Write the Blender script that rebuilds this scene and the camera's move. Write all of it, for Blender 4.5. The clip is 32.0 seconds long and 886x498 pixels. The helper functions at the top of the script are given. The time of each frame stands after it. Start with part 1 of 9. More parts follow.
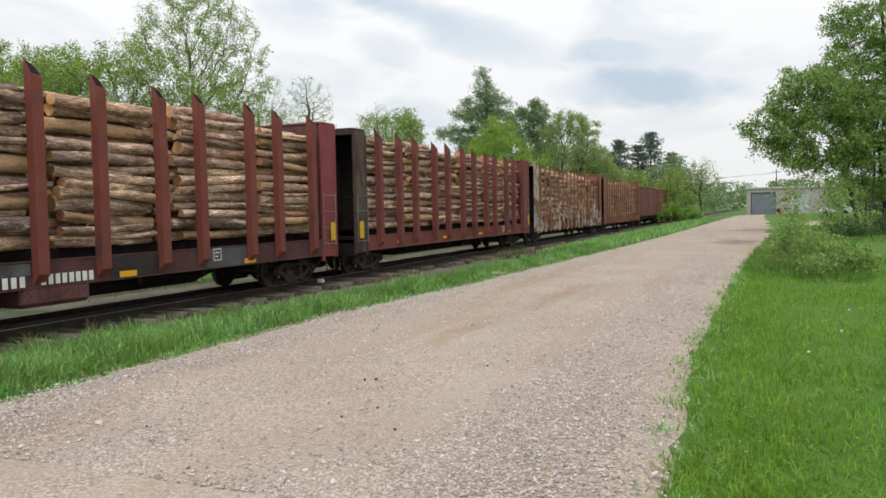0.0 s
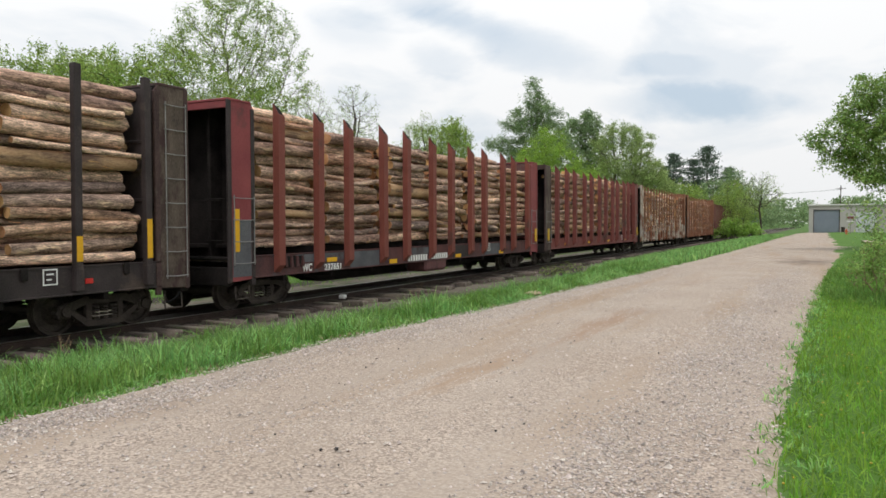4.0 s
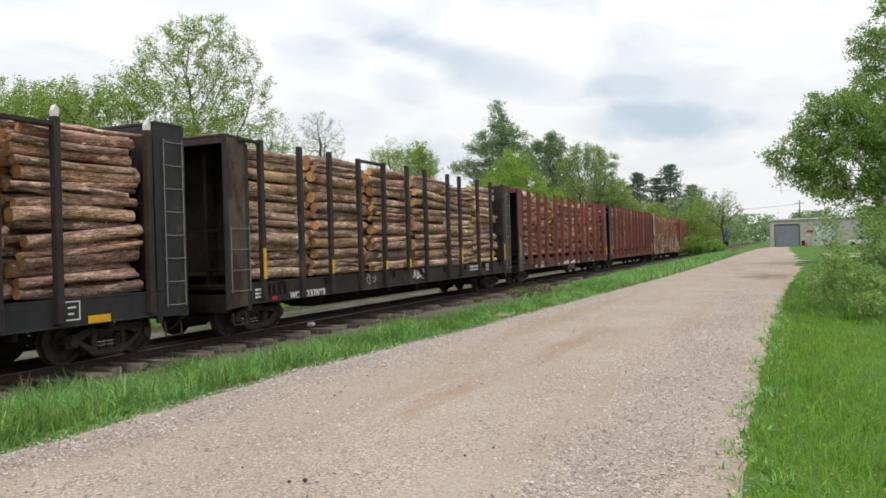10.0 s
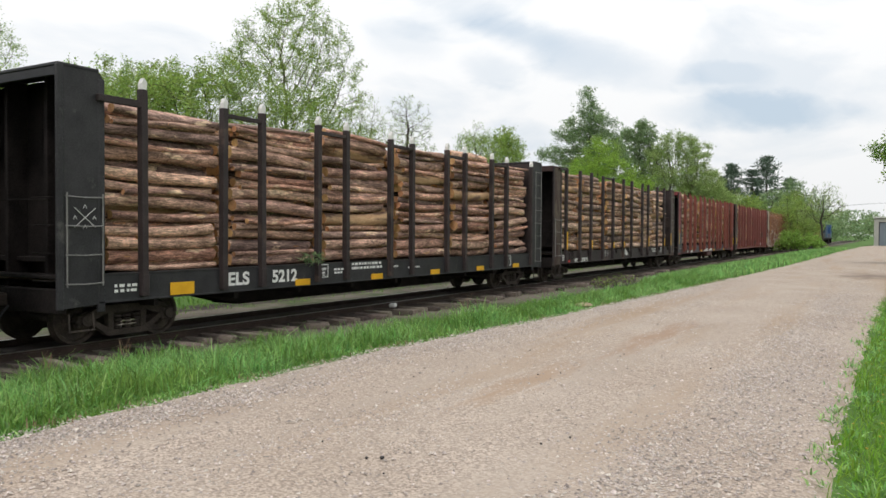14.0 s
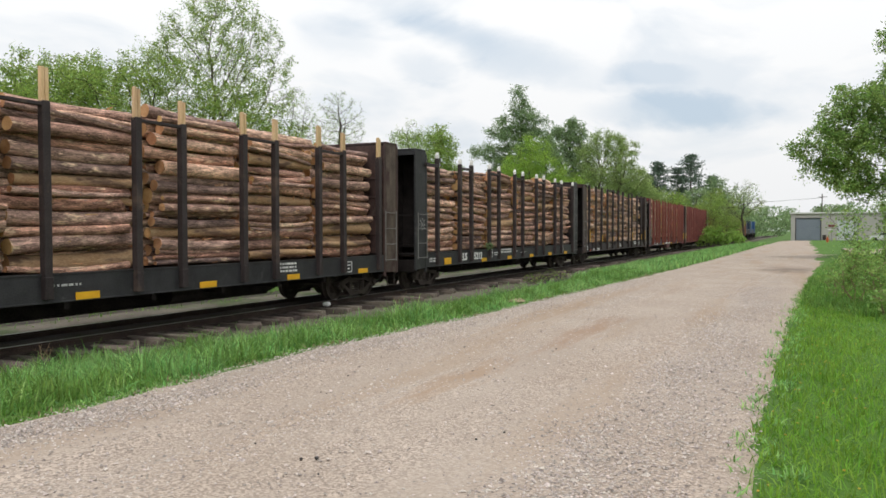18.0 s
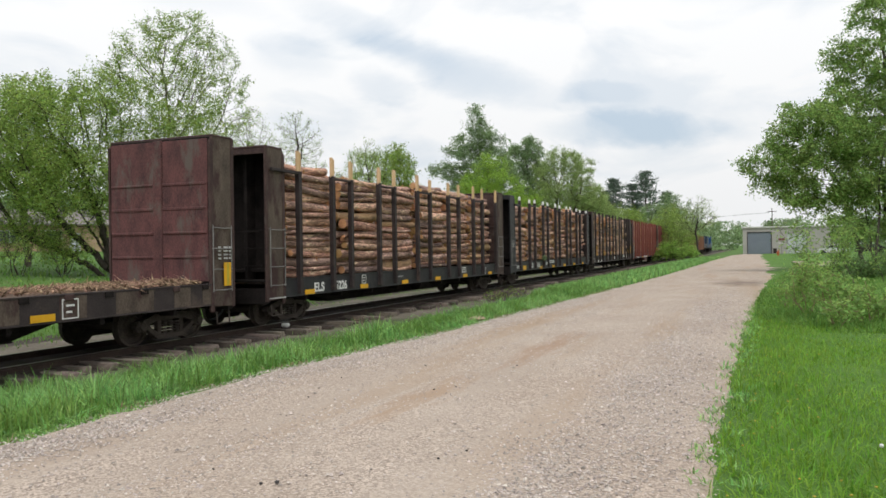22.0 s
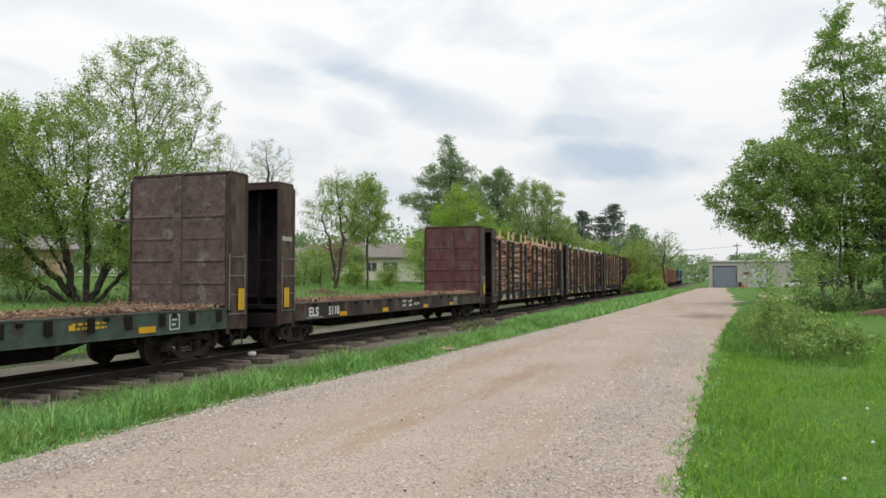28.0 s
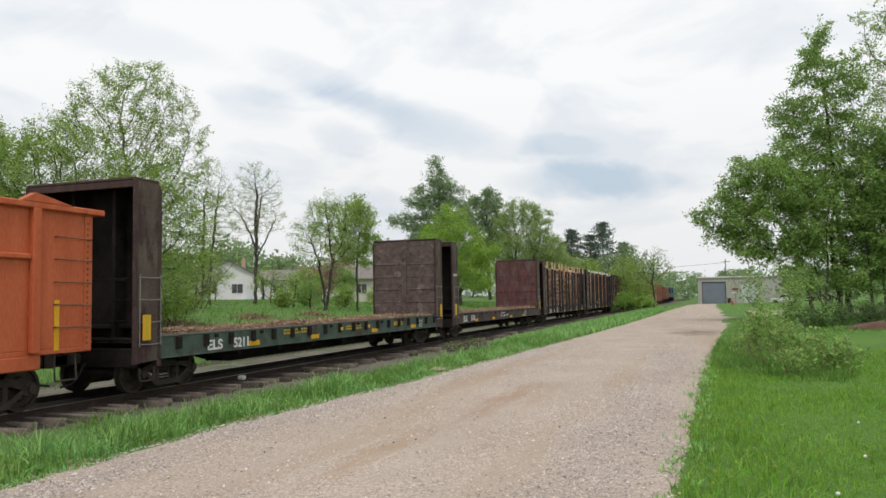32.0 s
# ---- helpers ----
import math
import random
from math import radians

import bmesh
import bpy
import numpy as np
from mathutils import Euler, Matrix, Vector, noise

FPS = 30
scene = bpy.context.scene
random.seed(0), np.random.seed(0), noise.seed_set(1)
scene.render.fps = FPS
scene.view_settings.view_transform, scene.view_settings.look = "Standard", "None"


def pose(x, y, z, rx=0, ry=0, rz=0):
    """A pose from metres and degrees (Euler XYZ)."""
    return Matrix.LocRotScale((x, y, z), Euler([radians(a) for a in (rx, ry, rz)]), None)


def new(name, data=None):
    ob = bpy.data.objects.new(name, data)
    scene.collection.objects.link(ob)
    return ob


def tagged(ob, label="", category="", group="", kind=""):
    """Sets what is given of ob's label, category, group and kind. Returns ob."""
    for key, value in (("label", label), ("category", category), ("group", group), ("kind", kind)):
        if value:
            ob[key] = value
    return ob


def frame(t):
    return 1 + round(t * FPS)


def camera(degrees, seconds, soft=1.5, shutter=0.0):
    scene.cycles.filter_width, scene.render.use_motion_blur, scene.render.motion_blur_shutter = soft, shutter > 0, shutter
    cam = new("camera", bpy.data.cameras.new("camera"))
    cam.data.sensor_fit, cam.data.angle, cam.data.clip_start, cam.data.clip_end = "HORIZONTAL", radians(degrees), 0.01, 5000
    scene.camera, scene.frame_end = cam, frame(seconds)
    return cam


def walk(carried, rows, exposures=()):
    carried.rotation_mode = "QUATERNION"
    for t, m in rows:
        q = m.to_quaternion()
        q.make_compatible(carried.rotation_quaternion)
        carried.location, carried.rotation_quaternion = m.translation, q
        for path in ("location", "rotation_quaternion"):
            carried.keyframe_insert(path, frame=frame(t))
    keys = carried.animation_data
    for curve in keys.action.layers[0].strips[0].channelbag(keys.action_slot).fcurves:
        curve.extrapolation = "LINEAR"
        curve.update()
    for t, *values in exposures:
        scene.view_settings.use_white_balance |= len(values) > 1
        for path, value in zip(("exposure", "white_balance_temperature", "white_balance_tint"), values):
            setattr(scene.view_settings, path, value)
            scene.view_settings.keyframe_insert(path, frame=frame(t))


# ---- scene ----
# ---- camera ----
cam = camera(60.0, 32.0, soft=1.6)
walk(cam, [
    (0.0, pose(0.38, -2.14, 1.67, 87.21, 1.13, 22.48)),
    (0.5, pose(0.34, -1.72, 1.64, 87.63, -0.05, 23.19)),
    (1.0, pose(0.22, -1.35, 1.63, 87.62, -0.32, 23.68)),
    (1.5, pose(0.18, -1.07, 1.64, 87.19, 1.05, 23.93)),
    (2.0, pose(0.17, -0.71, 1.64, 87.33, 1.35, 24.79)),
    (2.5, pose(0.12, -0.43, 1.62, 87.26, 0.53, 25.61)),
    (3.0, pose(-0.04, -0.10, 1.63, 87.29, 0.22, 25.82)),
    (3.5, pose(-0.05, -0.02, 1.63, 87.84, 0.16, 25.89)),
    (4.0, pose(-0.05, 0.02, 1.63, 88.17, 0.18, 26.24)),
    (4.5, pose(0.00, 0.00, 1.65, 88.52, 0.17, 26.27)),
    (6.5, pose(0.00, 0.00, 1.65, 89.08, 1.28, 24.63)),
    (7.0, pose(0.00, 0.00, 1.65, 89.29, 1.18, 24.03)),
    (7.5, pose(0.00, 0.00, 1.65, 89.50, 1.03, 23.76)),
    (8.0, pose(0.00, 0.00, 1.65, 89.65, 1.14, 23.66)),
    (8.5, pose(0.00, 0.00, 1.65, 89.70, 1.17, 23.75)),
    (9.0, pose(0.00, 0.00, 1.65, 89.78, 1.23, 23.80)),
    (9.5, pose(0.00, 0.00, 1.65, 89.83, 1.44, 23.81)),
    (10.0, pose(0.00, 0.00, 1.65, 89.88, 1.67, 23.89)),
    (10.5, pose(0.00, 0.00, 1.65, 89.80, 1.76, 23.96)),
    (11.0, pose(0.00, 0.00, 1.65, 89.72, 1.76, 24.45)),
    (11.5, pose(0.00, 0.00, 1.65, 89.55, 1.51, 25.43)),
    (12.0, pose(0.00, 0.00, 1.65, 89.47, 0.04, 29.27)),
    (12.5, pose(0.00, 0.00, 1.65, 89.48, -1.03, 31.41)),
    (13.0, pose(0.00, 0.00, 1.65, 89.49, -0.89, 32.77)),
    (13.5, pose(0.00, 0.00, 1.65, 89.35, -0.50, 31.65)),
    (14.0, pose(0.00, 0.00, 1.65, 88.85, -0.32, 30.10)),
    (14.5, pose(0.00, 0.00, 1.65, 88.52, -0.96, 29.25)),
    (16.5, pose(0.00, 0.00, 1.65, 88.24, -0.23, 26.41)),
    (17.0, pose(0.00, 0.00, 1.65, 88.49, -0.25, 25.80)),
    (17.5, pose(0.00, 0.00, 1.65, 88.69, -0.14, 25.45)),
    (18.0, pose(0.00, 0.00, 1.65, 88.69, 0.04, 25.16)),
    (18.5, pose(0.00, 0.00, 1.65, 88.62, 0.44, 24.62)),
    (19.0, pose(0.00, 0.00, 1.65, 89.01, 0.55, 24.18)),
    (19.5, pose(0.00, 0.00, 1.65, 89.29, 0.49, 23.62)),
    (20.0, pose(0.00, 0.00, 1.65, 89.41, 0.26, 23.28)),
    (20.5, pose(0.00, 0.00, 1.65, 89.66, 0.07, 23.03)),
    (21.0, pose(0.00, 0.00, 1.65, 89.70, 0.28, 22.76)),
    (21.5, pose(0.00, 0.00, 1.65, 89.87, 0.57, 22.37)),
    (22.0, pose(0.00, 0.00, 1.65, 90.03, 0.81, 22.13)),
    (22.5, pose(0.00, 0.00, 1.65, 90.23, 0.38, 22.11)),
    (23.0, pose(0.00, 0.00, 1.65, 90.41, 0.33, 21.98)),
    (23.5, pose(0.00, 0.00, 1.65, 90.53, 0.47, 21.87)),
    (24.0, pose(0.00, 0.00, 1.65, 90.76, 0.69, 21.69)),
    (24.5, pose(0.00, 0.00, 1.65, 91.05, 0.71, 21.32)),
    (25.0, pose(0.00, 0.00, 1.65, 91.29, 0.61, 21.22)),
    (25.5, pose(0.00, 0.00, 1.65, 91.50, 0.45, 21.44)),
    (26.0, pose(0.00, 0.00, 1.65, 91.67, 0.22, 21.05)),
    (26.5, pose(0.00, 0.00, 1.65, 91.98, 0.29, 20.45)),
    (28.5, pose(0.00, 0.00, 1.65, 92.35, 0.05, 19.85)),
    (29.0, pose(0.00, 0.00, 1.65, 92.60, 0.17, 20.12)),
    (29.5, pose(0.00, 0.00, 1.65, 92.82, 0.08, 20.08)),
    (30.0, pose(0.00, 0.00, 1.65, 93.13, -0.14, 19.94)),
    (30.5, pose(0.00, 0.00, 1.65, 93.37, -0.32, 19.56)),
    (31.0, pose(0.00, 0.00, 1.65, 93.59, -0.03, 19.13)),
    (31.5, pose(0.00, 0.00, 1.65, 93.77, 0.52, 19.06)),
    (32.0, pose(0.00, 0.00, 1.65, 93.74, 0.94, 19.15)),
], exposures=((0, -0.07), (13, -0.03), (20, -0.06), (26, -0.08), (32, -0.13)))

# ---- light ----
SUN_EL, SUN_AZ = 61.0, 205.0
sun_data = bpy.data.lights.new("sun", "SUN")
sun_data.energy, sun_data.angle, sun_data.color = 1.6, radians(12), (1.0, 0.965, 0.91)
sun = new("sun", sun_data)
sun.rotation_euler = (radians(90 - SUN_EL), 0, radians(SUN_AZ - 180))

world = bpy.data.worlds.new("world")
scene.world = world
world.use_nodes = True


def sky(tree):
    """A pale overcast over a blue sky, brighter towards the zenith: soft grey streaks, and the larger grey-blue rifts in their directions."""
    n, ln = tree.nodes, tree.links
    n.clear()

    def math_node(kind, a, b=None, clamp=False):
        m = n.new("ShaderNodeMath")
        m.operation, m.use_clamp = kind, clamp
        for k, x in enumerate((a, b)):
            if x is None:
                continue
            if isinstance(x, (int, float)):
                m.inputs[k].default_value = x
            else:
                ln.new(x, m.inputs[k])
        return m.outputs[0]

    out = n.new("ShaderNodeOutputWorld")
    bg = n.new("ShaderNodeBackground")
    tex = n.new("ShaderNodeTexSky")
    tex.sky_type, tex.sun_disc = "NISHITA", False
    tex.sun_elevation, tex.sun_rotation = radians(SUN_EL), radians(SUN_AZ)
    dim = n.new("ShaderNodeMix")
    dim.data_type, dim.blend_type = "RGBA", "MULTIPLY"
    dim.inputs[0].default_value = 1.0
    dim.inputs[7].default_value = (0.1, 0.1, 0.1, 1)
    ln.new(tex.outputs[0], dim.inputs[6])
    co = n.new("ShaderNodeTexCoord")
    mp = n.new("ShaderNodeMapping")
    mp.inputs["Rotation"].default_value = (0, 0, radians(24))
    mp.inputs["Scale"].default_value = (1.0, 1.0, 2.2)
    ln.new(co.outputs["Generated"], mp.inputs[0])
    big = n.new("ShaderNodeTexNoise")
    big.inputs["Scale"].default_value, big.inputs["Detail"].default_value = 4.2, 7.0
    big.inputs["Roughness"].default_value, big.inputs["Distortion"].default_value = 0.55, 0.5
    ln.new(mp.outputs[0], big.inputs[0])
    veil = n.new("ShaderNodeMapRange")
    veil.inputs[1].default_value, veil.inputs[2].default_value = 0.34, 0.50
    veil.inputs[3].default_value, veil.inputs[4].default_value = 0.34, 0.0
    ln.new(big.outputs[0], veil.inputs[0])
    total = veil.outputs[0]
    wisp = n.new("ShaderNodeTexNoise")
    wisp.inputs["Scale"].default_value, wisp.inputs["Detail"].default_value, wisp.inputs["Roughness"].default_value = 5.0, 8.0, 0.62
    ln.new(mp.outputs[0], wisp.inputs[0])
    off = n.new("ShaderNodeVectorMath")
    off.operation = "MULTIPLY_ADD"
    off.inputs[1].default_value, off.inputs[2].default_value = (0.07, 0.07, 0.06), (-0.035, -0.035, -0.03)
    ln.new(wisp.outputs["Color"], off.inputs[0])
    warped = n.new("ShaderNodeVectorMath")
    warped.operation = "ADD"
    ln.new(co.outputs["Generated"], warped.inputs[0])
    ln.new(off.outputs[0], warped.inputs[1])
    for az, el, w, h, tilt, depth in RIFTS:
        a, e = radians(az), radians(el)
        d = Vector((math.sin(a) * math.cos(e), math.cos(a) * math.cos(e), math.sin(e)))
        r = Vector((math.cos(a), -math.sin(a), 0))
        u = r.cross(d)
        r, u = r * math.cos(radians(tilt)) + u * math.sin(radians(tilt)), u * math.cos(radians(tilt)) - r * math.sin(radians(tilt))
        terms = []
        for axis, size in ((r, w), (u, h)):
            dot = n.new("ShaderNodeVectorMath")
            dot.operation = "DOT_PRODUCT"
            dot.inputs[1].default_value = axis / math.sin(radians(size))
            ln.new(warped.outputs[0], dot.inputs[0])
            terms.append(math_node("MULTIPLY", dot.outputs["Value"], dot.outputs["Value"]))
        front = n.new("ShaderNodeVectorMath")
        front.operation = "DOT_PRODUCT"
        front.inputs[1].default_value = d
        ln.new(co.outputs["Generated"], front.inputs[0])
        ragged = math_node("MULTIPLY", math_node("SUBTRACT", big.outputs[0], 0.5), 2.2)
        far = math_node("ADD", math_node("ADD", terms[0], terms[1]), ragged)
        soft = n.new("ShaderNodeMapRange")
        soft.interpolation_type = "SMOOTHSTEP"
        soft.inputs[1].default_value, soft.inputs[2].default_value = 0.0, 1.6
        soft.inputs[3].default_value, soft.inputs[4].default_value = depth, 0.0
        ln.new(far, soft.inputs[0])
        total = math_node("ADD", total, math_node("MULTIPLY", soft.outputs[0], math_node("GREATER_THAN", front.outputs["Value"], 0.0)))
    total = math_node("MINIMUM", total, 0.95)
    grey = n.new("ShaderNodeMix")
    grey.data_type = "RGBA"
    grey.inputs[0].default_value = 0.75
    grey.inputs[7].default_value = (0.58, 0.71, 0.84, 1)
    ln.new(dim.outputs[2], grey.inputs[6])
    mix = n.new("ShaderNodeMix")
    mix.data_type = "RGBA"
    mix.inputs[6].default_value = (0.985, 0.995, 1.005, 1)
    ln.new(total, mix.inputs[0])
    ln.new(grey.outputs[2], mix.inputs[7])
    axes = n.new("ShaderNodeSeparateXYZ")
    ln.new(co.outputs["Generated"], axes.inputs[0])
    rise = n.new("ShaderNodeMapRange")
    rise.inputs[1].default_value, rise.inputs[2].default_value = 0.02, 0.27
    rise.inputs[3].default_value, rise.inputs[4].default_value = 0.92, 1.06
    ln.new(axes.outputs["Z"], rise.inputs[0])
    lift = n.new("ShaderNodeMix")
    lift.data_type, lift.blend_type = "RGBA", "MULTIPLY"
    lift.inputs[0].default_value = 1.0
    ln.new(mix.outputs[2], lift.inputs[6])
    ln.new(rise.outputs[0], lift.inputs[7])
    ln.new(lift.outputs[2], bg.inputs[0])
    bg.inputs[1].default_value = 1.0
    ln.new(bg.outputs[0], out.inputs[0])


# azimuth from the track's direction (right is positive), elevation, half width, half height, tilt, depth
RIFTS = ((-20.2, 13.0, 7.0, 1.7, -17, 0.50), (-27.0, 15.8, 6.5, 1.5, -20, 0.30), (-8.4, 8.3, 6.0, 1.15, -4, 0.50), (-26.6, 11.9, 2.4, 1.2, -12, 0.34), (-24.6, 7.4, 3.4, 1.0, -4, 0.30),
         (-33.0, 13.6, 3.2, 1.6, -8, 0.26), (-10.5, 11.0, 3.0, 0.8, -8, 0.24), (-41.0, 18.0, 6.0, 1.6, -10, 0.2), (-58.0, 17.0, 9.0, 2.0, 8, 0.2), (70, 40, 22, 9, 10, 0.4), (160, 45, 25, 9, -10, 0.4), (-120, 38, 22, 8, 5, 0.4))
sky(world.node_tree)

# ---- materials ----


def material(name, base, second, scale=6.0, rough=0.8, metal=0.0, bump=0.3, fine=60.0, stain=None, stain_at=0.56, spread=0.0,
             stretch=(1, 1, 1), island=False, translucent=0.0, spec=0.3):
    """A surface of two colours mixed by coarse and fine noise, with stains, relief and a variation from piece to piece."""
    m = bpy.data.materials.new(name)
    m.use_nodes = True
    n, ln = m.node_tree.nodes, m.node_tree.links
    bsdf = n["Principled BSDF"]
    bsdf.inputs["Roughness"].default_value, bsdf.inputs["Metallic"].default_value = rough, metal
    bsdf.inputs["Specular IOR Level"].default_value = spec
    co = n.new("ShaderNodeTexCoord")
    mp = n.new("ShaderNodeMapping")
    mp.inputs["Scale"].default_value = stretch
    ln.new(co.outputs["Object"], mp.inputs[0])
    coarse = n.new("ShaderNodeTexNoise")
    coarse.inputs["Scale"].default_value, coarse.inputs["Detail"].default_value = scale, 5.0
    ln.new(mp.outputs[0], coarse.inputs[0])
    grain = n.new("ShaderNodeTexNoise")
    grain.inputs["Scale"].default_value, grain.inputs["Detail"].default_value = fine, 3.0
    ln.new(mp.outputs[0], grain.inputs[0])
    add = n.new("ShaderNodeMath")
    add.operation = "ADD"
    ln.new(coarse.outputs[0], add.inputs[0])
    ln.new(grain.outputs[0], add.inputs[1])
    rng = n.new("ShaderNodeMapRange")
    rng.inputs[1].default_value, rng.inputs[2].default_value = 0.72, 1.28
    ln.new(add.outputs[0], rng.inputs[0])
    mix = n.new("ShaderNodeMix")
    mix.data_type = "RGBA"
    mix.inputs[6].default_value, mix.inputs[7].default_value = (*base, 1), (*second, 1)
    ln.new(rng.outputs[0], mix.inputs[0])
    colour = mix.outputs[2]
    if stain:
        st = n.new("ShaderNodeTexNoise")
        st.inputs["Scale"].default_value, st.inputs["Detail"].default_value = scale * 0.45, 8.0
        st.inputs["Roughness"].default_value = 0.68
        ln.new(mp.outputs[0], st.inputs[0])
        sr = n.new("ShaderNodeMapRange")
        sr.inputs[1].default_value, sr.inputs[2].default_value = stain_at, stain_at + 0.1
        ln.new(st.outputs[0], sr.inputs[0])
        sm = n.new("ShaderNodeMix")
        sm.data_type = "RGBA"
        sm.inputs[7].default_value = (*stain, 1)
        ln.new(sr.outputs[0], sm.inputs[0])
        ln.new(colour, sm.inputs[6])
        colour = sm.outputs[2]
    if spread:
        if island:
            src = n.new("ShaderNodeNewGeometry").outputs["Random Per Island"]
        else:
            src = n.new("ShaderNodeObjectInfo").outputs["Random"]
        vr = n.new("ShaderNodeMapRange")
        vr.inputs[3].default_value, vr.inputs[4].default_value = 1.0 - spread, 1.0 + spread
        ln.new(src, vr.inputs[0])
        hs = n.new("ShaderNodeHueSaturation")
        ln.new(vr.outputs[0], hs.inputs["Value"])
        w = n.new("ShaderNodeMath")
        w.operation = "MULTIPLY"
        w.inputs[1].default_value = 7.31
        ln.new(src, w.inputs[0])
        fr = n.new("ShaderNodeMath")
        fr.operation = "FRACT"
        ln.new(w.outputs[0], fr.inputs[0])
        hr = n.new("ShaderNodeMapRange")
        hr.inputs[3].default_value, hr.inputs[4].default_value = 0.5 - spread * 0.05, 0.5 + spread * 0.05
        ln.new(fr.outputs[0], hr.inputs[0])
        ln.new(hr.outputs[0], hs.inputs["Hue"])
        ln.new(colour, hs.inputs["Color"])
        colour = hs.outputs[0]
    ln.new(colour, bsdf.inputs["Base Color"])
    if bump:
        bp = n.new("ShaderNodeBump")
        bp.inputs["Strength"].default_value, bp.inputs["Distance"].default_value = bump, 0.02
        ln.new(add.outputs[0], bp.inputs["Height"])
        ln.new(bp.outputs[0], bsdf.inputs["Normal"])
    if translucent:
        tr = n.new("ShaderNodeBsdfTranslucent")
        ln.new(colour, tr.inputs[0])
        ms = n.new("ShaderNodeMixShader")
        ms.inputs[0].default_value = translucent
        ln.new(bsdf.outputs[0], ms.inputs[1])
        ln.new(tr.outputs[0], ms.inputs[2])
        ln.new(ms.outputs[0], n["Material Output"].inputs[0])
    return m


def bark_of_logs(name, dark, light, tints):
    """Bark that differs from log to log: grey, brown, reddish and half peeled, with flakes and streaks along the log."""
    m = material(name, dark, light, 2.6, 0.9, 0, 0.9, 30.0, stretch=(3.2, 0.7, 3.2))
    n, ln = m.node_tree.nodes, m.node_tree.links
    bsdf = n["Principled BSDF"]
    source = bsdf.inputs["Base Color"].links[0].from_socket
    info = n.new("ShaderNodeObjectInfo")
    geo = n.new("ShaderNodeNewGeometry")
    add = n.new("ShaderNodeMath")
    add.operation = "ADD"
    ln.new(info.outputs["Random"], add.inputs[0])
    ln.new(geo.outputs["Random Per Island"], add.inputs[1])
    fr = n.new("ShaderNodeMath")
    fr.operation = "FRACT"
    ln.new(add.outputs[0], fr.inputs[0])
    ramp = n.new("ShaderNodeValToRGB")
    ramp.color_ramp.interpolation = "LINEAR"
    for i, (at, c) in enumerate(tints):
        e = ramp.color_ramp.elements[i] if i < 2 else ramp.color_ramp.elements.new(at)
        e.position, e.color = at, (*c, 1)
    ln.new(fr.outputs[0], ramp.inputs[0])
    mul = n.new("ShaderNodeMix")
    mul.data_type, mul.blend_type = "RGBA", "MULTIPLY"
    mul.inputs[0].default_value = 1.0
    ln.new(source, mul.inputs[6])
    ln.new(ramp.outputs[0], mul.inputs[7])
    co = n.new("ShaderNodeTexCoord")
    mp = n.new("ShaderNodeMapping")
    mp.inputs["Scale"].default_value = (5.5, 1.6, 5.5)
    ln.new(co.outputs["Object"], mp.inputs[0])
    move = n.new("ShaderNodeVectorMath")
    move.operation = "ADD"
    big = n.new("ShaderNodeMath")
    big.operation = "MULTIPLY"
    big.inputs[1].default_value = 40.0
    ln.new(fr.outputs[0], big.inputs[0])
    ln.new(mp.outputs[0], move.inputs[0])
    ln.new(big.outputs[0], move.inputs[1])
    pe = n.new("ShaderNodeTexNoise")
    pe.inputs["Scale"].default_value, pe.inputs["Detail"].default_value, pe.inputs["Roughness"].default_value = 1.0, 6.0, 0.65
    ln.new(move.outputs[0], pe.inputs[0])
    pr = n.new("ShaderNodeMapRange")
    pr.inputs[1].default_value, pr.inputs[2].default_value = 0.585, 0.62
    pr.inputs[4].default_value = 0.8
    ln.new(pe.outputs[0], pr.inputs[0])
    peel = n.new("ShaderNodeMix")
    peel.data_type = "RGBA"
    peel.inputs[7].default_value = (0.66, 0.49, 0.335, 1)
    ln.new(pr.outputs[0], peel.inputs[0])
    ln.new(mul.outputs[2], peel.inputs[6])
    mf = n.new("ShaderNodeMapping")
    mf.inputs["Scale"].default_value = (28.0, 4.6, 28.0)
    ln.new(co.outputs["Object"], mf.inputs[0])
    flake = n.new("ShaderNodeTexNoise")
    flake.inputs["Scale"].default_value, flake.inputs["Detail"].default_value, flake.inputs["Roughness"].default_value = 1.0, 5.0, 0.7
    ln.new(mf.outputs[0], flake.inputs[0])
    fl = n.new("ShaderNodeMapRange")
    fl.inputs[1].default_value, fl.inputs[2].default_value = 0.36, 0.62
    fl.inputs[3].default_value, fl.inputs[4].default_value = 0.46, 1.75
    ln.new(flake.outputs[0], fl.inputs[0])
    last = n.new("ShaderNodeMix")
    last.data_type, last.blend_type = "RGBA", "MULTIPLY"
    last.inputs[0].default_value = 1.0
    ln.new(peel.outputs[2], last.inputs[6])
    ln.new(fl.outputs[0], last.inputs[7])
    ln.new(last.outputs[2], bsdf.inputs["Base Color"])
    bp = n.new("ShaderNodeBump")
    bp.inputs["Strength"].default_value, bp.inputs["Distance"].default_value = 0.9, 0.022
    ln.new(flake.outputs[0], bp.inputs["Height"])
    ln.new(bp.outputs[0], bsdf.inputs["Normal"])
    return m


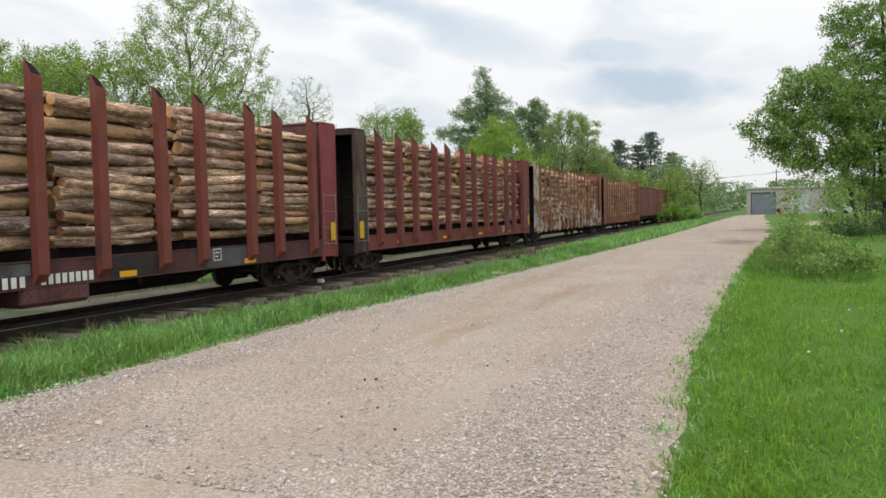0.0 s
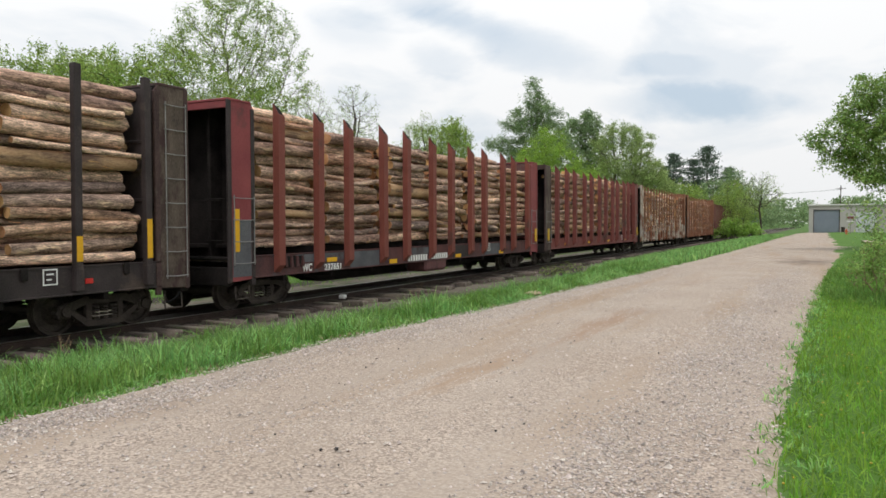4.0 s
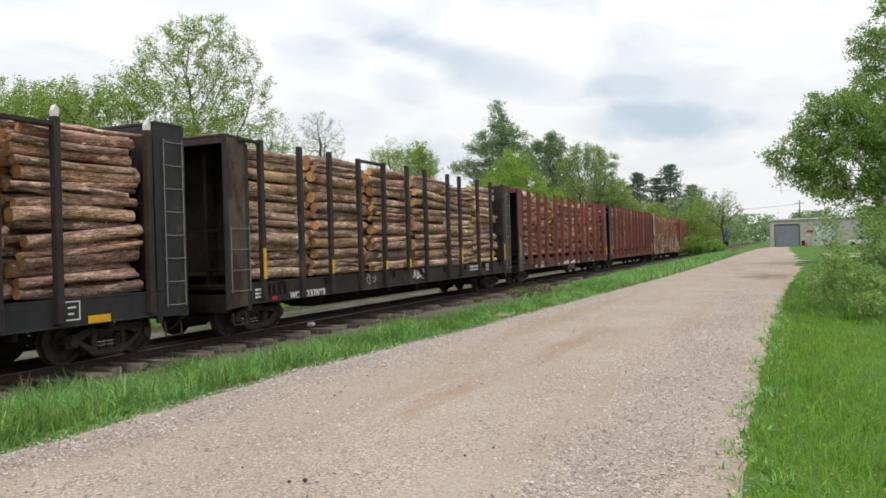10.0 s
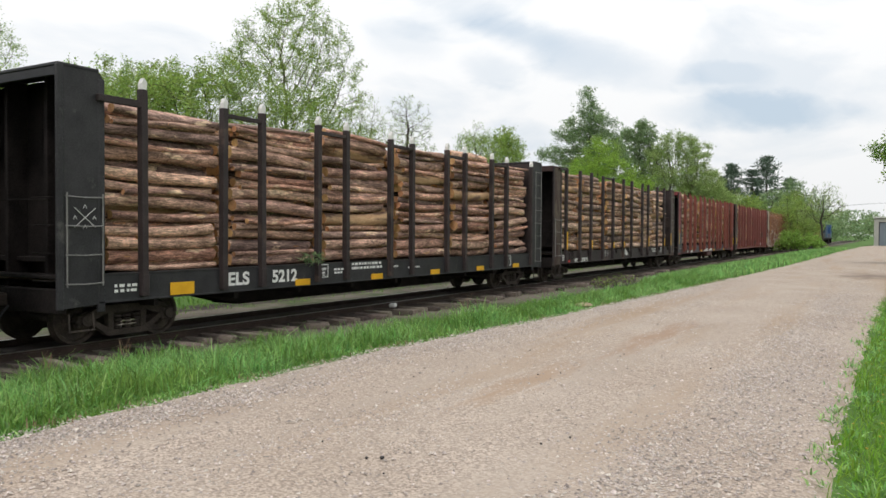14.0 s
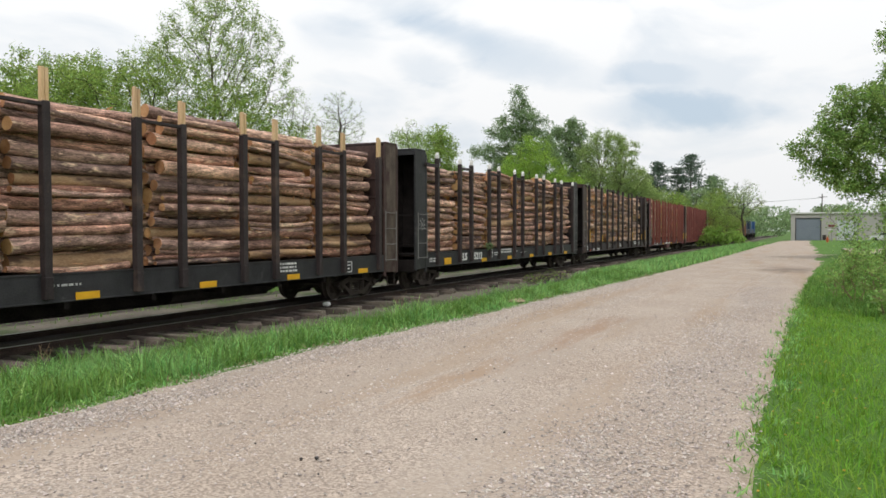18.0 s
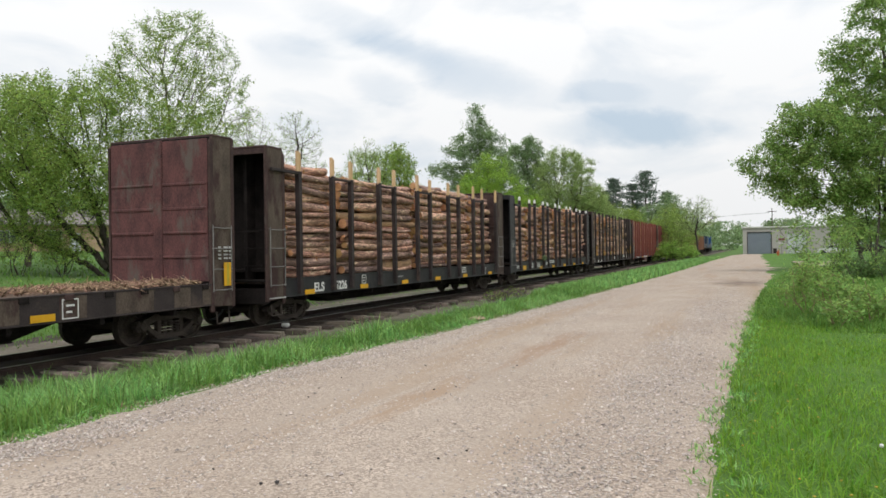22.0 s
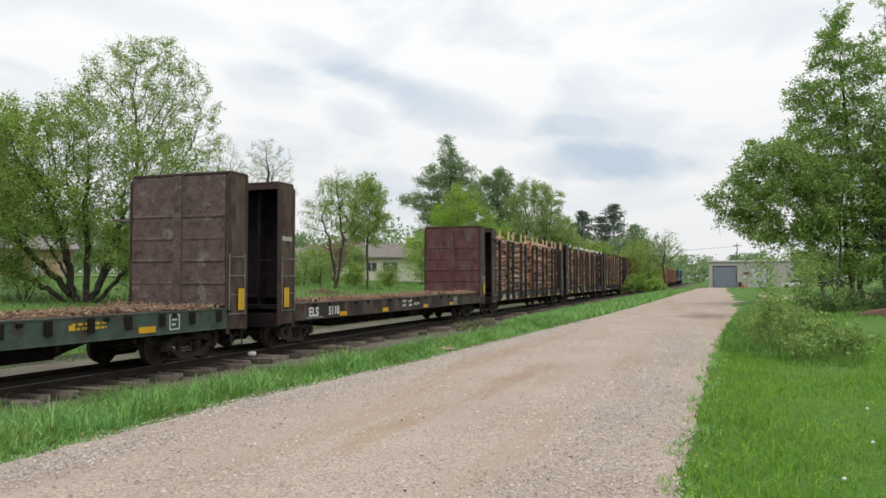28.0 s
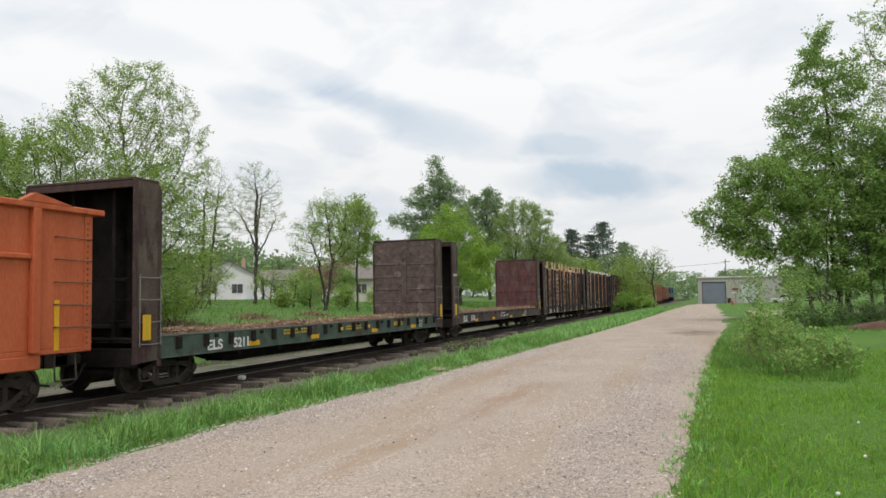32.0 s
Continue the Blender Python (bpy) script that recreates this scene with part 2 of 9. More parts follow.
BARK_LOG = bark_of_logs("grey-tan log bark", (0.098, 0.071, 0.061), (0.58, 0.44, 0.365), ((0.0, (0.42, 0.41, 0.43)), (0.16, (1.15, 1.06, 1.0)), (0.32, (0.86, 0.66, 0.54)), (0.48, (1.35, 1.2, 1.0)), (0.62, (0.5, 0.47, 0.48)), (0.76, (1.75, 1.62, 1.42)), (0.9, (0.62, 0.54, 0.52)), (1.0, (1.0, 0.83, 0.72))))
BARK_RED = bark_of_logs("red-brown log bark", (0.098, 0.068, 0.060), (0.57, 0.415, 0.35), ((0.0, (0.46, 0.43, 0.45)), (0.16, (1.15, 1.02, 0.97)), (0.32, (0.95, 0.68, 0.58)), (0.48, (1.4, 1.2, 1.02)), (0.62, (0.55, 0.5, 0.51)), (0.76, (1.75, 1.55, 1.32)), (0.9, (0.7, 0.58, 0.55)), (1.0, (1.05, 0.85, 0.76))))
PEELED = material("peeled orange sapwood", (0.36, 0.205, 0.105), (0.66, 0.46, 0.28), 2.2, 0.8, 0, 0.5, 24, stretch=(3, 0.6, 3), stain=(0.16, 0.095, 0.07), stain_at=0.50)
CUT = material("cut log end", (0.42, 0.195, 0.082), (0.63, 0.38, 0.19), 5, 0.85, 0, 0.3, 60, stain=(0.22, 0.11, 0.06), stain_at=0.57, spread=0.3)
BLACK = material("black weathered paint", (0.020, 0.015, 0.0155), (0.048, 0.036, 0.036), 2.5, 0.62, 0, 0.18, 40, stain=(0.085, 0.060, 0.050), stain_at=0.555)
SLATE = material("slate black paint", (0.016, 0.016, 0.018), (0.040, 0.039, 0.042), 3.0, 0.55, 0, 0.15, 40, stain=(0.095, 0.090, 0.086), stain_at=0.595)
RUSTBROWN = material("rusty brown paint", (0.034, 0.020, 0.020), (0.088, 0.052, 0.046), 3.2, 0.75, 0, 0.3, 30, stretch=(1.3, 1.3, 0.7), stain=(0.125, 0.105, 0.086), stain_at=0.575)
KHAKI = material("brown worn side plate", (0.050, 0.036, 0.030), (0.135, 0.104, 0.080), 2.6, 0.75, 0, 0.3, 30, stretch=(1.2, 1.2, 0.6), stain=(0.050, 0.026, 0.025), stain_at=0.50)
OXIDE = material("oxide red paint", (0.125, 0.037, 0.034), (0.205, 0.064, 0.053), 2.2, 0.7, 0, 0.25, 30, stain=(0.085, 0.047, 0.040), stain_at=0.58)
MAROON = material("maroon paint", (0.058, 0.028, 0.029), (0.155, 0.062, 0.060), 2.8, 0.75, 0, 0.35, 26, stretch=(1.4, 1.4, 0.6), stain=(0.115, 0.092, 0.080), stain_at=0.535)
STAKERED = material("brown-red stake paint", (0.150, 0.042, 0.032), (0.215, 0.066, 0.049), 1.8, 0.7, 0, 0.2, 30, stain=(0.10, 0.046, 0.038), stain_at=0.60)
SOOTRED = material("sooty maroon sill", (0.040, 0.024, 0.025), (0.120, 0.046, 0.044), 1.7, 0.72, 0, 0.25, 30, stain=(0.062, 0.062, 0.068), stain_at=0.55)
SIGNALRED = material("faded red paint", (0.175, 0.034, 0.040), (0.255, 0.062, 0.062), 1.3, 0.65, 0, 0.2, 30, stain=(0.10, 0.042, 0.040), stain_at=0.57)
PLUM = material("plum brown rust", (0.052, 0.036, 0.035), (0.150, 0.106, 0.095), 4.4, 0.8, 0, 0.4, 26, stretch=(1.0, 1.0, 1.3), stain=(0.185, 0.165, 0.130), stain_at=0.565)
GREEN = material("weathered green paint", (0.034, 0.060, 0.048), (0.088, 0.122, 0.095), 3.6, 0.7, 0, 0.25, 40, stain=(0.062, 0.046, 0.037), stain_at=0.53)
ORANGE = material("orange car paint", (0.42, 0.085, 0.030), (0.53, 0.135, 0.055), 2.0, 0.65, 0, 0.2, 30, stretch=(1.4, 1.4, 0.3), stain=(0.24, 0.075, 0.040), stain_at=0.55)
WHITERUST = material("white paint gone to rust", (0.33, 0.28, 0.23), (0.50, 0.45, 0.39), 2.4, 0.8, 0, 0.3, 30, stain=(0.19, 0.075, 0.042), stain_at=0.43)
RUST = material("deep rust", (0.15, 0.065, 0.04), (0.28, 0.13, 0.075), 2.0, 0.85, 0, 0.4, 30, stain=(0.34, 0.28, 0.22), stain_at=0.58)
# Near-black: underframe grime, and painted shade inside bulkheads, stake tops and sill pockets.
UNDER = material("grimy underframe and cavity shade", (0.009, 0.0075, 0.0075), (0.026, 0.021, 0.020), 3, 0.9, 0, 0.3, 30, spec=0.15)
TRUCK = material("truck grime", (0.022, 0.018, 0.016), (0.068, 0.053, 0.044), 4, 0.85, 0, 0.4, 30)
WHEELM = material("wheel steel", (0.022, 0.018, 0.016), (0.085, 0.066, 0.055), 4, 0.65, 0.3, 0.3, 40)
RAILM = material("rail steel", (0.026, 0.018, 0.016), (0.068, 0.046, 0.038), 3, 0.65, 0.4, 0.3, 30)
RAILTOP = material("worn rail head", (0.22, 0.21, 0.20), (0.34, 0.33, 0.32), 3, 0.3, 0.9, 0.1, 30)
TIEM = material("weathered tie", (0.060, 0.048, 0.040), (0.210, 0.172, 0.145), 3, 0.9, 0, 0.7, 20, stretch=(0.5, 5, 5), spread=0.55)
WHITE = material("white lettering", (0.62, 0.62, 0.60), (0.80, 0.80, 0.78), 6, 0.6, 0, 0, 50)
DULLWHITE = material("faded lettering", (0.30, 0.30, 0.30), (0.52, 0.52, 0.5), 14, 0.7, 0, 0, 60)
YELLOW = material("yellow reflector", (0.62, 0.32, 0.012), (0.75, 0.42, 0.02), 4, 0.5, 0, 0, 50)
YELLOWP = material("yellow paint", (0.46, 0.31, 0.03), (0.62, 0.43, 0.05), 4, 0.5, 0, 0, 50)
DULLYELLOW = material("greenish yellow band", (0.42, 0.34, 0.03), (0.52, 0.43, 0.05), 4, 0.5, 0, 0, 50)
GREYPRIMER = material("blue-grey primer", (0.060, 0.062, 0.070), (0.125, 0.125, 0.135), 2.2, 0.7, 0, 0.2, 30, stain=(0.05, 0.03, 0.03), stain_at=0.57)
REDLENS = material("red placard", (0.5, 0.02, 0.02), (0.6, 0.04, 0.03), 4, 0.4, 0, 0, 50)
STEEL = material("worn grey steel", (0.17, 0.165, 0.16), (0.30, 0.29, 0.28), 8, 0.5, 0.4, 0.1, 50)
FRESHWOOD = material("fresh sawn wood", (0.52, 0.34, 0.17), (0.68, 0.50, 0.30), 3, 0.8, 0, 0.3, 20, stretch=(4, 4, 0.5), spread=0.15)
TIPWHITE = material("pale stake tip", (0.58, 0.57, 0.55), (0.74, 0.73, 0.70), 5, 0.6, 0, 0.1, 40)
CHIPS = material("bark litter", (0.19, 0.118, 0.075), (0.44, 0.30, 0.20), 8, 0.95, 0, 0.5, 50, spread=0.55, island=True)
DECKM = material("littered deck boards", (0.11, 0.076, 0.056), (0.22, 0.155, 0.118), 2, 0.95, 0, 0.6, 30)
BLUE = material("blue locomotive paint", (0.025, 0.065, 0.16), (0.05, 0.11, 0.23), 2, 0.5, 0, 0.1, 30, stain=(0.05, 0.06, 0.08), stain_at=0.62)
NAVY = material("grimy navy paint", (0.022, 0.034, 0.06), (0.05, 0.07, 0.11), 2, 0.5, 0, 0.1, 30)
BOXRED = material("boxcar red", (0.13, 0.048, 0.038), (0.20, 0.080, 0.062), 1.0, 0.75, 0, 0.2, 20, stain=(0.15, 0.080, 0.055), stain_at=0.52)

TRUNK = material("tree bark", (0.055, 0.046, 0.038), (0.15, 0.125, 0.10), 3, 0.95, 0, 0.8, 18, stretch=(3, 3, 0.7))
DARKBARK = material("dark tree bark", (0.035, 0.030, 0.026), (0.10, 0.082, 0.07), 3, 0.95, 0, 0.8, 18, stretch=(3, 3, 0.7))


def leaf(name, base, second, spread=0.35, tr=0.42):
    return material(name, base, second, 0.6, 0.55, 0, 0, 4, spread=spread, island=True, translucent=tr, spec=0.35)


LEAF_SPRING = leaf("spring leaves", (0.215, 0.335, 0.068), (0.345, 0.465, 0.115), 0.5, 0.5)
LEAF_DENSE = leaf("dense green leaves", (0.195, 0.33, 0.082), (0.345, 0.485, 0.145), 0.5, 0.52)
LEAF_BRIGHT = leaf("bright yellow-green leaves", (0.23, 0.39, 0.07), (0.33, 0.49, 0.115), 0.35, 0.5)
LEAF_BUSH = leaf("light bush leaves", (0.22, 0.36, 0.09), (0.32, 0.47, 0.14), 0.42, 0.5)
BANKBLADE = leaf("bank grass blades", (0.12, 0.25, 0.045), (0.195, 0.34, 0.075), 0.4, 0.42)
LEAF_DARK = leaf("dark green leaves", (0.185, 0.285, 0.135), (0.30, 0.405, 0.195), 0.45, 0.5)
# Darker leaf colour that stands in for the shade under the trees.
LEAF_SHADED = leaf("green weed leaves darkened for tree shade", (0.085, 0.165, 0.050), (0.155, 0.25, 0.080), 0.4, 0.45)
LEAF_PALE = leaf("pale opening leaves", (0.27, 0.385, 0.115), (0.37, 0.475, 0.18))
LEAF_LIME = leaf("lime green leaves", (0.26, 0.43, 0.055), (0.36, 0.53, 0.10))
LEAF_PINK = leaf("pink blossom", (0.28, 0.11, 0.11), (0.36, 0.17, 0.15))
NEEDLE = leaf("pine needles", (0.075, 0.118, 0.085), (0.125, 0.18, 0.125), 0.3, 0.2)
BLADE = leaf("grass blades", (0.18, 0.38, 0.105), (0.335, 0.545, 0.185), 0.52, 0.42)
LAWNBLADE = leaf("lawn blades", (0.16, 0.325, 0.034), (0.245, 0.415, 0.056), 0.38, 0.5)
DRY = material("dry stalks", (0.20, 0.135, 0.085), (0.34, 0.25, 0.16), 4, 0.9, 0, 0.2, 30)
GRASSSOIL = material("grassy ground", (0.062, 0.135, 0.025), (0.105, 0.195, 0.040), 0.35, 0.95, 0, 0.7, 9.0, stain=(0.13, 0.165, 0.06), stain_at=0.62)
LAWNSOIL = material("dense lawn turf", (0.062, 0.145, 0.019), (0.10, 0.20, 0.030), 0.5, 0.95, 0, 0.9, 40.0)
DIRT = material("track dirt", (0.026, 0.021, 0.018), (0.080, 0.065, 0.054), 1.6, 0.95, 0, 0.9, 22, stain=(0.070, 0.082, 0.038), stain_at=0.60)
PALEDIRT = material("pale dirt beyond the rails", (0.10, 0.087, 0.068), (0.20, 0.175, 0.14), 0.9, 0.95, 0, 0.8, 18, stain=(0.075, 0.10, 0.04), stain_at=0.50)
MULCH = material("bare red earth", (0.095, 0.050, 0.038), (0.16, 0.092, 0.070), 2, 0.95, 0, 0.8, 20)
FLUFF = material("dandelion clock", (0.62, 0.62, 0.60), (0.8, 0.8, 0.78), 30, 0.9, 0, 0.5, 90)
STONE = material("loose gravel", (0.31, 0.265, 0.236), (0.555, 0.49, 0.448), 20, 0.85, 0, 0.3, 80, spread=0.46, island=True)


def road_surface():
    """Pale sand and crushed stone, with worn wheel tracks of finer, browner sand."""
    m = material("gravel road", (0.36, 0.292, 0.236), (0.455, 0.385, 0.325), 0.5, 0.95, 0, 0.35, 34.0)
    n, ln = m.node_tree.nodes, m.node_tree.links
    bsdf = n["Principled BSDF"]
    src = bsdf.inputs["Base Color"].links[0].from_socket
    co = n.new("ShaderNodeTexCoord")
    vo = n.new("ShaderNodeTexVoronoi")
    vo.inputs["Scale"].default_value = 62.0
    ln.new(co.outputs["Object"], vo.inputs[0])
    tone = n.new("ShaderNodeValToRGB")
    tone.color_ramp.elements[0].position, tone.color_ramp.elements[0].color = 0.1, (0.62, 0.60, 0.60, 1)
    tone.color_ramp.elements[1].position, tone.color_ramp.elements[1].color = 0.9, (1.34, 1.33, 1.32, 1)
    sep = n.new("ShaderNodeSeparateColor")
    ln.new(vo.outputs["Color"], sep.inputs[0])
    ln.new(sep.outputs[0], tone.inputs[0])
    patch = n.new("ShaderNodeTexNoise")
    patch.inputs["Scale"].default_value, patch.inputs["Detail"].default_value = 1.0, 4.0
    mp = n.new("ShaderNodeMapping")
    mp.inputs["Scale"].default_value = (1.3, 0.16, 1)
    ln.new(co.outputs["Object"], mp.inputs[0])
    ln.new(mp.outputs[0], patch.inputs[0])
    pr = n.new("ShaderNodeMapRange")
    pr.inputs[1].default_value, pr.inputs[2].default_value = 0.38, 0.62
    pr.inputs[3].default_value, pr.inputs[4].default_value = 0.25, 1.0
    ln.new(patch.outputs[0], pr.inputs[0])
    mul = n.new("ShaderNodeMix")
    mul.data_type, mul.blend_type = "RGBA", "MULTIPLY"
    ln.new(pr.outputs[0], mul.inputs[0])
    ln.new(src, mul.inputs[6])
    ln.new(tone.outputs[0], mul.inputs[7])
    sand = n.new("ShaderNodeMix")
    sand.data_type = "RGBA"
    sand.inputs[7].default_value = (0.36, 0.262, 0.18, 1)
    wav = n.new("ShaderNodeTexNoise")
    wav.inputs["Scale"].default_value, wav.inputs["Detail"].default_value = 1.0, 3.0
    mq = n.new("ShaderNodeMapping")
    mq.inputs["Scale"].default_value, mq.inputs["Location"].default_value = (1.1, 0.09, 1), (3.3, 1.7, 0)
    ln.new(co.outputs["Object"], mq.inputs[0])
    ln.new(mq.outputs[0], wav.inputs[0])
    wr = n.new("ShaderNodeMapRange")
    wr.inputs[1].default_value, wr.inputs[2].default_value, wr.inputs[4].default_value = 0.52, 0.72, 0.75
    ln.new(wav.outputs[0], wr.inputs[0])
    ln.new(wr.outputs[0], sand.inputs[0])
    ln.new(mul.outputs[2], sand.inputs[6])
    colour = sand.outputs[2]
    for (px, py, rx, ry), tint in (((-0.5, 35.8, 1.5, 3.0), (0.20, 0.155, 0.125, 1)), ((-3.45, 7.9, 0.30, 1.7), (0.36, 0.258, 0.18, 1)), ((-3.2, 12.5, 0.35, 2.6), (0.34, 0.235, 0.165, 1)),
                                   ((-4.6, 16.0, 0.5, 5.0), (0.36, 0.265, 0.185, 1))):
        mv = n.new("ShaderNodeMapping")
        mv.inputs["Location"].default_value = (-px / rx, -py / ry, 0)
        mv.inputs["Scale"].default_value = (1 / rx, 1 / ry, 0)
        ln.new(co.outputs["Object"], mv.inputs[0])
        far = n.new("ShaderNodeVectorMath")
        far.operation = "LENGTH"
        ln.new(mv.outputs[0], far.inputs[0])
        wob = n.new("ShaderNodeTexNoise")
        wob.inputs["Scale"].default_value, wob.inputs["Detail"].default_value = 2.2, 6.0
        ln.new(mv.outputs[0], wob.inputs[0])
        sm = n.new("ShaderNodeMath")
        sm.operation = "MULTIPLY_ADD"
        sm.inputs[1].default_value = 2.2
        ln.new(wob.outputs[0], sm.inputs[0])
        ln.new(far.outputs["Value"], sm.inputs[2])
        rr = n.new("ShaderNodeMapRange")
        rr.inputs[1].default_value, rr.inputs[2].default_value = 1.35, 2.1
        rr.inputs[3].default_value, rr.inputs[4].default_value = 0.85, 0.0
        ln.new(sm.outputs[0], rr.inputs[0])
        mx = n.new("ShaderNodeMix")
        mx.data_type = "RGBA"
        mx.inputs[7].default_value = tint
        ln.new(rr.outputs[0], mx.inputs[0])
        ln.new(colour, mx.inputs[6])
        colour = mx.outputs[2]
    ln.new(colour, bsdf.inputs["Base Color"])
    bp = n.new("ShaderNodeBump")
    bp.inputs["Strength"].default_value, bp.inputs["Distance"].default_value = 0.5, 0.012
    ln.new(sep.outputs[0], bp.inputs["Height"])
    ln.new(bp.outputs[0], bsdf.inputs["Normal"])
    return m


ROADM = road_surface()
WALLGREY = material("grey metal siding", (0.36, 0.345, 0.325), (0.43, 0.415, 0.395), 0.6, 0.6, 0, 0.1, 8)
DOORGREY = material("blue grey roller door", (0.17, 0.20, 0.245), (0.21, 0.24, 0.285), 0.6, 0.5, 0, 0.05, 8)
DOORPALE = material("pale door", (0.48, 0.51, 0.54), (0.56, 0.58, 0.61), 0.6, 0.5, 0, 0.05, 8)
SIDING = material("white siding", (0.55, 0.55, 0.53), (0.68, 0.68, 0.66), 0.8, 0.7, 0, 0.1, 9)
CREAM = material("cream siding", (0.52, 0.50, 0.42), (0.62, 0.60, 0.52), 0.8, 0.7, 0, 0.1, 9)
BRICKTAN = material("tan brick", (0.36, 0.25, 0.165), (0.46, 0.33, 0.22), 1.2, 0.85, 0, 0.2, 16)
SHINGLE = material("grey shingles", (0.17, 0.15, 0.14), (0.27, 0.245, 0.23), 1.5, 0.9, 0, 0.3, 12)
GLASS = material("window glass", (0.03, 0.035, 0.04), (0.06, 0.065, 0.07), 1, 0.08, 0, 0, 5, spec=0.6)
CARWHITE = material("white car paint", (0.62, 0.63, 0.64), (0.72, 0.73, 0.74), 1, 0.25, 0, 0, 5, spec=0.5)
RUBBER = material("black rubber", (0.015, 0.015, 0.016), (0.03, 0.03, 0.032), 5, 0.85, 0, 0.1, 30)
POLEM = material("dark weathered pole", (0.075, 0.062, 0.052), (0.155, 0.132, 0.112), 2, 0.95, 0, 0.5, 16, stretch=(4, 4, 0.5))
GRAVELROAD2 = material("pale street", (0.33, 0.32, 0.31), (0.42, 0.41, 0.40), 0.6, 0.9, 0, 0.2, 9)

# ---- mesh building ----


class Shape:
    """Collects faces of one part, with a material slot for each face."""

    def __init__(self):
        self.v, self.f, self.m = [], [], []

    def add(self, verts, faces, slot=0):
        k = len(self.v)
        self.v += [tuple(p) for p in verts]
        self.f += [tuple(i + k for i in q) for q in faces]
        self.m += [slot] * len(faces)
        return self

    def box(self, x0, x1, y0, y1, z0, z1, b=0.0, slot=0):
        """A box; b cuts its edges off."""
        x0, x1, y0, y1, z0, z1 = min(x0, x1), max(x0, x1), min(y0, y1), max(y0, y1), min(z0, z1), max(z0, z1)
        b = min(b, 0.3 * min(x1 - x0, y1 - y0, z1 - z0))
        if b <= 0:
            v = [(x, y, z) for z in (z0, z1) for y in (y0, y1) for x in (x0, x1)]
            return self.add(v, [(0, 2, 3, 1), (4, 5, 7, 6), (0, 1, 5, 4), (2, 6, 7, 3), (0, 4, 6, 2), (1, 3, 7, 5)], slot)
        v, at = [], {}
        for iz, z in enumerate((z0, z1)):
            for iy, y in enumerate((y0, y1)):
                for ix, x in enumerate((x0, x1)):
                    sx, sy, sz = (b if ix == 0 else -b), (b if iy == 0 else -b), (b if iz == 0 else -b)
                    for k, p in enumerate(((x, y + sy, z + sz), (x + sx, y, z + sz), (x + sx, y + sy, z))):
                        at[ix, iy, iz, k] = len(v)
                        v.append(p)
        f = []
        for s in (0, 1):
            q = [at[s, 0, 0, 0], at[s, 1, 0, 0], at[s, 1, 1, 0], at[s, 0, 1, 0]]
            f.append(q if s else q[::-1])
            q = [at[0, s, 0, 1], at[1, s, 0, 1], at[1, s, 1, 1], at[0, s, 1, 1]]
            f.append(q[::-1] if s else q)
            q = [at[0, 0, s, 2], at[1, 0, s, 2], at[1, 1, s, 2], at[0, 1, s, 2]]
            f.append(q if s else q[::-1])
        for i in (0, 1):
            for j in (0, 1):
                q = [at[i, j, 0, 0], at[i, j, 1, 0], at[i, j, 1, 1], at[i, j, 0, 1]]
                f.append(q if i == j else q[::-1])
                q = [at[i, 0, j, 0], at[i, 1, j, 0], at[i, 1, j, 2], at[i, 0, j, 2]]
                f.append(q[::-1] if i == j else q)
                q = [at[0, i, j, 1], at[1, i, j, 1], at[1, i, j, 2], at[0, i, j, 2]]
                f.append(q if i == j else q[::-1])
                for k in (0, 1):
                    q = [at[i, j, k, 0], at[i, j, k, 1], at[i, j, k, 2]]
                    f.append(q if (i + j + k) % 2 else q[::-1])
        return self.add(v, f, slot)

    def tube(self, a, b, r0, r1=None, n=8, slot=0, caps=True, cap_slot=None):
        """A straight tapered tube from a to b."""
        r1 = r0 if r1 is None else r1
        a, b = Vector(a), Vector(b)
        d = (b - a).normalized()
        u = d.orthogonal().normalized()
        w = d.cross(u)
        ring = [u * math.cos(2 * math.pi * i / n) + w * math.sin(2 * math.pi * i / n) for i in range(n)]
        v = [a + p * r0 for p in ring] + [b + p * r1 for p in ring]
        self.add(v, [(i, (i + 1) % n, n + (i + 1) % n, n + i) for i in range(n)], slot)
        if caps:
            cs = slot if cap_slot is None else cap_slot
            self.add(v[:n], [tuple(range(n))[::-1]], cs)
            self.add(v[n:], [tuple(range(n))], cs)
        return self

    def line(self, points, r, n=6, slot=0):
        for a, b in zip(points, points[1:]):
            self.tube(a, b, r, r, n, slot)
        return self

    def prism(self, outline, x0, x1, slot=0):
        """An outline of (y, z) pushed out from x0 to x1."""
        n = len(outline)
        v = [(x0, y, z) for y, z in outline] + [(x1, y, z) for y, z in outline]
        f = [tuple(range(n))[::-1], tuple(range(n, 2 * n))] + [(i, (i + 1) % n, n + (i + 1) % n, n + i) for i in range(n)]
        return self.add(v, f, slot)

    def lathe(self, profile, n=24, slot=0):
        """A profile of (x, radius) turned about the x axis."""
        v = [(x, r * math.cos(2 * math.pi * i / n), r * math.sin(2 * math.pi * i / n)) for x, r in profile for i in range(n)]
        f = [(k * n + i, k * n + (i + 1) % n, (k + 1) * n + (i + 1) % n, (k + 1) * n + i) for k in range(len(profile) - 1) for i in range(n)]
        f += [tuple(range(n))[::-1], tuple(range((len(profile) - 1) * n, len(profile) * n))]
        return self.add(v, f, slot)

    def mesh(self, name, mats, smooth=False):
        me = bpy.data.meshes.new(name)
        me.from_pydata(self.v, [], self.f)
        for m in mats:
            me.materials.append(m)
        if len(mats) > 1:
            me.polygons.foreach_set("material_index", self.m)
        bm = bmesh.new()
        bm.from_mesh(me)
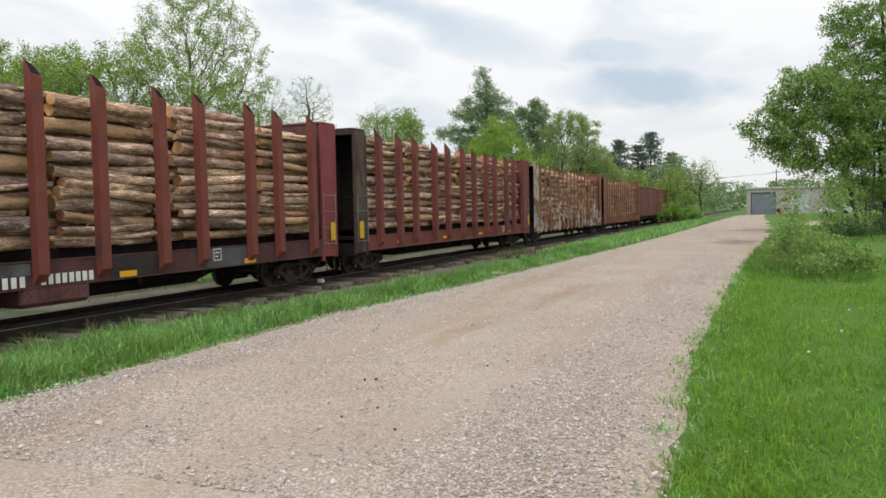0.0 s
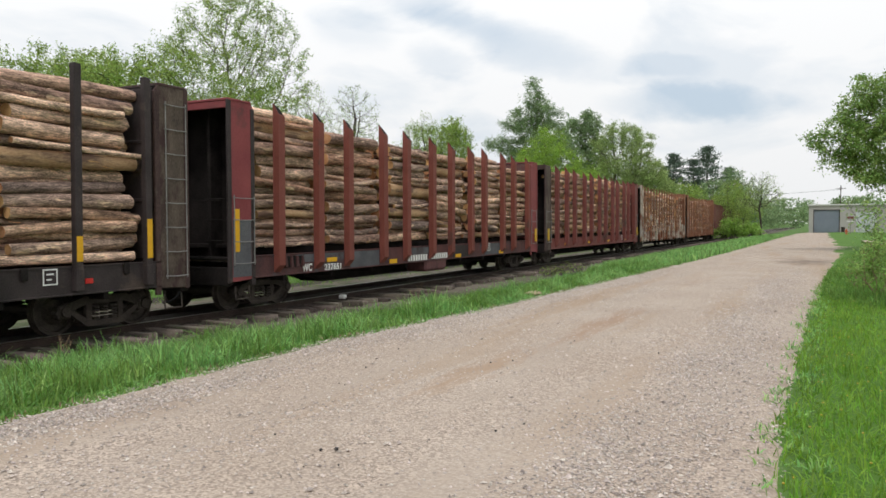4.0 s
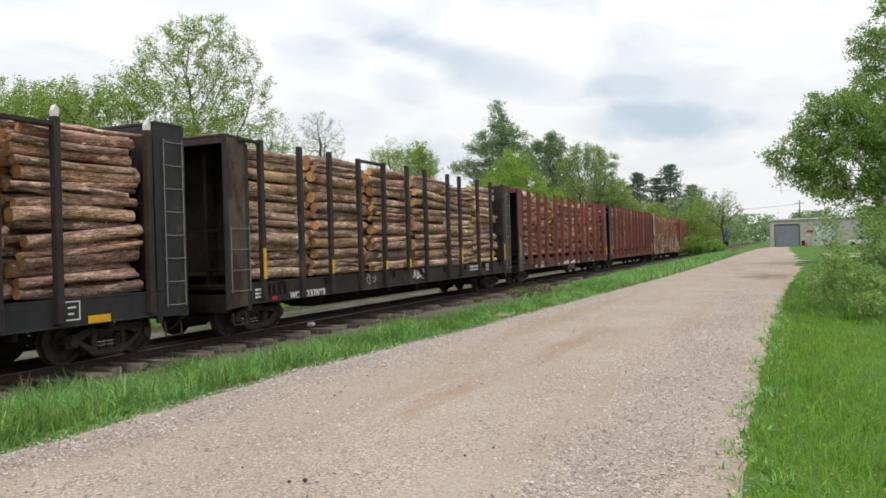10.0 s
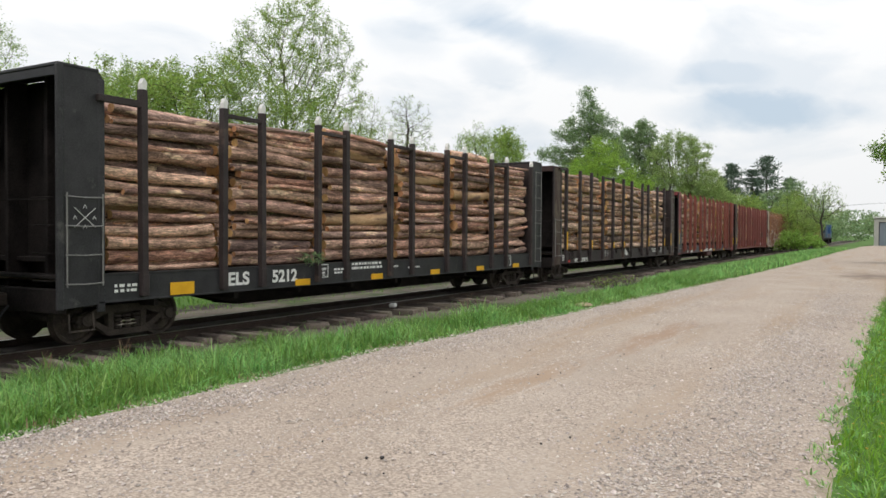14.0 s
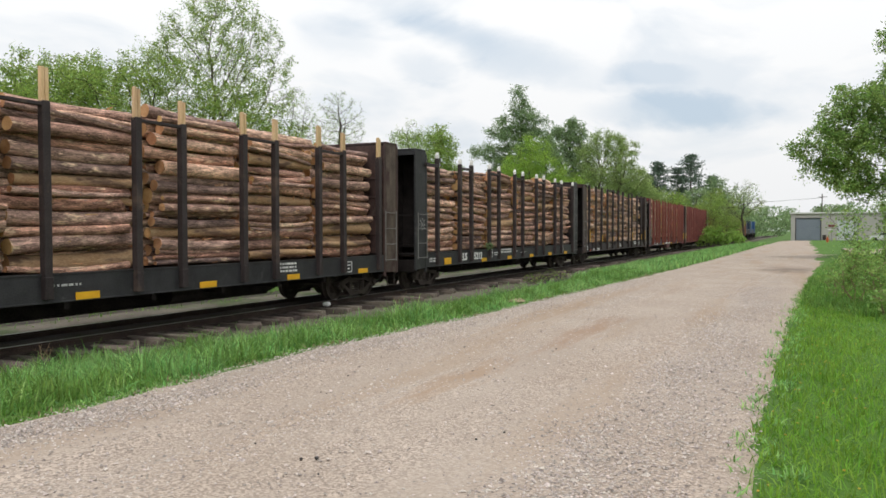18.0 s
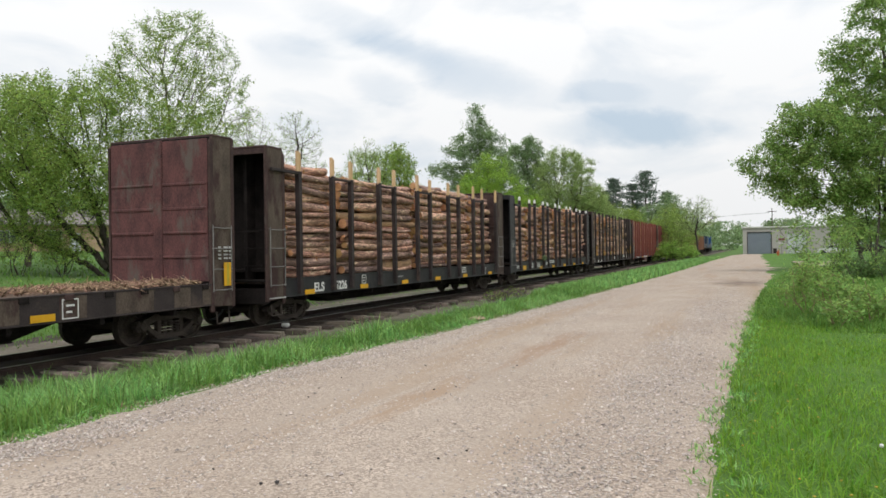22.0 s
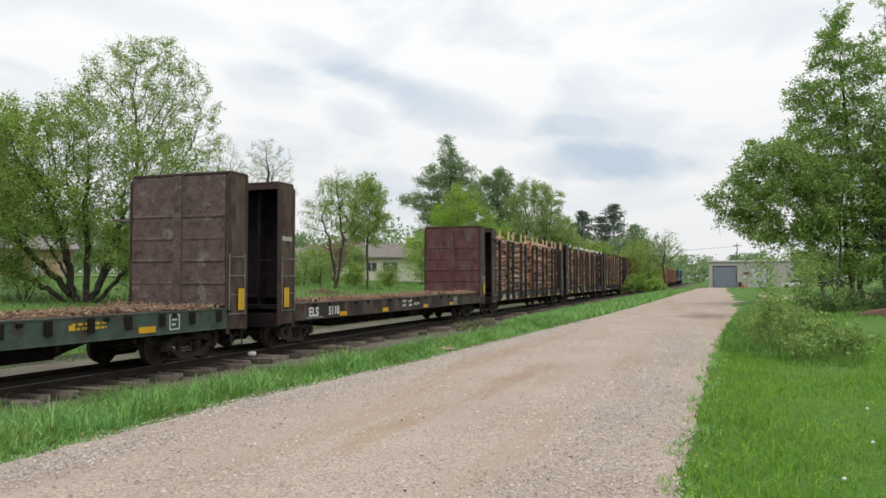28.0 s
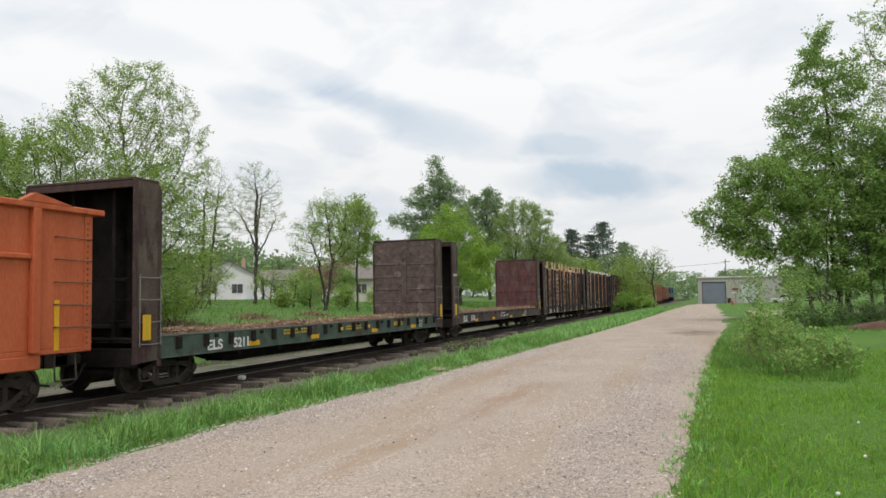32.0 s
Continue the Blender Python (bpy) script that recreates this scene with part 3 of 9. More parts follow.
        bmesh.ops.recalc_face_normals(bm, faces=bm.faces)
        bm.to_mesh(me)
        bm.free()
        if smooth:
            me.polygons.foreach_set("use_smooth", [True] * len(me.polygons))
        return me


def part(name, shape, mats, parent, label="", smooth=False, at=None):
    """Links a shape, or a mesh made before, as one part under its thing or part."""
    mats = mats if isinstance(mats, (list, tuple)) else [mats]
    ob = new(name, shape if isinstance(shape, bpy.types.Mesh) else shape.mesh(name, mats, smooth))
    ob.parent = parent
    if at is not None:
        ob.matrix_basis = at
    return tagged(ob, label)


def thing(name, label, category, group="", kind="", at=None):
    ob = new(name)
    if at is not None:
        ob.matrix_basis = at
    return tagged(ob, label, category, group, kind)


def sheet_mesh(name, verts, quads, mats, slots=None, smooth=False):
    """A large mesh from arrays; all faces have as many corners as quads has columns."""
    verts, quads = np.asarray(verts, np.float32), np.asarray(quads, np.int32)
    me = bpy.data.meshes.new(name)
    k = quads.shape[1]
    me.vertices.add(len(verts))
    me.vertices.foreach_set("co", verts.ravel())
    me.loops.add(quads.size)
    me.loops.foreach_set("vertex_index", quads.ravel())
    me.polygons.add(len(quads))
    me.polygons.foreach_set("loop_start", np.arange(0, quads.size, k, dtype=np.int32))
    for m in mats:
        me.materials.append(m)
    if slots is not None:
        me.polygons.foreach_set("material_index", np.asarray(slots, np.int32))
    if smooth:
        me.polygons.foreach_set("use_smooth", np.ones(len(quads), bool))
    me.update(calc_edges=True)
    return me


def letters(text, size, mat, parent, at, squeeze=1.0):
    """Raised lettering, each character a part of its own, read along +y on a side that faces +x."""
    cu = bpy.data.curves.new("letter", "FONT")
    cu.body, cu.size, cu.extrude, cu.offset = text, size, 0.002, 0.0095 * size / 0.3
    tmp = bpy.data.objects.new("letter", cu)
    scene.collection.objects.link(tmp)
    me = bpy.data.meshes.new_from_object(tmp.evaluated_get(bpy.context.evaluated_depsgraph_get()))
    bpy.data.objects.remove(tmp)
    bm = bmesh.new()
    bm.from_mesh(me)
    bmesh.ops.remove_doubles(bm, verts=bm.verts, dist=1e-5)
    bm.verts.index_update()
    todo = set(bm.verts)
    while todo:
        front = [todo.pop()]
        island = set(front)
        while front:
            for e in front.pop().link_edges:
                for v in e.verts:
                    if v in todo:
                        todo.discard(v)
                        island.add(v)
                        front.append(v)
        order = {v: i for i, v in enumerate(sorted(island, key=lambda v: v.index))}
        one = bpy.data.meshes.new("letter")
        one.from_pydata([v.co[:] for v in order], [], [[order[v] for v in f.verts] for f in bm.faces if f.verts[0] in island])
        one.materials.append(mat)
        ob = new("letter", one)
        ob.parent = parent
        ob.matrix_basis = at @ Matrix.Diagonal((squeeze, 1, 1, 1))
        tagged(ob, "white painted letter or figure")
    bm.free()
    bpy.data.meshes.remove(me)


ENDWISE = Matrix(((1, 0, 0, 0), (0, 0, -1, 0), (0, 1, 0, 0), (0, 0, 0, 1)))
SIDE = Matrix(((0, 0, 1, 0), (1, 0, 0, 0), (0, 1, 0, 0), (0, 0, 0, 1)))

# ---- ground, road and track ----
TRACK_X, RAIL_Z = -12.9, -0.30
PROFILE = ((-900, 5.0), (-120, 3.0), (-80, 2.25), (-60, 1.85), (-45, 1.35), (-32, 0.85), (-26, 0.50), (-22, 0.15), (-19.5, -0.35),
           (-16.5, -0.60), (-14.6, -0.63), (-11.2, -0.62), (-9.6, -0.53), (-8.2, -0.30), (-7.2, -0.14), (-6.2, -0.03), (-5.6, -0.05), (-0.6, -0.05),
           (0.05, -0.06), (0.45, -0.015), (1.5, 0.03), (12, 0.10), (40, 0.25), (900, 1.0))
PX, PZ = [p[0] for p in PROFILE], [p[1] for p in PROFILE]


def ground_z(x, y):
    """The lie of the land across the track and road; it evens out ahead."""
    z = np.interp(x, PX, PZ)
    bank = np.clip((np.asarray(y, float) - 20) / 40, -0.3, 1) * 0.12 * (np.asarray(x) < -21)
    return z + bank


def ground():
    xs = np.unique(np.concatenate([np.linspace(-900, -120, 8), np.linspace(-120, -32, 20), np.linspace(-32, -5, 55), np.linspace(-5, 14, 24),
                                   np.linspace(14, 60, 8), np.linspace(60, 900, 8)]))
    ys = np.unique(np.concatenate([np.linspace(-700, -20, 8), np.linspace(-20, 60, 110), np.linspace(60, 300, 70), np.linspace(300, 2600, 14)]))
    X, Y = np.meshgrid(xs, ys)
    Z = ground_z(X, Y)
    rough = np.array([[noise.noise((x * 0.5, y * 0.5, 0)) for x in xs] for y in ys])
    Z = Z + rough * np.where((X > -6.4) & (X < 0.1), 0.0, 0.05)
    n, k = len(xs), len(ys)
    idx = np.arange(n * k).reshape(k, n)
    quads = np.stack([idx[:-1, :-1], idx[:-1, 1:], idx[1:, 1:], idx[1:, :-1]], -1).reshape(-1, 4)
    ob = new("ground", sheet_mesh("ground", np.stack([X, Y, Z], -1).reshape(-1, 3), quads, [GRASSSOIL, LAWNSOIL], [1 if xs[i % (n - 1)] > -0.4 else 0 for i in range(len(quads))], smooth=True))
    tagged(ob, "green grassy ground with bare patches", "ground", kind="structure")


LEFT_EDGE = ((-40, -6.1), (4, -6.2), (9, -6.37), (10.3, -6.22), (14, -5.92), (17.4, -5.80), (22, -5.62), (29.5, -5.32), (45, -4.95), (93, -4.45), (106, -4.1), (136, -3.7), (148, -2.4))
RIGHT_EDGE = ((-40, -0.1), (2, -0.1), (4, -0.2), (6.5, -0.31), (10, -0.30), (15, -0.24), (19, -0.12), (25, 0.0), (38, 0.62), (50, 1.75), (58.7, 3.4), (64, 4.6),
              (76, 2.6), (80, 1.7), (100, 1.9), (130, 2.7), (148, 3.0))


def road_edge(side, y):
    rows = LEFT_EDGE if side < 0 else RIGHT_EDGE
    return np.interp(y, [r[0] for r in rows], [r[1] for r in rows])


def road_height(u, x, y):
    """A flat crown with two worn wheel tracks in each direction."""
    z = 0.012 * math.sin(math.pi * u)
    for c in (-4.55, -2.95):
        z -= 0.016 * math.exp(-((x - c) / 0.28) ** 2)
    return z + 0.006 * noise.noise((x * 1.4, y * 1.1, 5))


def road():
    ys = np.unique(np.concatenate([np.linspace(-40, 0, 16), np.linspace(0, 30, 121), np.linspace(30, 80, 70), np.linspace(80, 148, 40)]))
    cols = 32
    v = []
    for y in ys:
        a = road_edge(-1, y) + 0.16 * noise.noise((0.0, y * 0.8, 3)) + 0.07 * noise.noise((0, y * 3.1, 8))
        b = road_edge(1, y) + 0.16 * noise.noise((4.0, y * 0.8, 3)) + 0.08 * noise.noise((4, y * 3.3, 8))
        for i in range(cols):
            u = i / (cols - 1)
            x = a + (b - a) * u
            edge = -0.06 if i in (0, cols - 1) else 0.0
            v.append((x, y, road_height(u, x, y) + edge))
    idx = np.arange(len(ys) * cols).reshape(len(ys), cols)
    q = np.stack([idx[:-1, :-1], idx[:-1, 1:], idx[1:, 1:], idx[1:, :-1]], -1).reshape(-1, 4)
    ob = new("road", sheet_mesh("road", v, q, [ROADM], smooth=True))
    tagged(ob, "pale gravel road with worn sandy wheel tracks", "road", kind="structure")
    v = []
    xs = np.linspace(3.0, 45, 30)
    for x in xs:
        w = 1.0 + 3.0 * math.exp(-(x - 3) / 2.5)
        for i in range(8):
            u = i / 7
            y0, y1 = 63.5 - (w - 1) * 0.8 + 0.12 * (x - 3), 73.5 + (w - 1) * 0.9 + 0.14 * (x - 3)
            v.append((x, y0 + (y1 - y0) * u, 0.16 + 0.004 * x if 0 < i < 7 else 0.05))
    idx = np.arange(30 * 8).reshape(30, 8)
    q = np.stack([idx[:-1, :-1], idx[1:, :-1], idx[1:, 1:], idx[:-1, 1:]], -1).reshape(-1, 4)
    ob = new("driveway", sheet_mesh("driveway", v, q, [ROADM], smooth=True))
    tagged(ob, "gravel driveway that turns off beside the grass", "driveway", kind="structure")
    y = np.linspace(55, 150, 24)
    x = -66 + 0.05 * (y - 55)
    v = np.concatenate([np.stack([x - 3, y, ground_z(x - 3, y) + 0.06], -1), np.stack([x + 3, y, ground_z(x + 3, y) + 0.06], -1)])
    q = [(i, 24 + i, 25 + i, i + 1) for i in range(23)]
    ob = new("street", sheet_mesh("street", v, q, [GRAVELROAD2]))
    tagged(ob, "pale residential street across the lawn", "street", kind="structure")


def track():
    ys = np.concatenate([np.linspace(-50, 60, 150), np.linspace(62, 420, 60)])
    outline = ((-5.6, -0.20), (-3.6, -0.22), (-2.0, -0.235), (-1.45, -0.25), (-0.84, -0.15), (-0.68, -0.115), (0, -0.11), (0.68, -0.115), (0.84, -0.15), (1.45, -0.27), (2.2, -0.25), (3.3, -0.165), (4.2, -0.035))
    v = [(TRACK_X + x, y, RAIL_Z + z + 0.02 * noise.noise((x * 1.7, y * 1.3, 2))) for y in ys for x, z in outline]
    k = len(outline)
    q = [(r * k + i, r * k + i + 1, (r + 1) * k + i + 1, (r + 1) * k + i) for r in range(len(ys) - 1) for i in range(k - 1)]
    base = new("railway_track", sheet_mesh("railway_track", v, q, [DIRT, PALEDIRT], [1 if i % (k - 1) in (1, 9, 10) else 0 for i in range(len(q))], smooth=True))
    tagged(base, "old railway track on weedy dirt ballast", "railway track", kind="structure")
    for side in (-1, 1):
        c = TRACK_X + side * 0.755
        rail = Shape()
        prof = ((-0.075, -0.165), (0.075, -0.165), (0.075, -0.15), (0.012, -0.13), (0.010, -0.045), (0.036, -0.035), (0.036, -0.004),
                (-0.036, -0.004), (-0.036, -0.035), (-0.010, -0.045), (-0.012, -0.13), (-0.075, -0.15))
        yy = [-50, 0, 20, 60, 120, 420]
        for a, b in zip(yy, yy[1:]):
            n = len(prof)
            v = [(c + x, y, RAIL_Z + z) for y in (a, b) for x, z in prof]
            rail.add(v, [(i, (i + 1) % n, n + (i + 1) % n, n + i) for i in range(n)])
        rail.box(c - 0.033, c + 0.033, -50, 420, RAIL_Z - 0.004, RAIL_Z - 0.0005, 0, 1)
        part("rail", rail, [RAILM, RAILTOP], base, "rusty steel rail with a worn bright head")
    rng = random.Random(5)
    kinds = []
    for k in range(5):
        s = Shape().box(-1.46, 1.58, -0.105, 0.105, -0.17, 0.0, 0.02)
        s.v = [(x + rng.uniform(-0.02, 0.02), y + rng.uniform(-0.012, 0.012), z + rng.uniform(-0.012, 0.008)) for x, y, z in s.v]
        kinds.append(s.mesh("tie", [TIEM]))
    y, n = -12.0, 0
    while y < 140:
        ob = part("tie", kinds[n % 5], TIEM, base, at=pose(TRACK_X + 0.16 + rng.gauss(0, 0.17), y, RAIL_Z - 0.137 + rng.uniform(-0.030, 0.022), rng.uniform(-7, 7), rng.uniform(-1.2, 1.2), rng.gauss(0, 3.2)))
        y += rng.uniform(0.47, 0.56)
        n += 1
    plate = Shape().box(-0.13, 0.13, -0.09, 0.09, -0.012, 0.004, 0.004)
    me = plate.mesh("tie_plate", [RAILM])
    for i in range(70):
        part("tie_plate", me, RAILM, base, at=pose(TRACK_X + 0.755, -2 + i * 0.515, RAIL_Z - 0.138))


def blades(name, pts, h, w, lean, mat, label, category, rng):
    """Many grass blades as one object: each a bent strip of a quad and a tip."""
    n = len(pts)
    az = rng.uniform(0, 2 * np.pi, n)
    la = rng.uniform(0, 2 * np.pi, n)
    side = np.stack([np.cos(az), np.sin(az), np.zeros(n)], -1) * (w * rng.uniform(0.6, 1.4, n))[:, None]
    k = rng.uniform(0.2, 1.6, n) ** 1.4
    bend = np.stack([np.cos(la), np.sin(la), np.zeros(n)], -1) * (h * lean * k)[:, None]
    up = np.zeros((n, 3))
    up[:, 2] = h * np.clip(1.1 - 0.35 * lean * k, 0.35, 1.0)
    b0, b1 = pts - side, pts + side
    mid = pts + up * 0.68 + bend * 0.35
    tip = pts + up + bend
    v = np.stack([b0, b1, mid + side * 0.75, mid - side * 0.75, tip + side * 0.12, tip - side * 0.12], 1).reshape(-1, 3)
    k = (np.arange(n) * 6)[:, None]
    q = np.concatenate([k + np.array([[0, 1, 2, 3]]), k + np.array([[3, 2, 4, 5]])])
    ob = new(name, sheet_mesh(name, v, q, [mat]))
    return tagged(ob, label, category, kind="stuff")


def grasses():
    rng = np.random.default_rng(11)

    def spread(n, x0, x1, y0, y1, power=1.6):
        u = rng.uniform(0, 1, n) ** power
        return rng.uniform(x0, x1, n), y0 + (y1 - y0) * u

    def clumps(x, y, s, seed):
        return np.array([noise.noise((a * s, b * s, seed)) for a, b in zip(x, y)])

    x, y = spread(104000, -11.5, -5.5, 1.5, 32, 1.4)
    edge = road_edge(-1, y) + 0.1
    inner = np.interp(y, (0, 4.8, 6.3, 9.3, 11.2, 14, 18.6, 32), (-9.2, -9.2, -11.0, -10.35, -9.6, -8.95, -8.55, -8.4)) + 0.6 * clumps(x, y * 0.6, 0.7, 3)
    c = clumps(x, y, 1.1, 7) + 0.5 * clumps(x, y, 3.4, 8)
    keep = (x < edge - 0.03 + 0.30 * c + rng.normal(0, 0.05, len(x))) & (x > inner)
    x, y, c = x[keep], y[keep], c[keep]
    near = np.clip((edge[keep] - x) / 0.7, 0.18, 1.0) * np.where(y < 11, np.clip((x - inner[keep]) / 0.5, 0.45, 1.0), np.clip((x - inner[keep]) / 1.5, 0.15, 1.0))
    h = (0.15 + 0.36 * np.maximum(c, -0.1) + rng.uniform(0, 0.22, len(x))) * near * np.interp(y, (6, 11, 15), (1.05, 0.95, 0.82))
    lush = clumps(x, y, 0.8, 61) + rng.normal(0, 0.18, len(x)) > -0.06
    for pick, name, mat, label in ((lush, "tall_grass", BLADE, "tall green grass between the road and the track"), (~lush, "dark_grass", BANKBLADE, "darker tufts of grass between the road and the track")):
        blades(name, np.stack([x, y, ground_z(x, y) - 0.02], -1)[pick], h[pick], 0.0085, 0.95, mat, label, "grass", rng)
    x, y = spread(9000, -7.0, -5.0, 3, 40, 1.3)
    edge = road_edge(-1, y)
    keep = (np.abs(x - edge - 0.02) < 0.16) & (clumps(x, y, 1.6, 71) > 0.0)
    x, y = x[keep], y[keep]
    blades("dry_fringe", np.stack([x, y, np.full(len(x), -0.02)], -1), rng.uniform(0.02, 0.09, len(x)), 0.006, 1.3, DRY, "dry straw-coloured fringe where the grass meets the gravel", "grass", rng)
    x, y = spread(26000, -10.4, -4.4, 32, 110, 1.4)
    edge = road_edge(-1, y)
    c = clumps(x, y, 0.7, 9)
    keep = (x < edge + 0.25 * c) & (x > -9.0)
    x, y, c = x[keep], y[keep], c[keep]
    h = 0.24 + 0.16 * c + rng.uniform(0, 0.15, len(x))
    blades("roadside_grass", np.stack([x, y, ground_z(x, y) - 0.02], -1), h, 0.022, 0.45, BLADE, "green grass along the far roadside", "grass", rng)
    x, y = spread(112000, -0.5, 9.0, 2.4, 24, 1.6)
    edge = road_edge(1, y)
    c = clumps(x, y, 1.1, 13)
    keep = (x > edge + 0.02 + 0.22 * c + 0.20 * clumps(x, y, 3.0, 31) + rng.normal(0, 0.05, len(x))) & (x < 0.6 * y + 1.0)
    x, y, c = x[keep], y[keep], c[keep]
    d = np.clip((x - edge[keep]) / 1.6, 0, 1)
    h = (0.05 + 0.07 * np.maximum(c, 0) + rng.uniform(0, 0.07, len(x))) * (1.3 - 0.5 * d)
    blades("lawn", np.stack([x, y, ground_z(x, y) - 0.01], -1), h, 0.0058, 1.0, LAWNBLADE, "bright green lawn beside the gravel road", "grass", rng)
    x, y = rng.uniform(-0.3, 6.0, 22000), rng.uniform(-9, 2.4, 22000)
    keep = x > road_edge(1, y) + 0.16 * clumps(x, y, 1.1, 13)
    x, y = x[keep], y[keep]
    blades("near_lawn", np.stack([x, y, ground_z(x, y) - 0.01], -1), rng.uniform(0.05, 0.12, len(x)), 0.008, 1.0, LAWNBLADE, "bright green lawn where the walk begins", "grass", rng)
    x, y = spread(34000, -1.0, 1.2, -6, 22, 1.2)
    edge = road_edge(1, y)
    c = clumps(x, y, 3.6, 51)
    keep = (x > edge - 0.30 + 0.2 * rng.uniform(0, 1, len(x)) ** 0.5) & (x < edge + 0.3) & (c > 0.12)
    x, y, c = x[keep], y[keep], c[keep]
    h = 0.025 + 0.17 * c * rng.uniform(0.4, 1.2, len(x))
    blades("edge_weeds", np.stack([x, y, np.full(len(x), -0.015)], -1), h, 0.007, 1.0, BLADE, "ragged weeds creeping onto the gravel", "weeds", rng)
    x, y = spread(22000, 0.2, 9.0, 14, 60, 1.2)
    keep = (x > road_edge(1, y) + 0.1) & (x < 0.32 * y + 2) & ((x < 0.12 * y + 0.6) | (y > 34))
    x, y = x[keep], y[keep]
    h = (0.10 + 0.16 * rng.uniform(0, 1, len(x))) * np.interp(y, (14, 20, 30, 40), (0.45, 0.6, 0.8, 0.7))
    blades("rough_grass", np.stack([x, y, ground_z(x, y) - 0.02], -1), h, 0.012, 0.9, BANKBLADE, "rough knee-high grass under the shrubs", "grass", rng)
    x, y = spread(15000, -0.2, 3.6, 15.5, 30, 1.1)
    c = clumps(x, y, 0.9, 23)
    keep = (x > road_edge(1, y) + 0.05) & (x < 0.085 * y + 1.0 + 0.8 * c) & (c > -0.25) & (x + 0.35 * (y - 18.5) > 0.2)
    x, y, c = x[keep], y[keep], c[keep]
    blades("tussock_grass", np.stack([x, y, ground_z(x, y) - 0.02], -1), 0.12 + 0.18 * np.maximum(c, 0) + rng.uniform(0, 0.12, len(x)), 0.010, 0.9, BANKBLADE, "dark tussocks of uncut grass around the bushes", "grass", rng)
    x, y = rng.uniform(-21.5, -15.9, 15000), rng.uniform(4, 70, 15000)
    h = 0.10 + 0.14 * rng.uniform(0, 1, len(x))
    blades("trackside_grass", np.stack([x, y, ground_z(x, y) - 0.02], -1), h, 0.014, 0.7, BANKBLADE, "dull thin grass on the far side of the track", "grass", rng)
    x, y = rng.uniform(-60, -22, 26000), rng.uniform(14, 120, 26000)
    h = 0.12 + 0.16 * rng.uniform(0, 1, len(x)) * (x > -34)
    blades("bank_grass", np.stack([x, y, ground_z(x, y) - 0.02], -1), h, 0.03, 0.6, BANKBLADE, "mown grass bank behind the track", "grass", rng)
    n = 2600
    x, y = TRACK_X + 3.2 - 2.4 * rng.uniform(0, 1, n) ** 1.6, rng.uniform(3, 45, n)
    keep = clumps(x, y, 0.9, 17) > 0.15
    x, y = x[keep], y[keep]
    n = len(x)
    blades("track_weeds", np.stack([x, y, np.full(n, RAIL_Z - 0.22)], -1), rng.uniform(0.03, 0.11, n), 0.009, 0.8, BLADE, "weeds growing between the ties", "weeds", rng)


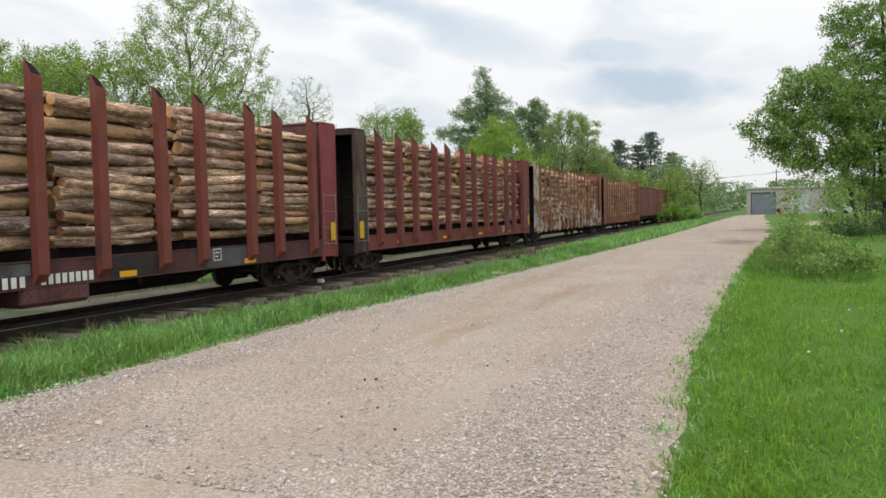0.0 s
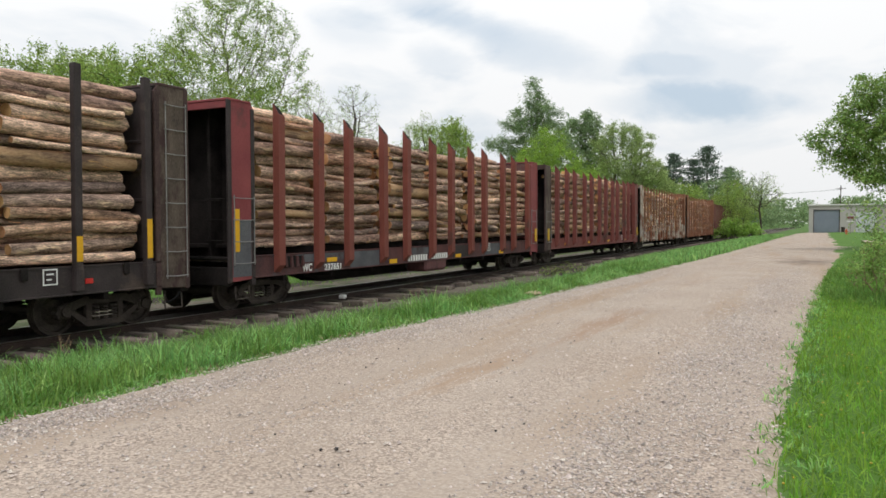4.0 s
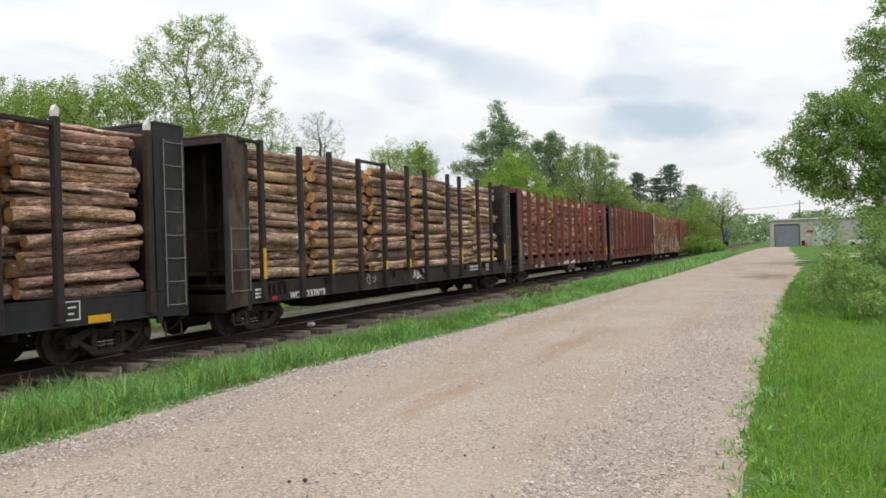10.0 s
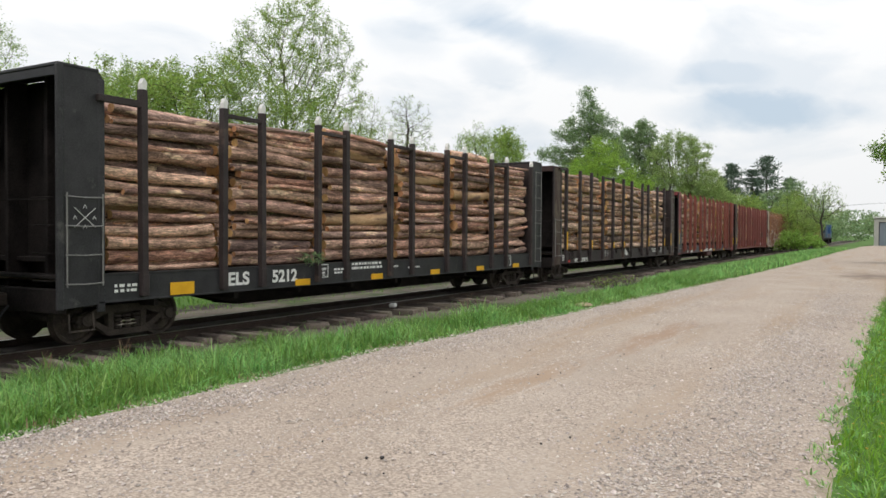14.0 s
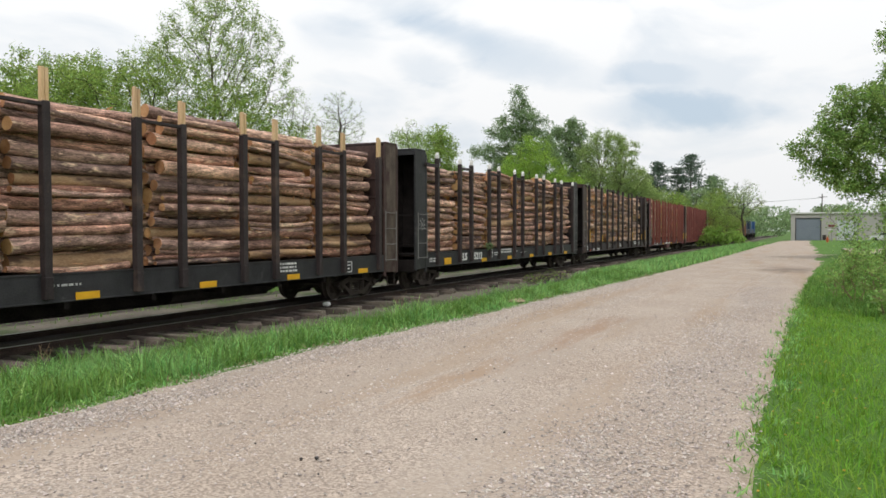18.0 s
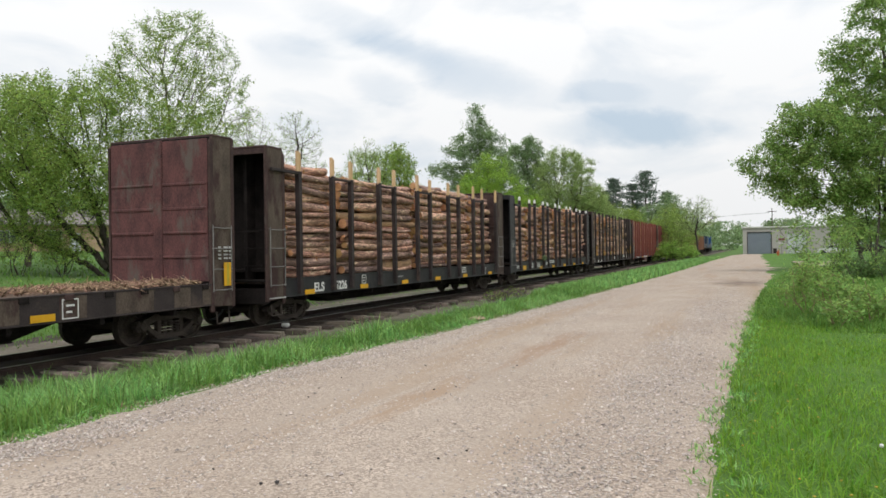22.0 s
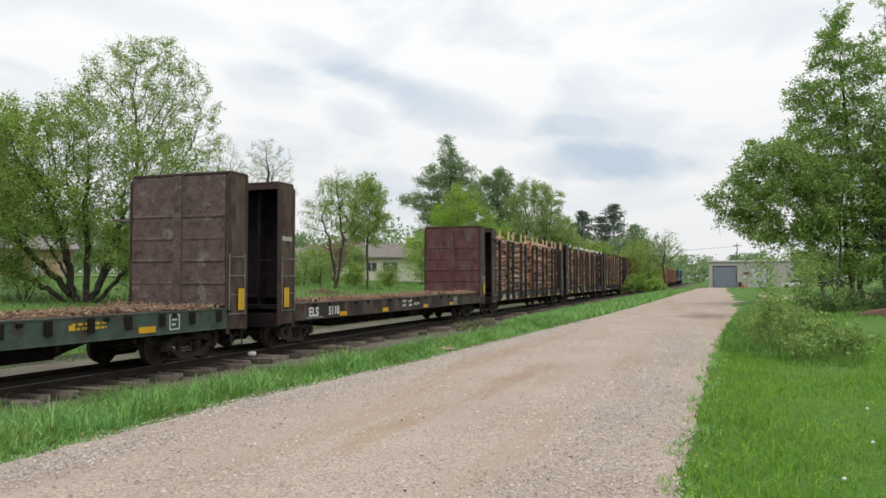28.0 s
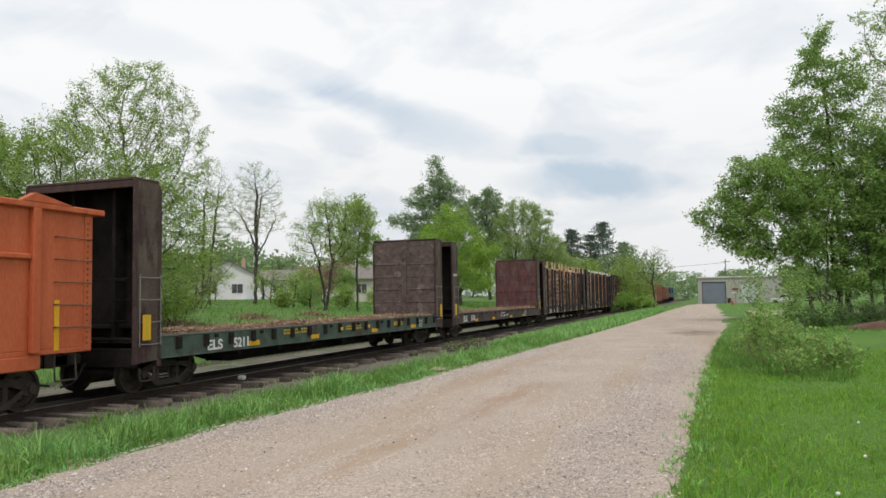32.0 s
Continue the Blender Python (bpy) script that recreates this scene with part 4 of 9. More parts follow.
def gravel():
    rng = np.random.default_rng(21)
    n = 270000
    u = rng.uniform(0, 1, n)
    y = 1.6 + 34 * u ** 1.9
    y[:14000] = rng.uniform(-9, 1.6, 14000)
    x = rng.uniform(-6.4, 0.3, n)
    band = 0.8 * np.exp(-((x + 1.15) / 0.62) ** 2) + 0.80 * np.exp(-(np.maximum(0, x - road_edge(-1, y) - 0.5) / 0.55) ** 2) + 0.22 * np.exp(-((x + 3.85) / 0.30) ** 2) + 0.08
    band = band * (0.55 + 1.3 * np.clip(np.array([noise.noise((a * 1.1, b * 0.45, 77)) for a, b in zip(x, y)]) + 0.3, 0, 1))
    band = band * np.clip((x - road_edge(-1, y)) / 0.3, 0.15, 1)
    keep = (rng.uniform(0, 1, n) < band * np.clip((34 - y) / 14, 0, 1)) & (x > road_edge(-1, y) + 0.04) & (x < road_edge(1, y) + 0.02)
    x, y = x[keep], y[keep]
    n = len(x)
    r = rng.uniform(0.005, 0.0145, n) * np.where(rng.uniform(0, 1, n) < 0.06, 1.7, 1.0)
    base = np.array([(1, 0, 0), (0, 1, 0), (-1, 0, 0), (0, -1, 0), (0, 0, 1.0)])
    a = rng.uniform(0, 2 * np.pi, n)
    sx, sy, sz = r * rng.uniform(0.8, 1.5, n), r * rng.uniform(0.6, 1.1, n), r * rng.uniform(0.45, 0.9, n)
    p = base[None] * np.stack([sx, sy, sz], -1)[:, None]
    p = p + rng.normal(0, 0.18, p.shape) * r[:, None, None]
    c, s = np.cos(a)[:, None], np.sin(a)[:, None]
    v = np.stack([p[..., 0] * c - p[..., 1] * s + x[:, None], p[..., 0] * s + p[..., 1] * c + y[:, None], p[..., 2] + 0.010], -1).reshape(-1, 3)
    k = (np.arange(n) * 5)[:, None]
    f = np.concatenate([k + np.array([t]) for t in ((0, 1, 4), (1, 2, 4), (2, 3, 4), (3, 0, 4))])
    tagged(new("gravel", sheet_mesh("gravel", v, f, [STONE])), "loose pale crushed stone on the road", "gravel", kind="stuff")
    pr = random.Random(3)
    dark = material("dark cinder stone", (0.035, 0.032, 0.032), (0.09, 0.085, 0.082), 20, 0.9, 0, 0.4, 60)
    spots = [(-3.155, 4.577, 0.020), (-3.25, 4.52, 0.014), (-2.2, 3.05, 0.015)] + [(pr.uniform(-5.2, -1.6), 2.4 + 9 * pr.random() ** 1.3, pr.uniform(0.006, 0.012)) for i in range(22)]
    stones = []
    for k in range(4):
        s = Shape().lathe(((-1, 0.25), (-0.6, 0.75), (0.1, 1.0), (0.7, 0.7), (1, 0.2)), 7)
        s.v = [(p[0] * 0.9 + pr.uniform(-0.15, 0.15), p[1] * pr.uniform(0.8, 1.1), p[2] * 0.75 + pr.uniform(-0.1, 0.1)) for p in s.v]
        stones.append(s.mesh("dark_stone", [dark]))
    for i, (px, py, pr_) in enumerate(spots):
        ob = new("dark_stone", stones[i % 4])
        ob.matrix_basis = pose(px, py, 0.012 + pr_ * 0.5, 0, 0, pr.uniform(0, 360)) @ Matrix.Scale(pr_, 4)
        tagged(ob, "small dark cinder stone lying on the gravel", "stone", "dark stones on the road")


ground()
road()
track()
grasses()
gravel()

# ---- the train ----
# Each vehicle is built in a space of its own: y along the train from its trailing end, z up from the rail head, +x towards the road.


def travelled(t):
    """How far the train has rolled along the track at t seconds: it slowly gains speed."""
    u = (t - 16) / 16
    return 58.764 * u + 1.133 * u ** 2 + 0.940 * u ** 3 + 0.290 * u ** 4


ROLLING, WHEELS = [], []
HALF = 1.5
WHEEL_R = 0.43


def wheel_mesh():
    return Shape().lathe(((-0.07, 0.10), (-0.07, 0.20), (-0.02, 0.24), (-0.02, 0.345), (-0.065, 0.365), (-0.065, 0.425), (0.035, WHEEL_R), (0.065, 0.452),
                          (0.07, 0.44), (0.07, 0.36), (0.03, 0.34), (0.02, 0.24), (0.07, 0.18), (0.07, 0.10)), 28).mesh("wheel", [WHEELM])


def side_frame_mesh():
    """A cast side frame: arched top chord, dropped spring seat, two pedestals, and the coil springs in its window."""
    s = Shape()
    s.prism([(-1.05, 0.40), (-0.92, 0.52), (-0.45, 0.66), (0.45, 0.66), (0.92, 0.52), (1.05, 0.40), (0.86, 0.38), (0.42, 0.52), (-0.42, 0.52), (-0.86, 0.38)], -0.07, 0.07)
    s.prism([(-0.86, 0.46), (-0.70, 0.44), (-0.32, 0.22), (0.32, 0.22), (0.70, 0.44), (0.86, 0.46), (0.40, 0.12), (-0.40, 0.12)], -0.07, 0.07)
    for y in (-0.34, 0.34):
        s.box(-0.06, 0.06, y - 0.06, y + 0.06, 0.2, 0.56, 0.015)
    for y in (-0.865, 0.865):
        s.box(-0.09, 0.10, y - 0.13, y + 0.13, 0.30, 0.54, 0.03)
        s.tube((0.10, y, 0.43), (0.14, y, 0.43), 0.10, 0.09, 12)
    for y in (-0.19, 0.0, 0.19):
        for k in range(4):
            s.tube((0.02, y, 0.235 + k * 0.065), (0.02, y, 0.275 + k * 0.065), 0.075, 0.075, 8)
    return s.mesh("side_frame", [TRUCK])


WHEEL_MESH, SIDE_FRAME = wheel_mesh(), side_frame_mesh()
AXLE = Shape().tube((-0.9, 0, 0), (0.9, 0, 0), 0.085, 0.085, 10).mesh("wheelset", [WHEELM])
BOLSTER = Shape().box(-0.95, 0.95, -0.2, 0.2, 0.42, 0.66, 0.04).box(-0.9, 0.9, -0.62, -0.52, 0.3, 0.42, 0.02).box(-0.9, 0.9, 0.52, 0.62, 0.3, 0.42, 0.02).mesh("truck", [TRUCK])


def trucks(car, centres):
    for yc in centres:
        tr = part("truck", BOLSTER, TRUCK, car, "grimy cast steel truck", at=pose(0, yc, 0))
        for side in (-1, 1):
            part("side_frame", SIDE_FRAME, TRUCK, tr, at=pose(0.99 * side, 0, 0, 0, 0, 0 if side > 0 else 180))
        for dy in (-0.865, 0.865):
            ws = part("wheelset", AXLE, WHEELM, car, "rust-brown rolling steel wheelset", at=pose(0, yc + dy, WHEEL_R))
            for side in (-1, 1):
                part("wheel", WHEEL_MESH, WHEELM, ws, at=pose(0.76 * side, 0, 0, 0, 0, 0 if side < 0 else 180))
            WHEELS.append((ws, yc + dy))


COUPLER = Shape().box(-0.11, 0.11, -0.75, 0.1, 0.70, 0.92, 0.03).prism([(-0.98, 0.68), (-0.70, 0.66), (-0.70, 0.97), (-0.98, 0.95)], -0.06, 0.16).box(-0.19, -0.10, -0.95, -0.72, 0.7, 0.95, 0.03).mesh("coupler", [TRUCK])
HOSE = Shape().line([(0.35, -0.1, 0.72), (0.36, -0.22, 0.60), (0.36, -0.32, 0.42), (0.30, -0.46, 0.30), (0.22, -0.62, 0.27)], 0.024, 6).mesh("air_hose", [RUBBER])


def couplings(car, length):
    for y, turn in ((0, 0), (length, 180)):
        part("coupler", COUPLER, TRUCK, car, at=pose(0, y, 0, 0, 0, turn))
        part("air_hose", HOSE, RUBBER, car, "black rubber air hose", at=pose(0, y, 0, 0, 0, turn))


def ladder(parent, y0, y1, z0, z1, count, mat=STEEL, x=HALF + 0.055, stiles=True):
    """Grab irons standing off the side, with two stiles."""
    s = Shape()
    for k in range(count):
        z = z0 + (z1 - z0) * k / (count - 1)
        s.line([(x - 0.06, y0, z), (x, y0, z), (x, (y0 + y1) / 2, z - 0.012), (x, y1, z), (x - 0.06, y1, z)], 0.011, 5)
    if stiles:
        s.line([(x - 0.02, y0, z0 - 0.05), (x - 0.02, y0, z1 + 0.06)], 0.013, 5)
        s.line([(x - 0.02, y1, z0 - 0.05), (x - 0.02, y1, z1 + 0.06)], 0.013, 5)
    return part("ladder", s, mat, parent, "worn grey steel grab irons")


def bulkhead(car, length, lead, mat, face_mat, top=4.65, tall_ladder=False, stripe=True, depth=0.87, ladder_mat=STEEL, seed=0, edge_mat=None, cap_text="", low_patch=None):
    """A deep steel end wall, open towards the coupler: a ribbed plate against the load, side plates, posts, cap and shelves."""
    def put(y):
        return length - y if lead else y
    rng = random.Random(seed)
    inner = depth
    edge_mat = edge_mat or mat
    # Parts inside the open end are near-black, painting the cavity's shade into their colour.
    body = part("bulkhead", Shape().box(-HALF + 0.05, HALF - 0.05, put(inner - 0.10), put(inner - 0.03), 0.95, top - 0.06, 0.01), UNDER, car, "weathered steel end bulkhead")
    for x in (-HALF, HALF - 0.05):
        side = -1 if x < 0 else 1
        s = Shape().prism([(put(0.06), 0.70), (put(inner - 0.02), 0.74), (put(inner - 0.02), top - 0.16), (put(inner - 0.12), top - 0.04), (put(0.06), top - 0.03)], x, x + 0.05)
        part("side_plate", s, KHAKI if mat is RUSTBROWN else mat, body, "weathered side plate")
        part("edge_post", Shape().box(side * (HALF - 0.05), side * (HALF + 0.014), put(0.0), put(0.13), 0.68, top - 0.03, 0.02), edge_mat, body, "dark rounded edge post")
        # Added thin liner that darkens the plate's inner face like deep shade.
        part("shade_liner", Shape().box(side * (HALF - 0.052), side * (HALF - 0.062), put(0.06), put(inner - 0.1), 0.7, top - 0.07), UNDER, body)
        part("corner_post", Shape().box(side * (HALF - 0.05), side * (HALF + 0.012), put(inner - 0.13), put(inner), 0.6, top - 0.16, 0.012), edge_mat, body)
    part("cap", Shape().box(-HALF - 0.01, HALF + 0.01, put(0.02), put(inner - 0.10), top - 0.06, top, 0.015), mat, body)
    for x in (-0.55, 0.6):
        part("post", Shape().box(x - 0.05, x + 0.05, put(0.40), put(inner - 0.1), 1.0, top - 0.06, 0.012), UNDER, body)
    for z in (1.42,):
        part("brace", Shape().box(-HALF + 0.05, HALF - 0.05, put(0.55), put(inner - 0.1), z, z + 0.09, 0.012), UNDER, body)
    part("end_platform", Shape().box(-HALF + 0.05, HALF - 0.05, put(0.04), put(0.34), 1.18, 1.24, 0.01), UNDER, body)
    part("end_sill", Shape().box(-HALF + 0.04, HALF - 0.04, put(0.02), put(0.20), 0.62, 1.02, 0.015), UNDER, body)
    zs = [1.30, 1.86, 2.42, 2.98, 3.54, top - 0.10]
    for x0, x1 in ((-HALF + 0.07, -0.135), (0.135, HALF - 0.07)):
        for a, b in zip(zs, zs[1:]):
            part("face_panel", Shape().box(x0 + rng.uniform(-0.01, 0.01), x1, put(inner - 0.03), put(inner - 0.004 + rng.uniform(-0.010, 0.004)), a + 0.003, b - 0.002, 0.024), face_mat, body, "dented panel of the inner face")
    for z in zs[1:-1]:
        for x0, x1 in ((-HALF + 0.09, -0.14), (0.14, HALF - 0.09)):
            part("face_ridge", Shape().box(x0, x1, put(inner - 0.03), put(inner + 0.014 + rng.uniform(-0.006, 0.006)), z - 0.035 + rng.uniform(-0.008, 0.008), z + 0.03, 0.02), face_mat, body, "bent ridge across the inner face")
    part("face_rib", Shape().box(-0.13, 0.13, put(inner - 0.03), put(inner + 0.012), 1.28, top - 0.08, 0.015), face_mat, body)
    y0, y1 = put(0.16), put(inner - 0.06)
    if tall_ladder:
        ladder(body, put(0.10), put(0.62), 0.95, 4.25, 8, ladder_mat)
    else:
        ladder(body, y0, y1, 1.10, 2.52, 4, ladder_mat)
    e = Shape()
    for k in range(4):
        z = 1.15 + 0.45 * k
        e.line([(0.85, put(0.06), z), (0.85, put(0.0), z), (1.35, put(0.0), z), (1.35, put(0.06), z)], 0.012, 5)
    e.line([(-1.3, put(-0.02), 2.5), (1.3, put(-0.02), 2.46)], 0.014, 5)
    part("end_grab_iron", e, UNDER, body)
    step = Shape().line([(HALF - 0.02, put(0.22), 0.60), (HALF, put(0.22), 0.32), (HALF, put(0.66), 0.32), (HALF - 0.02, put(0.66), 0.60)], 0.018, 5)
    part("sill_step", step, TRUCK, body)
    part("header_beam", Shape().box(-HALF + 0.05, HALF - 0.05, put(0.03), put(0.10), top - 0.21, top - 0.062, 0.01), mat, body, "steel beam under the cap")
    if cap_text:
        letters(cap_text, 0.135, DULLWHITE, car, Matrix.Translation((-1.0, 0.026, top - 0.19)) @ ENDWISE, 1.5)
    if low_patch:
        part("primer_patch", Shape().box(HALF + 0.001, HALF + 0.008, put(0.14), put(inner - 0.14), 0.80, 2.05, 0.002), low_patch, body, "grey primed lower part of the side plate")
    if stripe == "tall":
        part("reflector", Shape().box(HALF + 0.012, HALF + 0.024, put(0.20), put(0.34), 1.35, 2.28, 0.003), YELLOW, body, "tall yellow reflective strip")
    elif stripe:
        part("reflector", Shape().box(HALF + 0.051, HALF + 0.066, put(0.22), put(0.47), 1.18, 1.72, 0.003), YELLOW, body, "yellow reflective patch")
        part("reflector_band", Shape().box(HALF + 0.0665, HALF + 0.069, put(0.30), put(0.38), 1.20, 1.70, 0.001), DULLYELLOW, body, "greenish middle band of the patch")
    return body


def flatcar(label, y0, length, frame_mat, ends, group="log flatcars"):
    """The bare car: deck, side sills, fishbelly centre sill, cross bearers, end bulkheads, trucks and couplers."""
    car = thing("log_flatcar", label, "rail car", group)
    ROLLING.append((car, y0, 0, 0))
    part("deck", Shape().box(-HALF + 0.1, HALF - 0.1, 0.3, length - 0.3, 1.12, 1.21, 0.01), DECKM, car, "worn wooden deck strewn with bark")
    for side in (-1, 1):
        c = [(HALF + 0.012, 0.75), (HALF + 0.012, 0.772), (HALF, 0.780), (HALF, 1.215), (HALF + 0.012, 1.223), (HALF + 0.012, 1.246), (HALF - 0.14, 1.246), (HALF - 0.14, 1.222),
             (HALF - 0.05, 1.222), (HALF - 0.05, 0.775), (HALF - 0.10, 0.775), (HALF - 0.10, 0.75)]
        n = len(c)
        s = Shape().add([(side * x, y, z) for y in (0.75, length - 0.75) for x, z in c],
                        [(i, (i + 1) % n, n + (i + 1) % n, n + i) for i in range(n)] + [tuple(range(n)), tuple(range(n, 2 * n))])
        part("side_sill", s, frame_mat, car, "long steel side sill")
    belly = [(2.3, 0.80), (3.4, 0.78), (5.0, 0.38), (length - 5.0, 0.38), (length - 3.4, 0.78), (length - 2.3, 0.80), (length - 2.3, 1.16), (2.3, 1.16)]
    s = Shape()
    s.prism(belly, -0.34, -0.29).prism(belly, 0.29, 0.34)
    s.box(-0.4, 0.4, 5.0, length - 5.0, 0.36, 0.39, 0.005)
    s.box(-0.3, 0.3, 0.2, length - 0.2, 0.72, 1.0, 0.02)
    part("centre_sill", s, UNDER, car, "grimy black fishbelly centre sill")
    k = int(length / 1.9)
    for i in range(1, k):
        y = length * i / k
        part("cross_bearer", Shape().prism([(y - 0.05, 0.62), (y + 0.05, 0.62), (y + 0.05, 1.15), (y - 0.05, 1.15)], -HALF + 0.06, HALF - 0.06), UNDER, car)
    part("brake_reservoir", Shape().tube((0.75, length * 0.55, 0.62), (0.75, length * 0.55 + 1.1, 0.62), 0.2, 0.2, 14), UNDER, car)
    rod = Shape().line([(0.3, 3.0, 0.74), (0.3, length - 3.0, 0.74)], 0.018, 5)
    part("brake_rod", rod, UNDER, car)
    for lead in (False, True):
        bulkhead(car, length, lead, **ends[lead])
    trucks(car, (1.66, length - 1.66))
    couplings(car, length)
    return car


def gussets(car, y, mat):
    """A near-black sheet on the sill that paints a pocket's shade, with slanted gusset plates standing on it."""
    # No recess is cut; the pocket's darkness is only this sheet's colour.
    part("pocket_shade", Shape().box(HALF + 0.001, HALF + 0.006, y, y + 0.80, 0.92, 1.19, 0.002), UNDER, car, "dark sheet painting a pocket's shade behind the gussets")
    for k in range(4):
        u = y + 0.03 + k * 0.22
        part("gusset", Shape().prism([(u, 0.93), (u + 0.10, 0.93), (u + 0.045, 1.19), (u + 0.01, 1.19)], HALF + 0.006, HALF + 0.05), mat, car, "slanted gusset plate")


def plaque(car, y, z, w, h, mat=YELLOW, name="reflector", label="yellow reflective patch", x=HALF + 0.008):
    part(name, Shape().box(x, x + 0.012, y, y + w, z, z + h, 0.002), mat, car, label)


def data_box(car, y, z, s=0.28):
    """An outlined stencil panel with unreadable lines in it."""
    f = Shape()
    x = HALF + 0.006
    t = 0.022
    f.box(x, x + 0.006, y, y + s, z, z + t).box(x, x + 0.006, y, y + s, z + s - t, z + s)
    f.box(x, x + 0.006, y, y + t, z + t, z + s - t).box(x, x + 0.006, y + s - t, y + s, z + t, z + s - t)
    f.box(x, x + 0.006, y + s * 0.25, y + s * 0.75, z + s * 0.62, z + s * 0.72).box(x, x + 0.006, y + s * 0.25, y + s * 0.6, z + s * 0.30, z + s * 0.40)
    part("stencil_panel", f, WHITE, car, "white stencilled panel")


def small_print(car, y, z, w, rows=2, h=0.055, mat=DULLWHITE, seed=1):
    """Lines of print too small to read, as short bars."""
    rng = random.Random(seed)
    for r in range(rows):
        c = y
        while c < y + w - 0.03:
            d = rng.uniform(0.04, 0.13)
            part("stencil_mark", Shape().box(HALF + 0.005, HALF + 0.009, c, min(c + d, y + w), z - r * h * 1.75, z - r * h * 1.75 + h), mat, car, "faded stencil mark")
            c += d + rng.uniform(0.02, 0.06)


def stakes(car, places, mat, top, wide=0.14, deep=0.14, foot=0.86, tip=None, angled=False, yellow=(), lean=0.0, seed=0, xo=0.0):
    """Upright load stakes on both sides of the car, some with tips and yellow bands."""
    rng = random.Random(seed)
    for side in (1, -1):
        for i, y in enumerate(places):
            s = Shape()
            tp = top + rng.uniform(-0.03, 0.03)
            x0, x1 = side * (HALF + 0.10 + xo), side * (HALF + 0.10 + xo - deep)
            if angled:
                ya, yb = y - wide / 2, y + wide / 2
                crown = [(x0, ya, tp - 0.24), (x0, yb, tp - 0.27), (x1, yb, tp - 0.06), (x1, ya, tp + 0.04)]
                s.add([(x0, ya, foot + 0.02), (x0, yb, foot + 0.02), (x1, yb, foot - 0.16), (x1, ya, foot - 0.16)] + crown, [(0, 1, 2, 3), (4, 5, 6, 7), (0, 1, 5, 4), (1, 2, 6, 5), (2, 3, 7, 6), (3, 0, 4, 7)])
            else:
                s.box(x0, x1, y - wide / 2, y + wide / 2, foot, tp, 0.012)
                s.box(x0 + side * 0.010, x1, y - wide * 0.54, y + wide * 0.54, foot - 0.04, foot + 0.34, 0.012)
            lean_y = rng.uniform(-lean, lean)
            ob = part("stake", s, mat, car, "upright steel load stake", at=pose(0, 0, 0) @ Matrix.Translation((0, y, foot)) @ pose(0, 0, 0, lean_y, 0, 0) @ Matrix.Translation((0, -y, -foot)))
            if angled:
                # The stake is solid; a near-black slab paints the shade of a hollow top.
                mid = sum((Vector(p) for p in crown), Vector()) / 4
                rim = [mid.lerp(Vector(p), 0.80) for p in crown]
                lip = Shape().add([p + Vector((0, 0, 0.004)) for p in rim] + [p + Vector((0, 0, 0.010)) for p in rim], [(0, 1, 2, 3), (4, 5, 6, 7), (0, 1, 5, 4), (1, 2, 6, 5), (2, 3, 7, 6), (3, 0, 4, 7)])
                part("mouth_shade", lip, UNDER, ob, "dark slab painting the shade in the hollow stake top")
            if tip:
                kind, rise = tip
                e = Shape()
                if kind == "wood":
                    r = rise + rng.uniform(-0.06, 0.05)
                    e.box(x0 - side * 0.03, x1 + side * 0.03, y - 0.075, y - 0.008, tp - 0.05, tp + r, 0.006)
                    e.box(x0 - side * 0.03, x1 + side * 0.03, y + 0.004, y + 0.07, tp - 0.05, tp + r - rng.uniform(0.01, 0.06), 0.006)
                    part("stake_extension", e, FRESHWOOD, ob, "pale sawn wooden stake extension")
                else:
                    e.prism([(y - 0.05, tp), (y + 0.05, tp), (y + 0.065, tp + 0.13), (y + 0.0, tp + 0.20), (y - 0.055, tp + 0.10)], x0 - side * 0.02, x1 + side * 0.02)
                    part("stake_tip", e, TIPWHITE, ob, "pale pointed stake tip")
            if side > 0 and i in yellow:
                part("reflector", Shape().box(x0, x0 + 0.01, y - wide * 0.4, y + wide * 0.4, 1.32, yellow[i], 0.002), YELLOW, ob, "yellow band on the stake")


# logs
LOG_L = 2.70


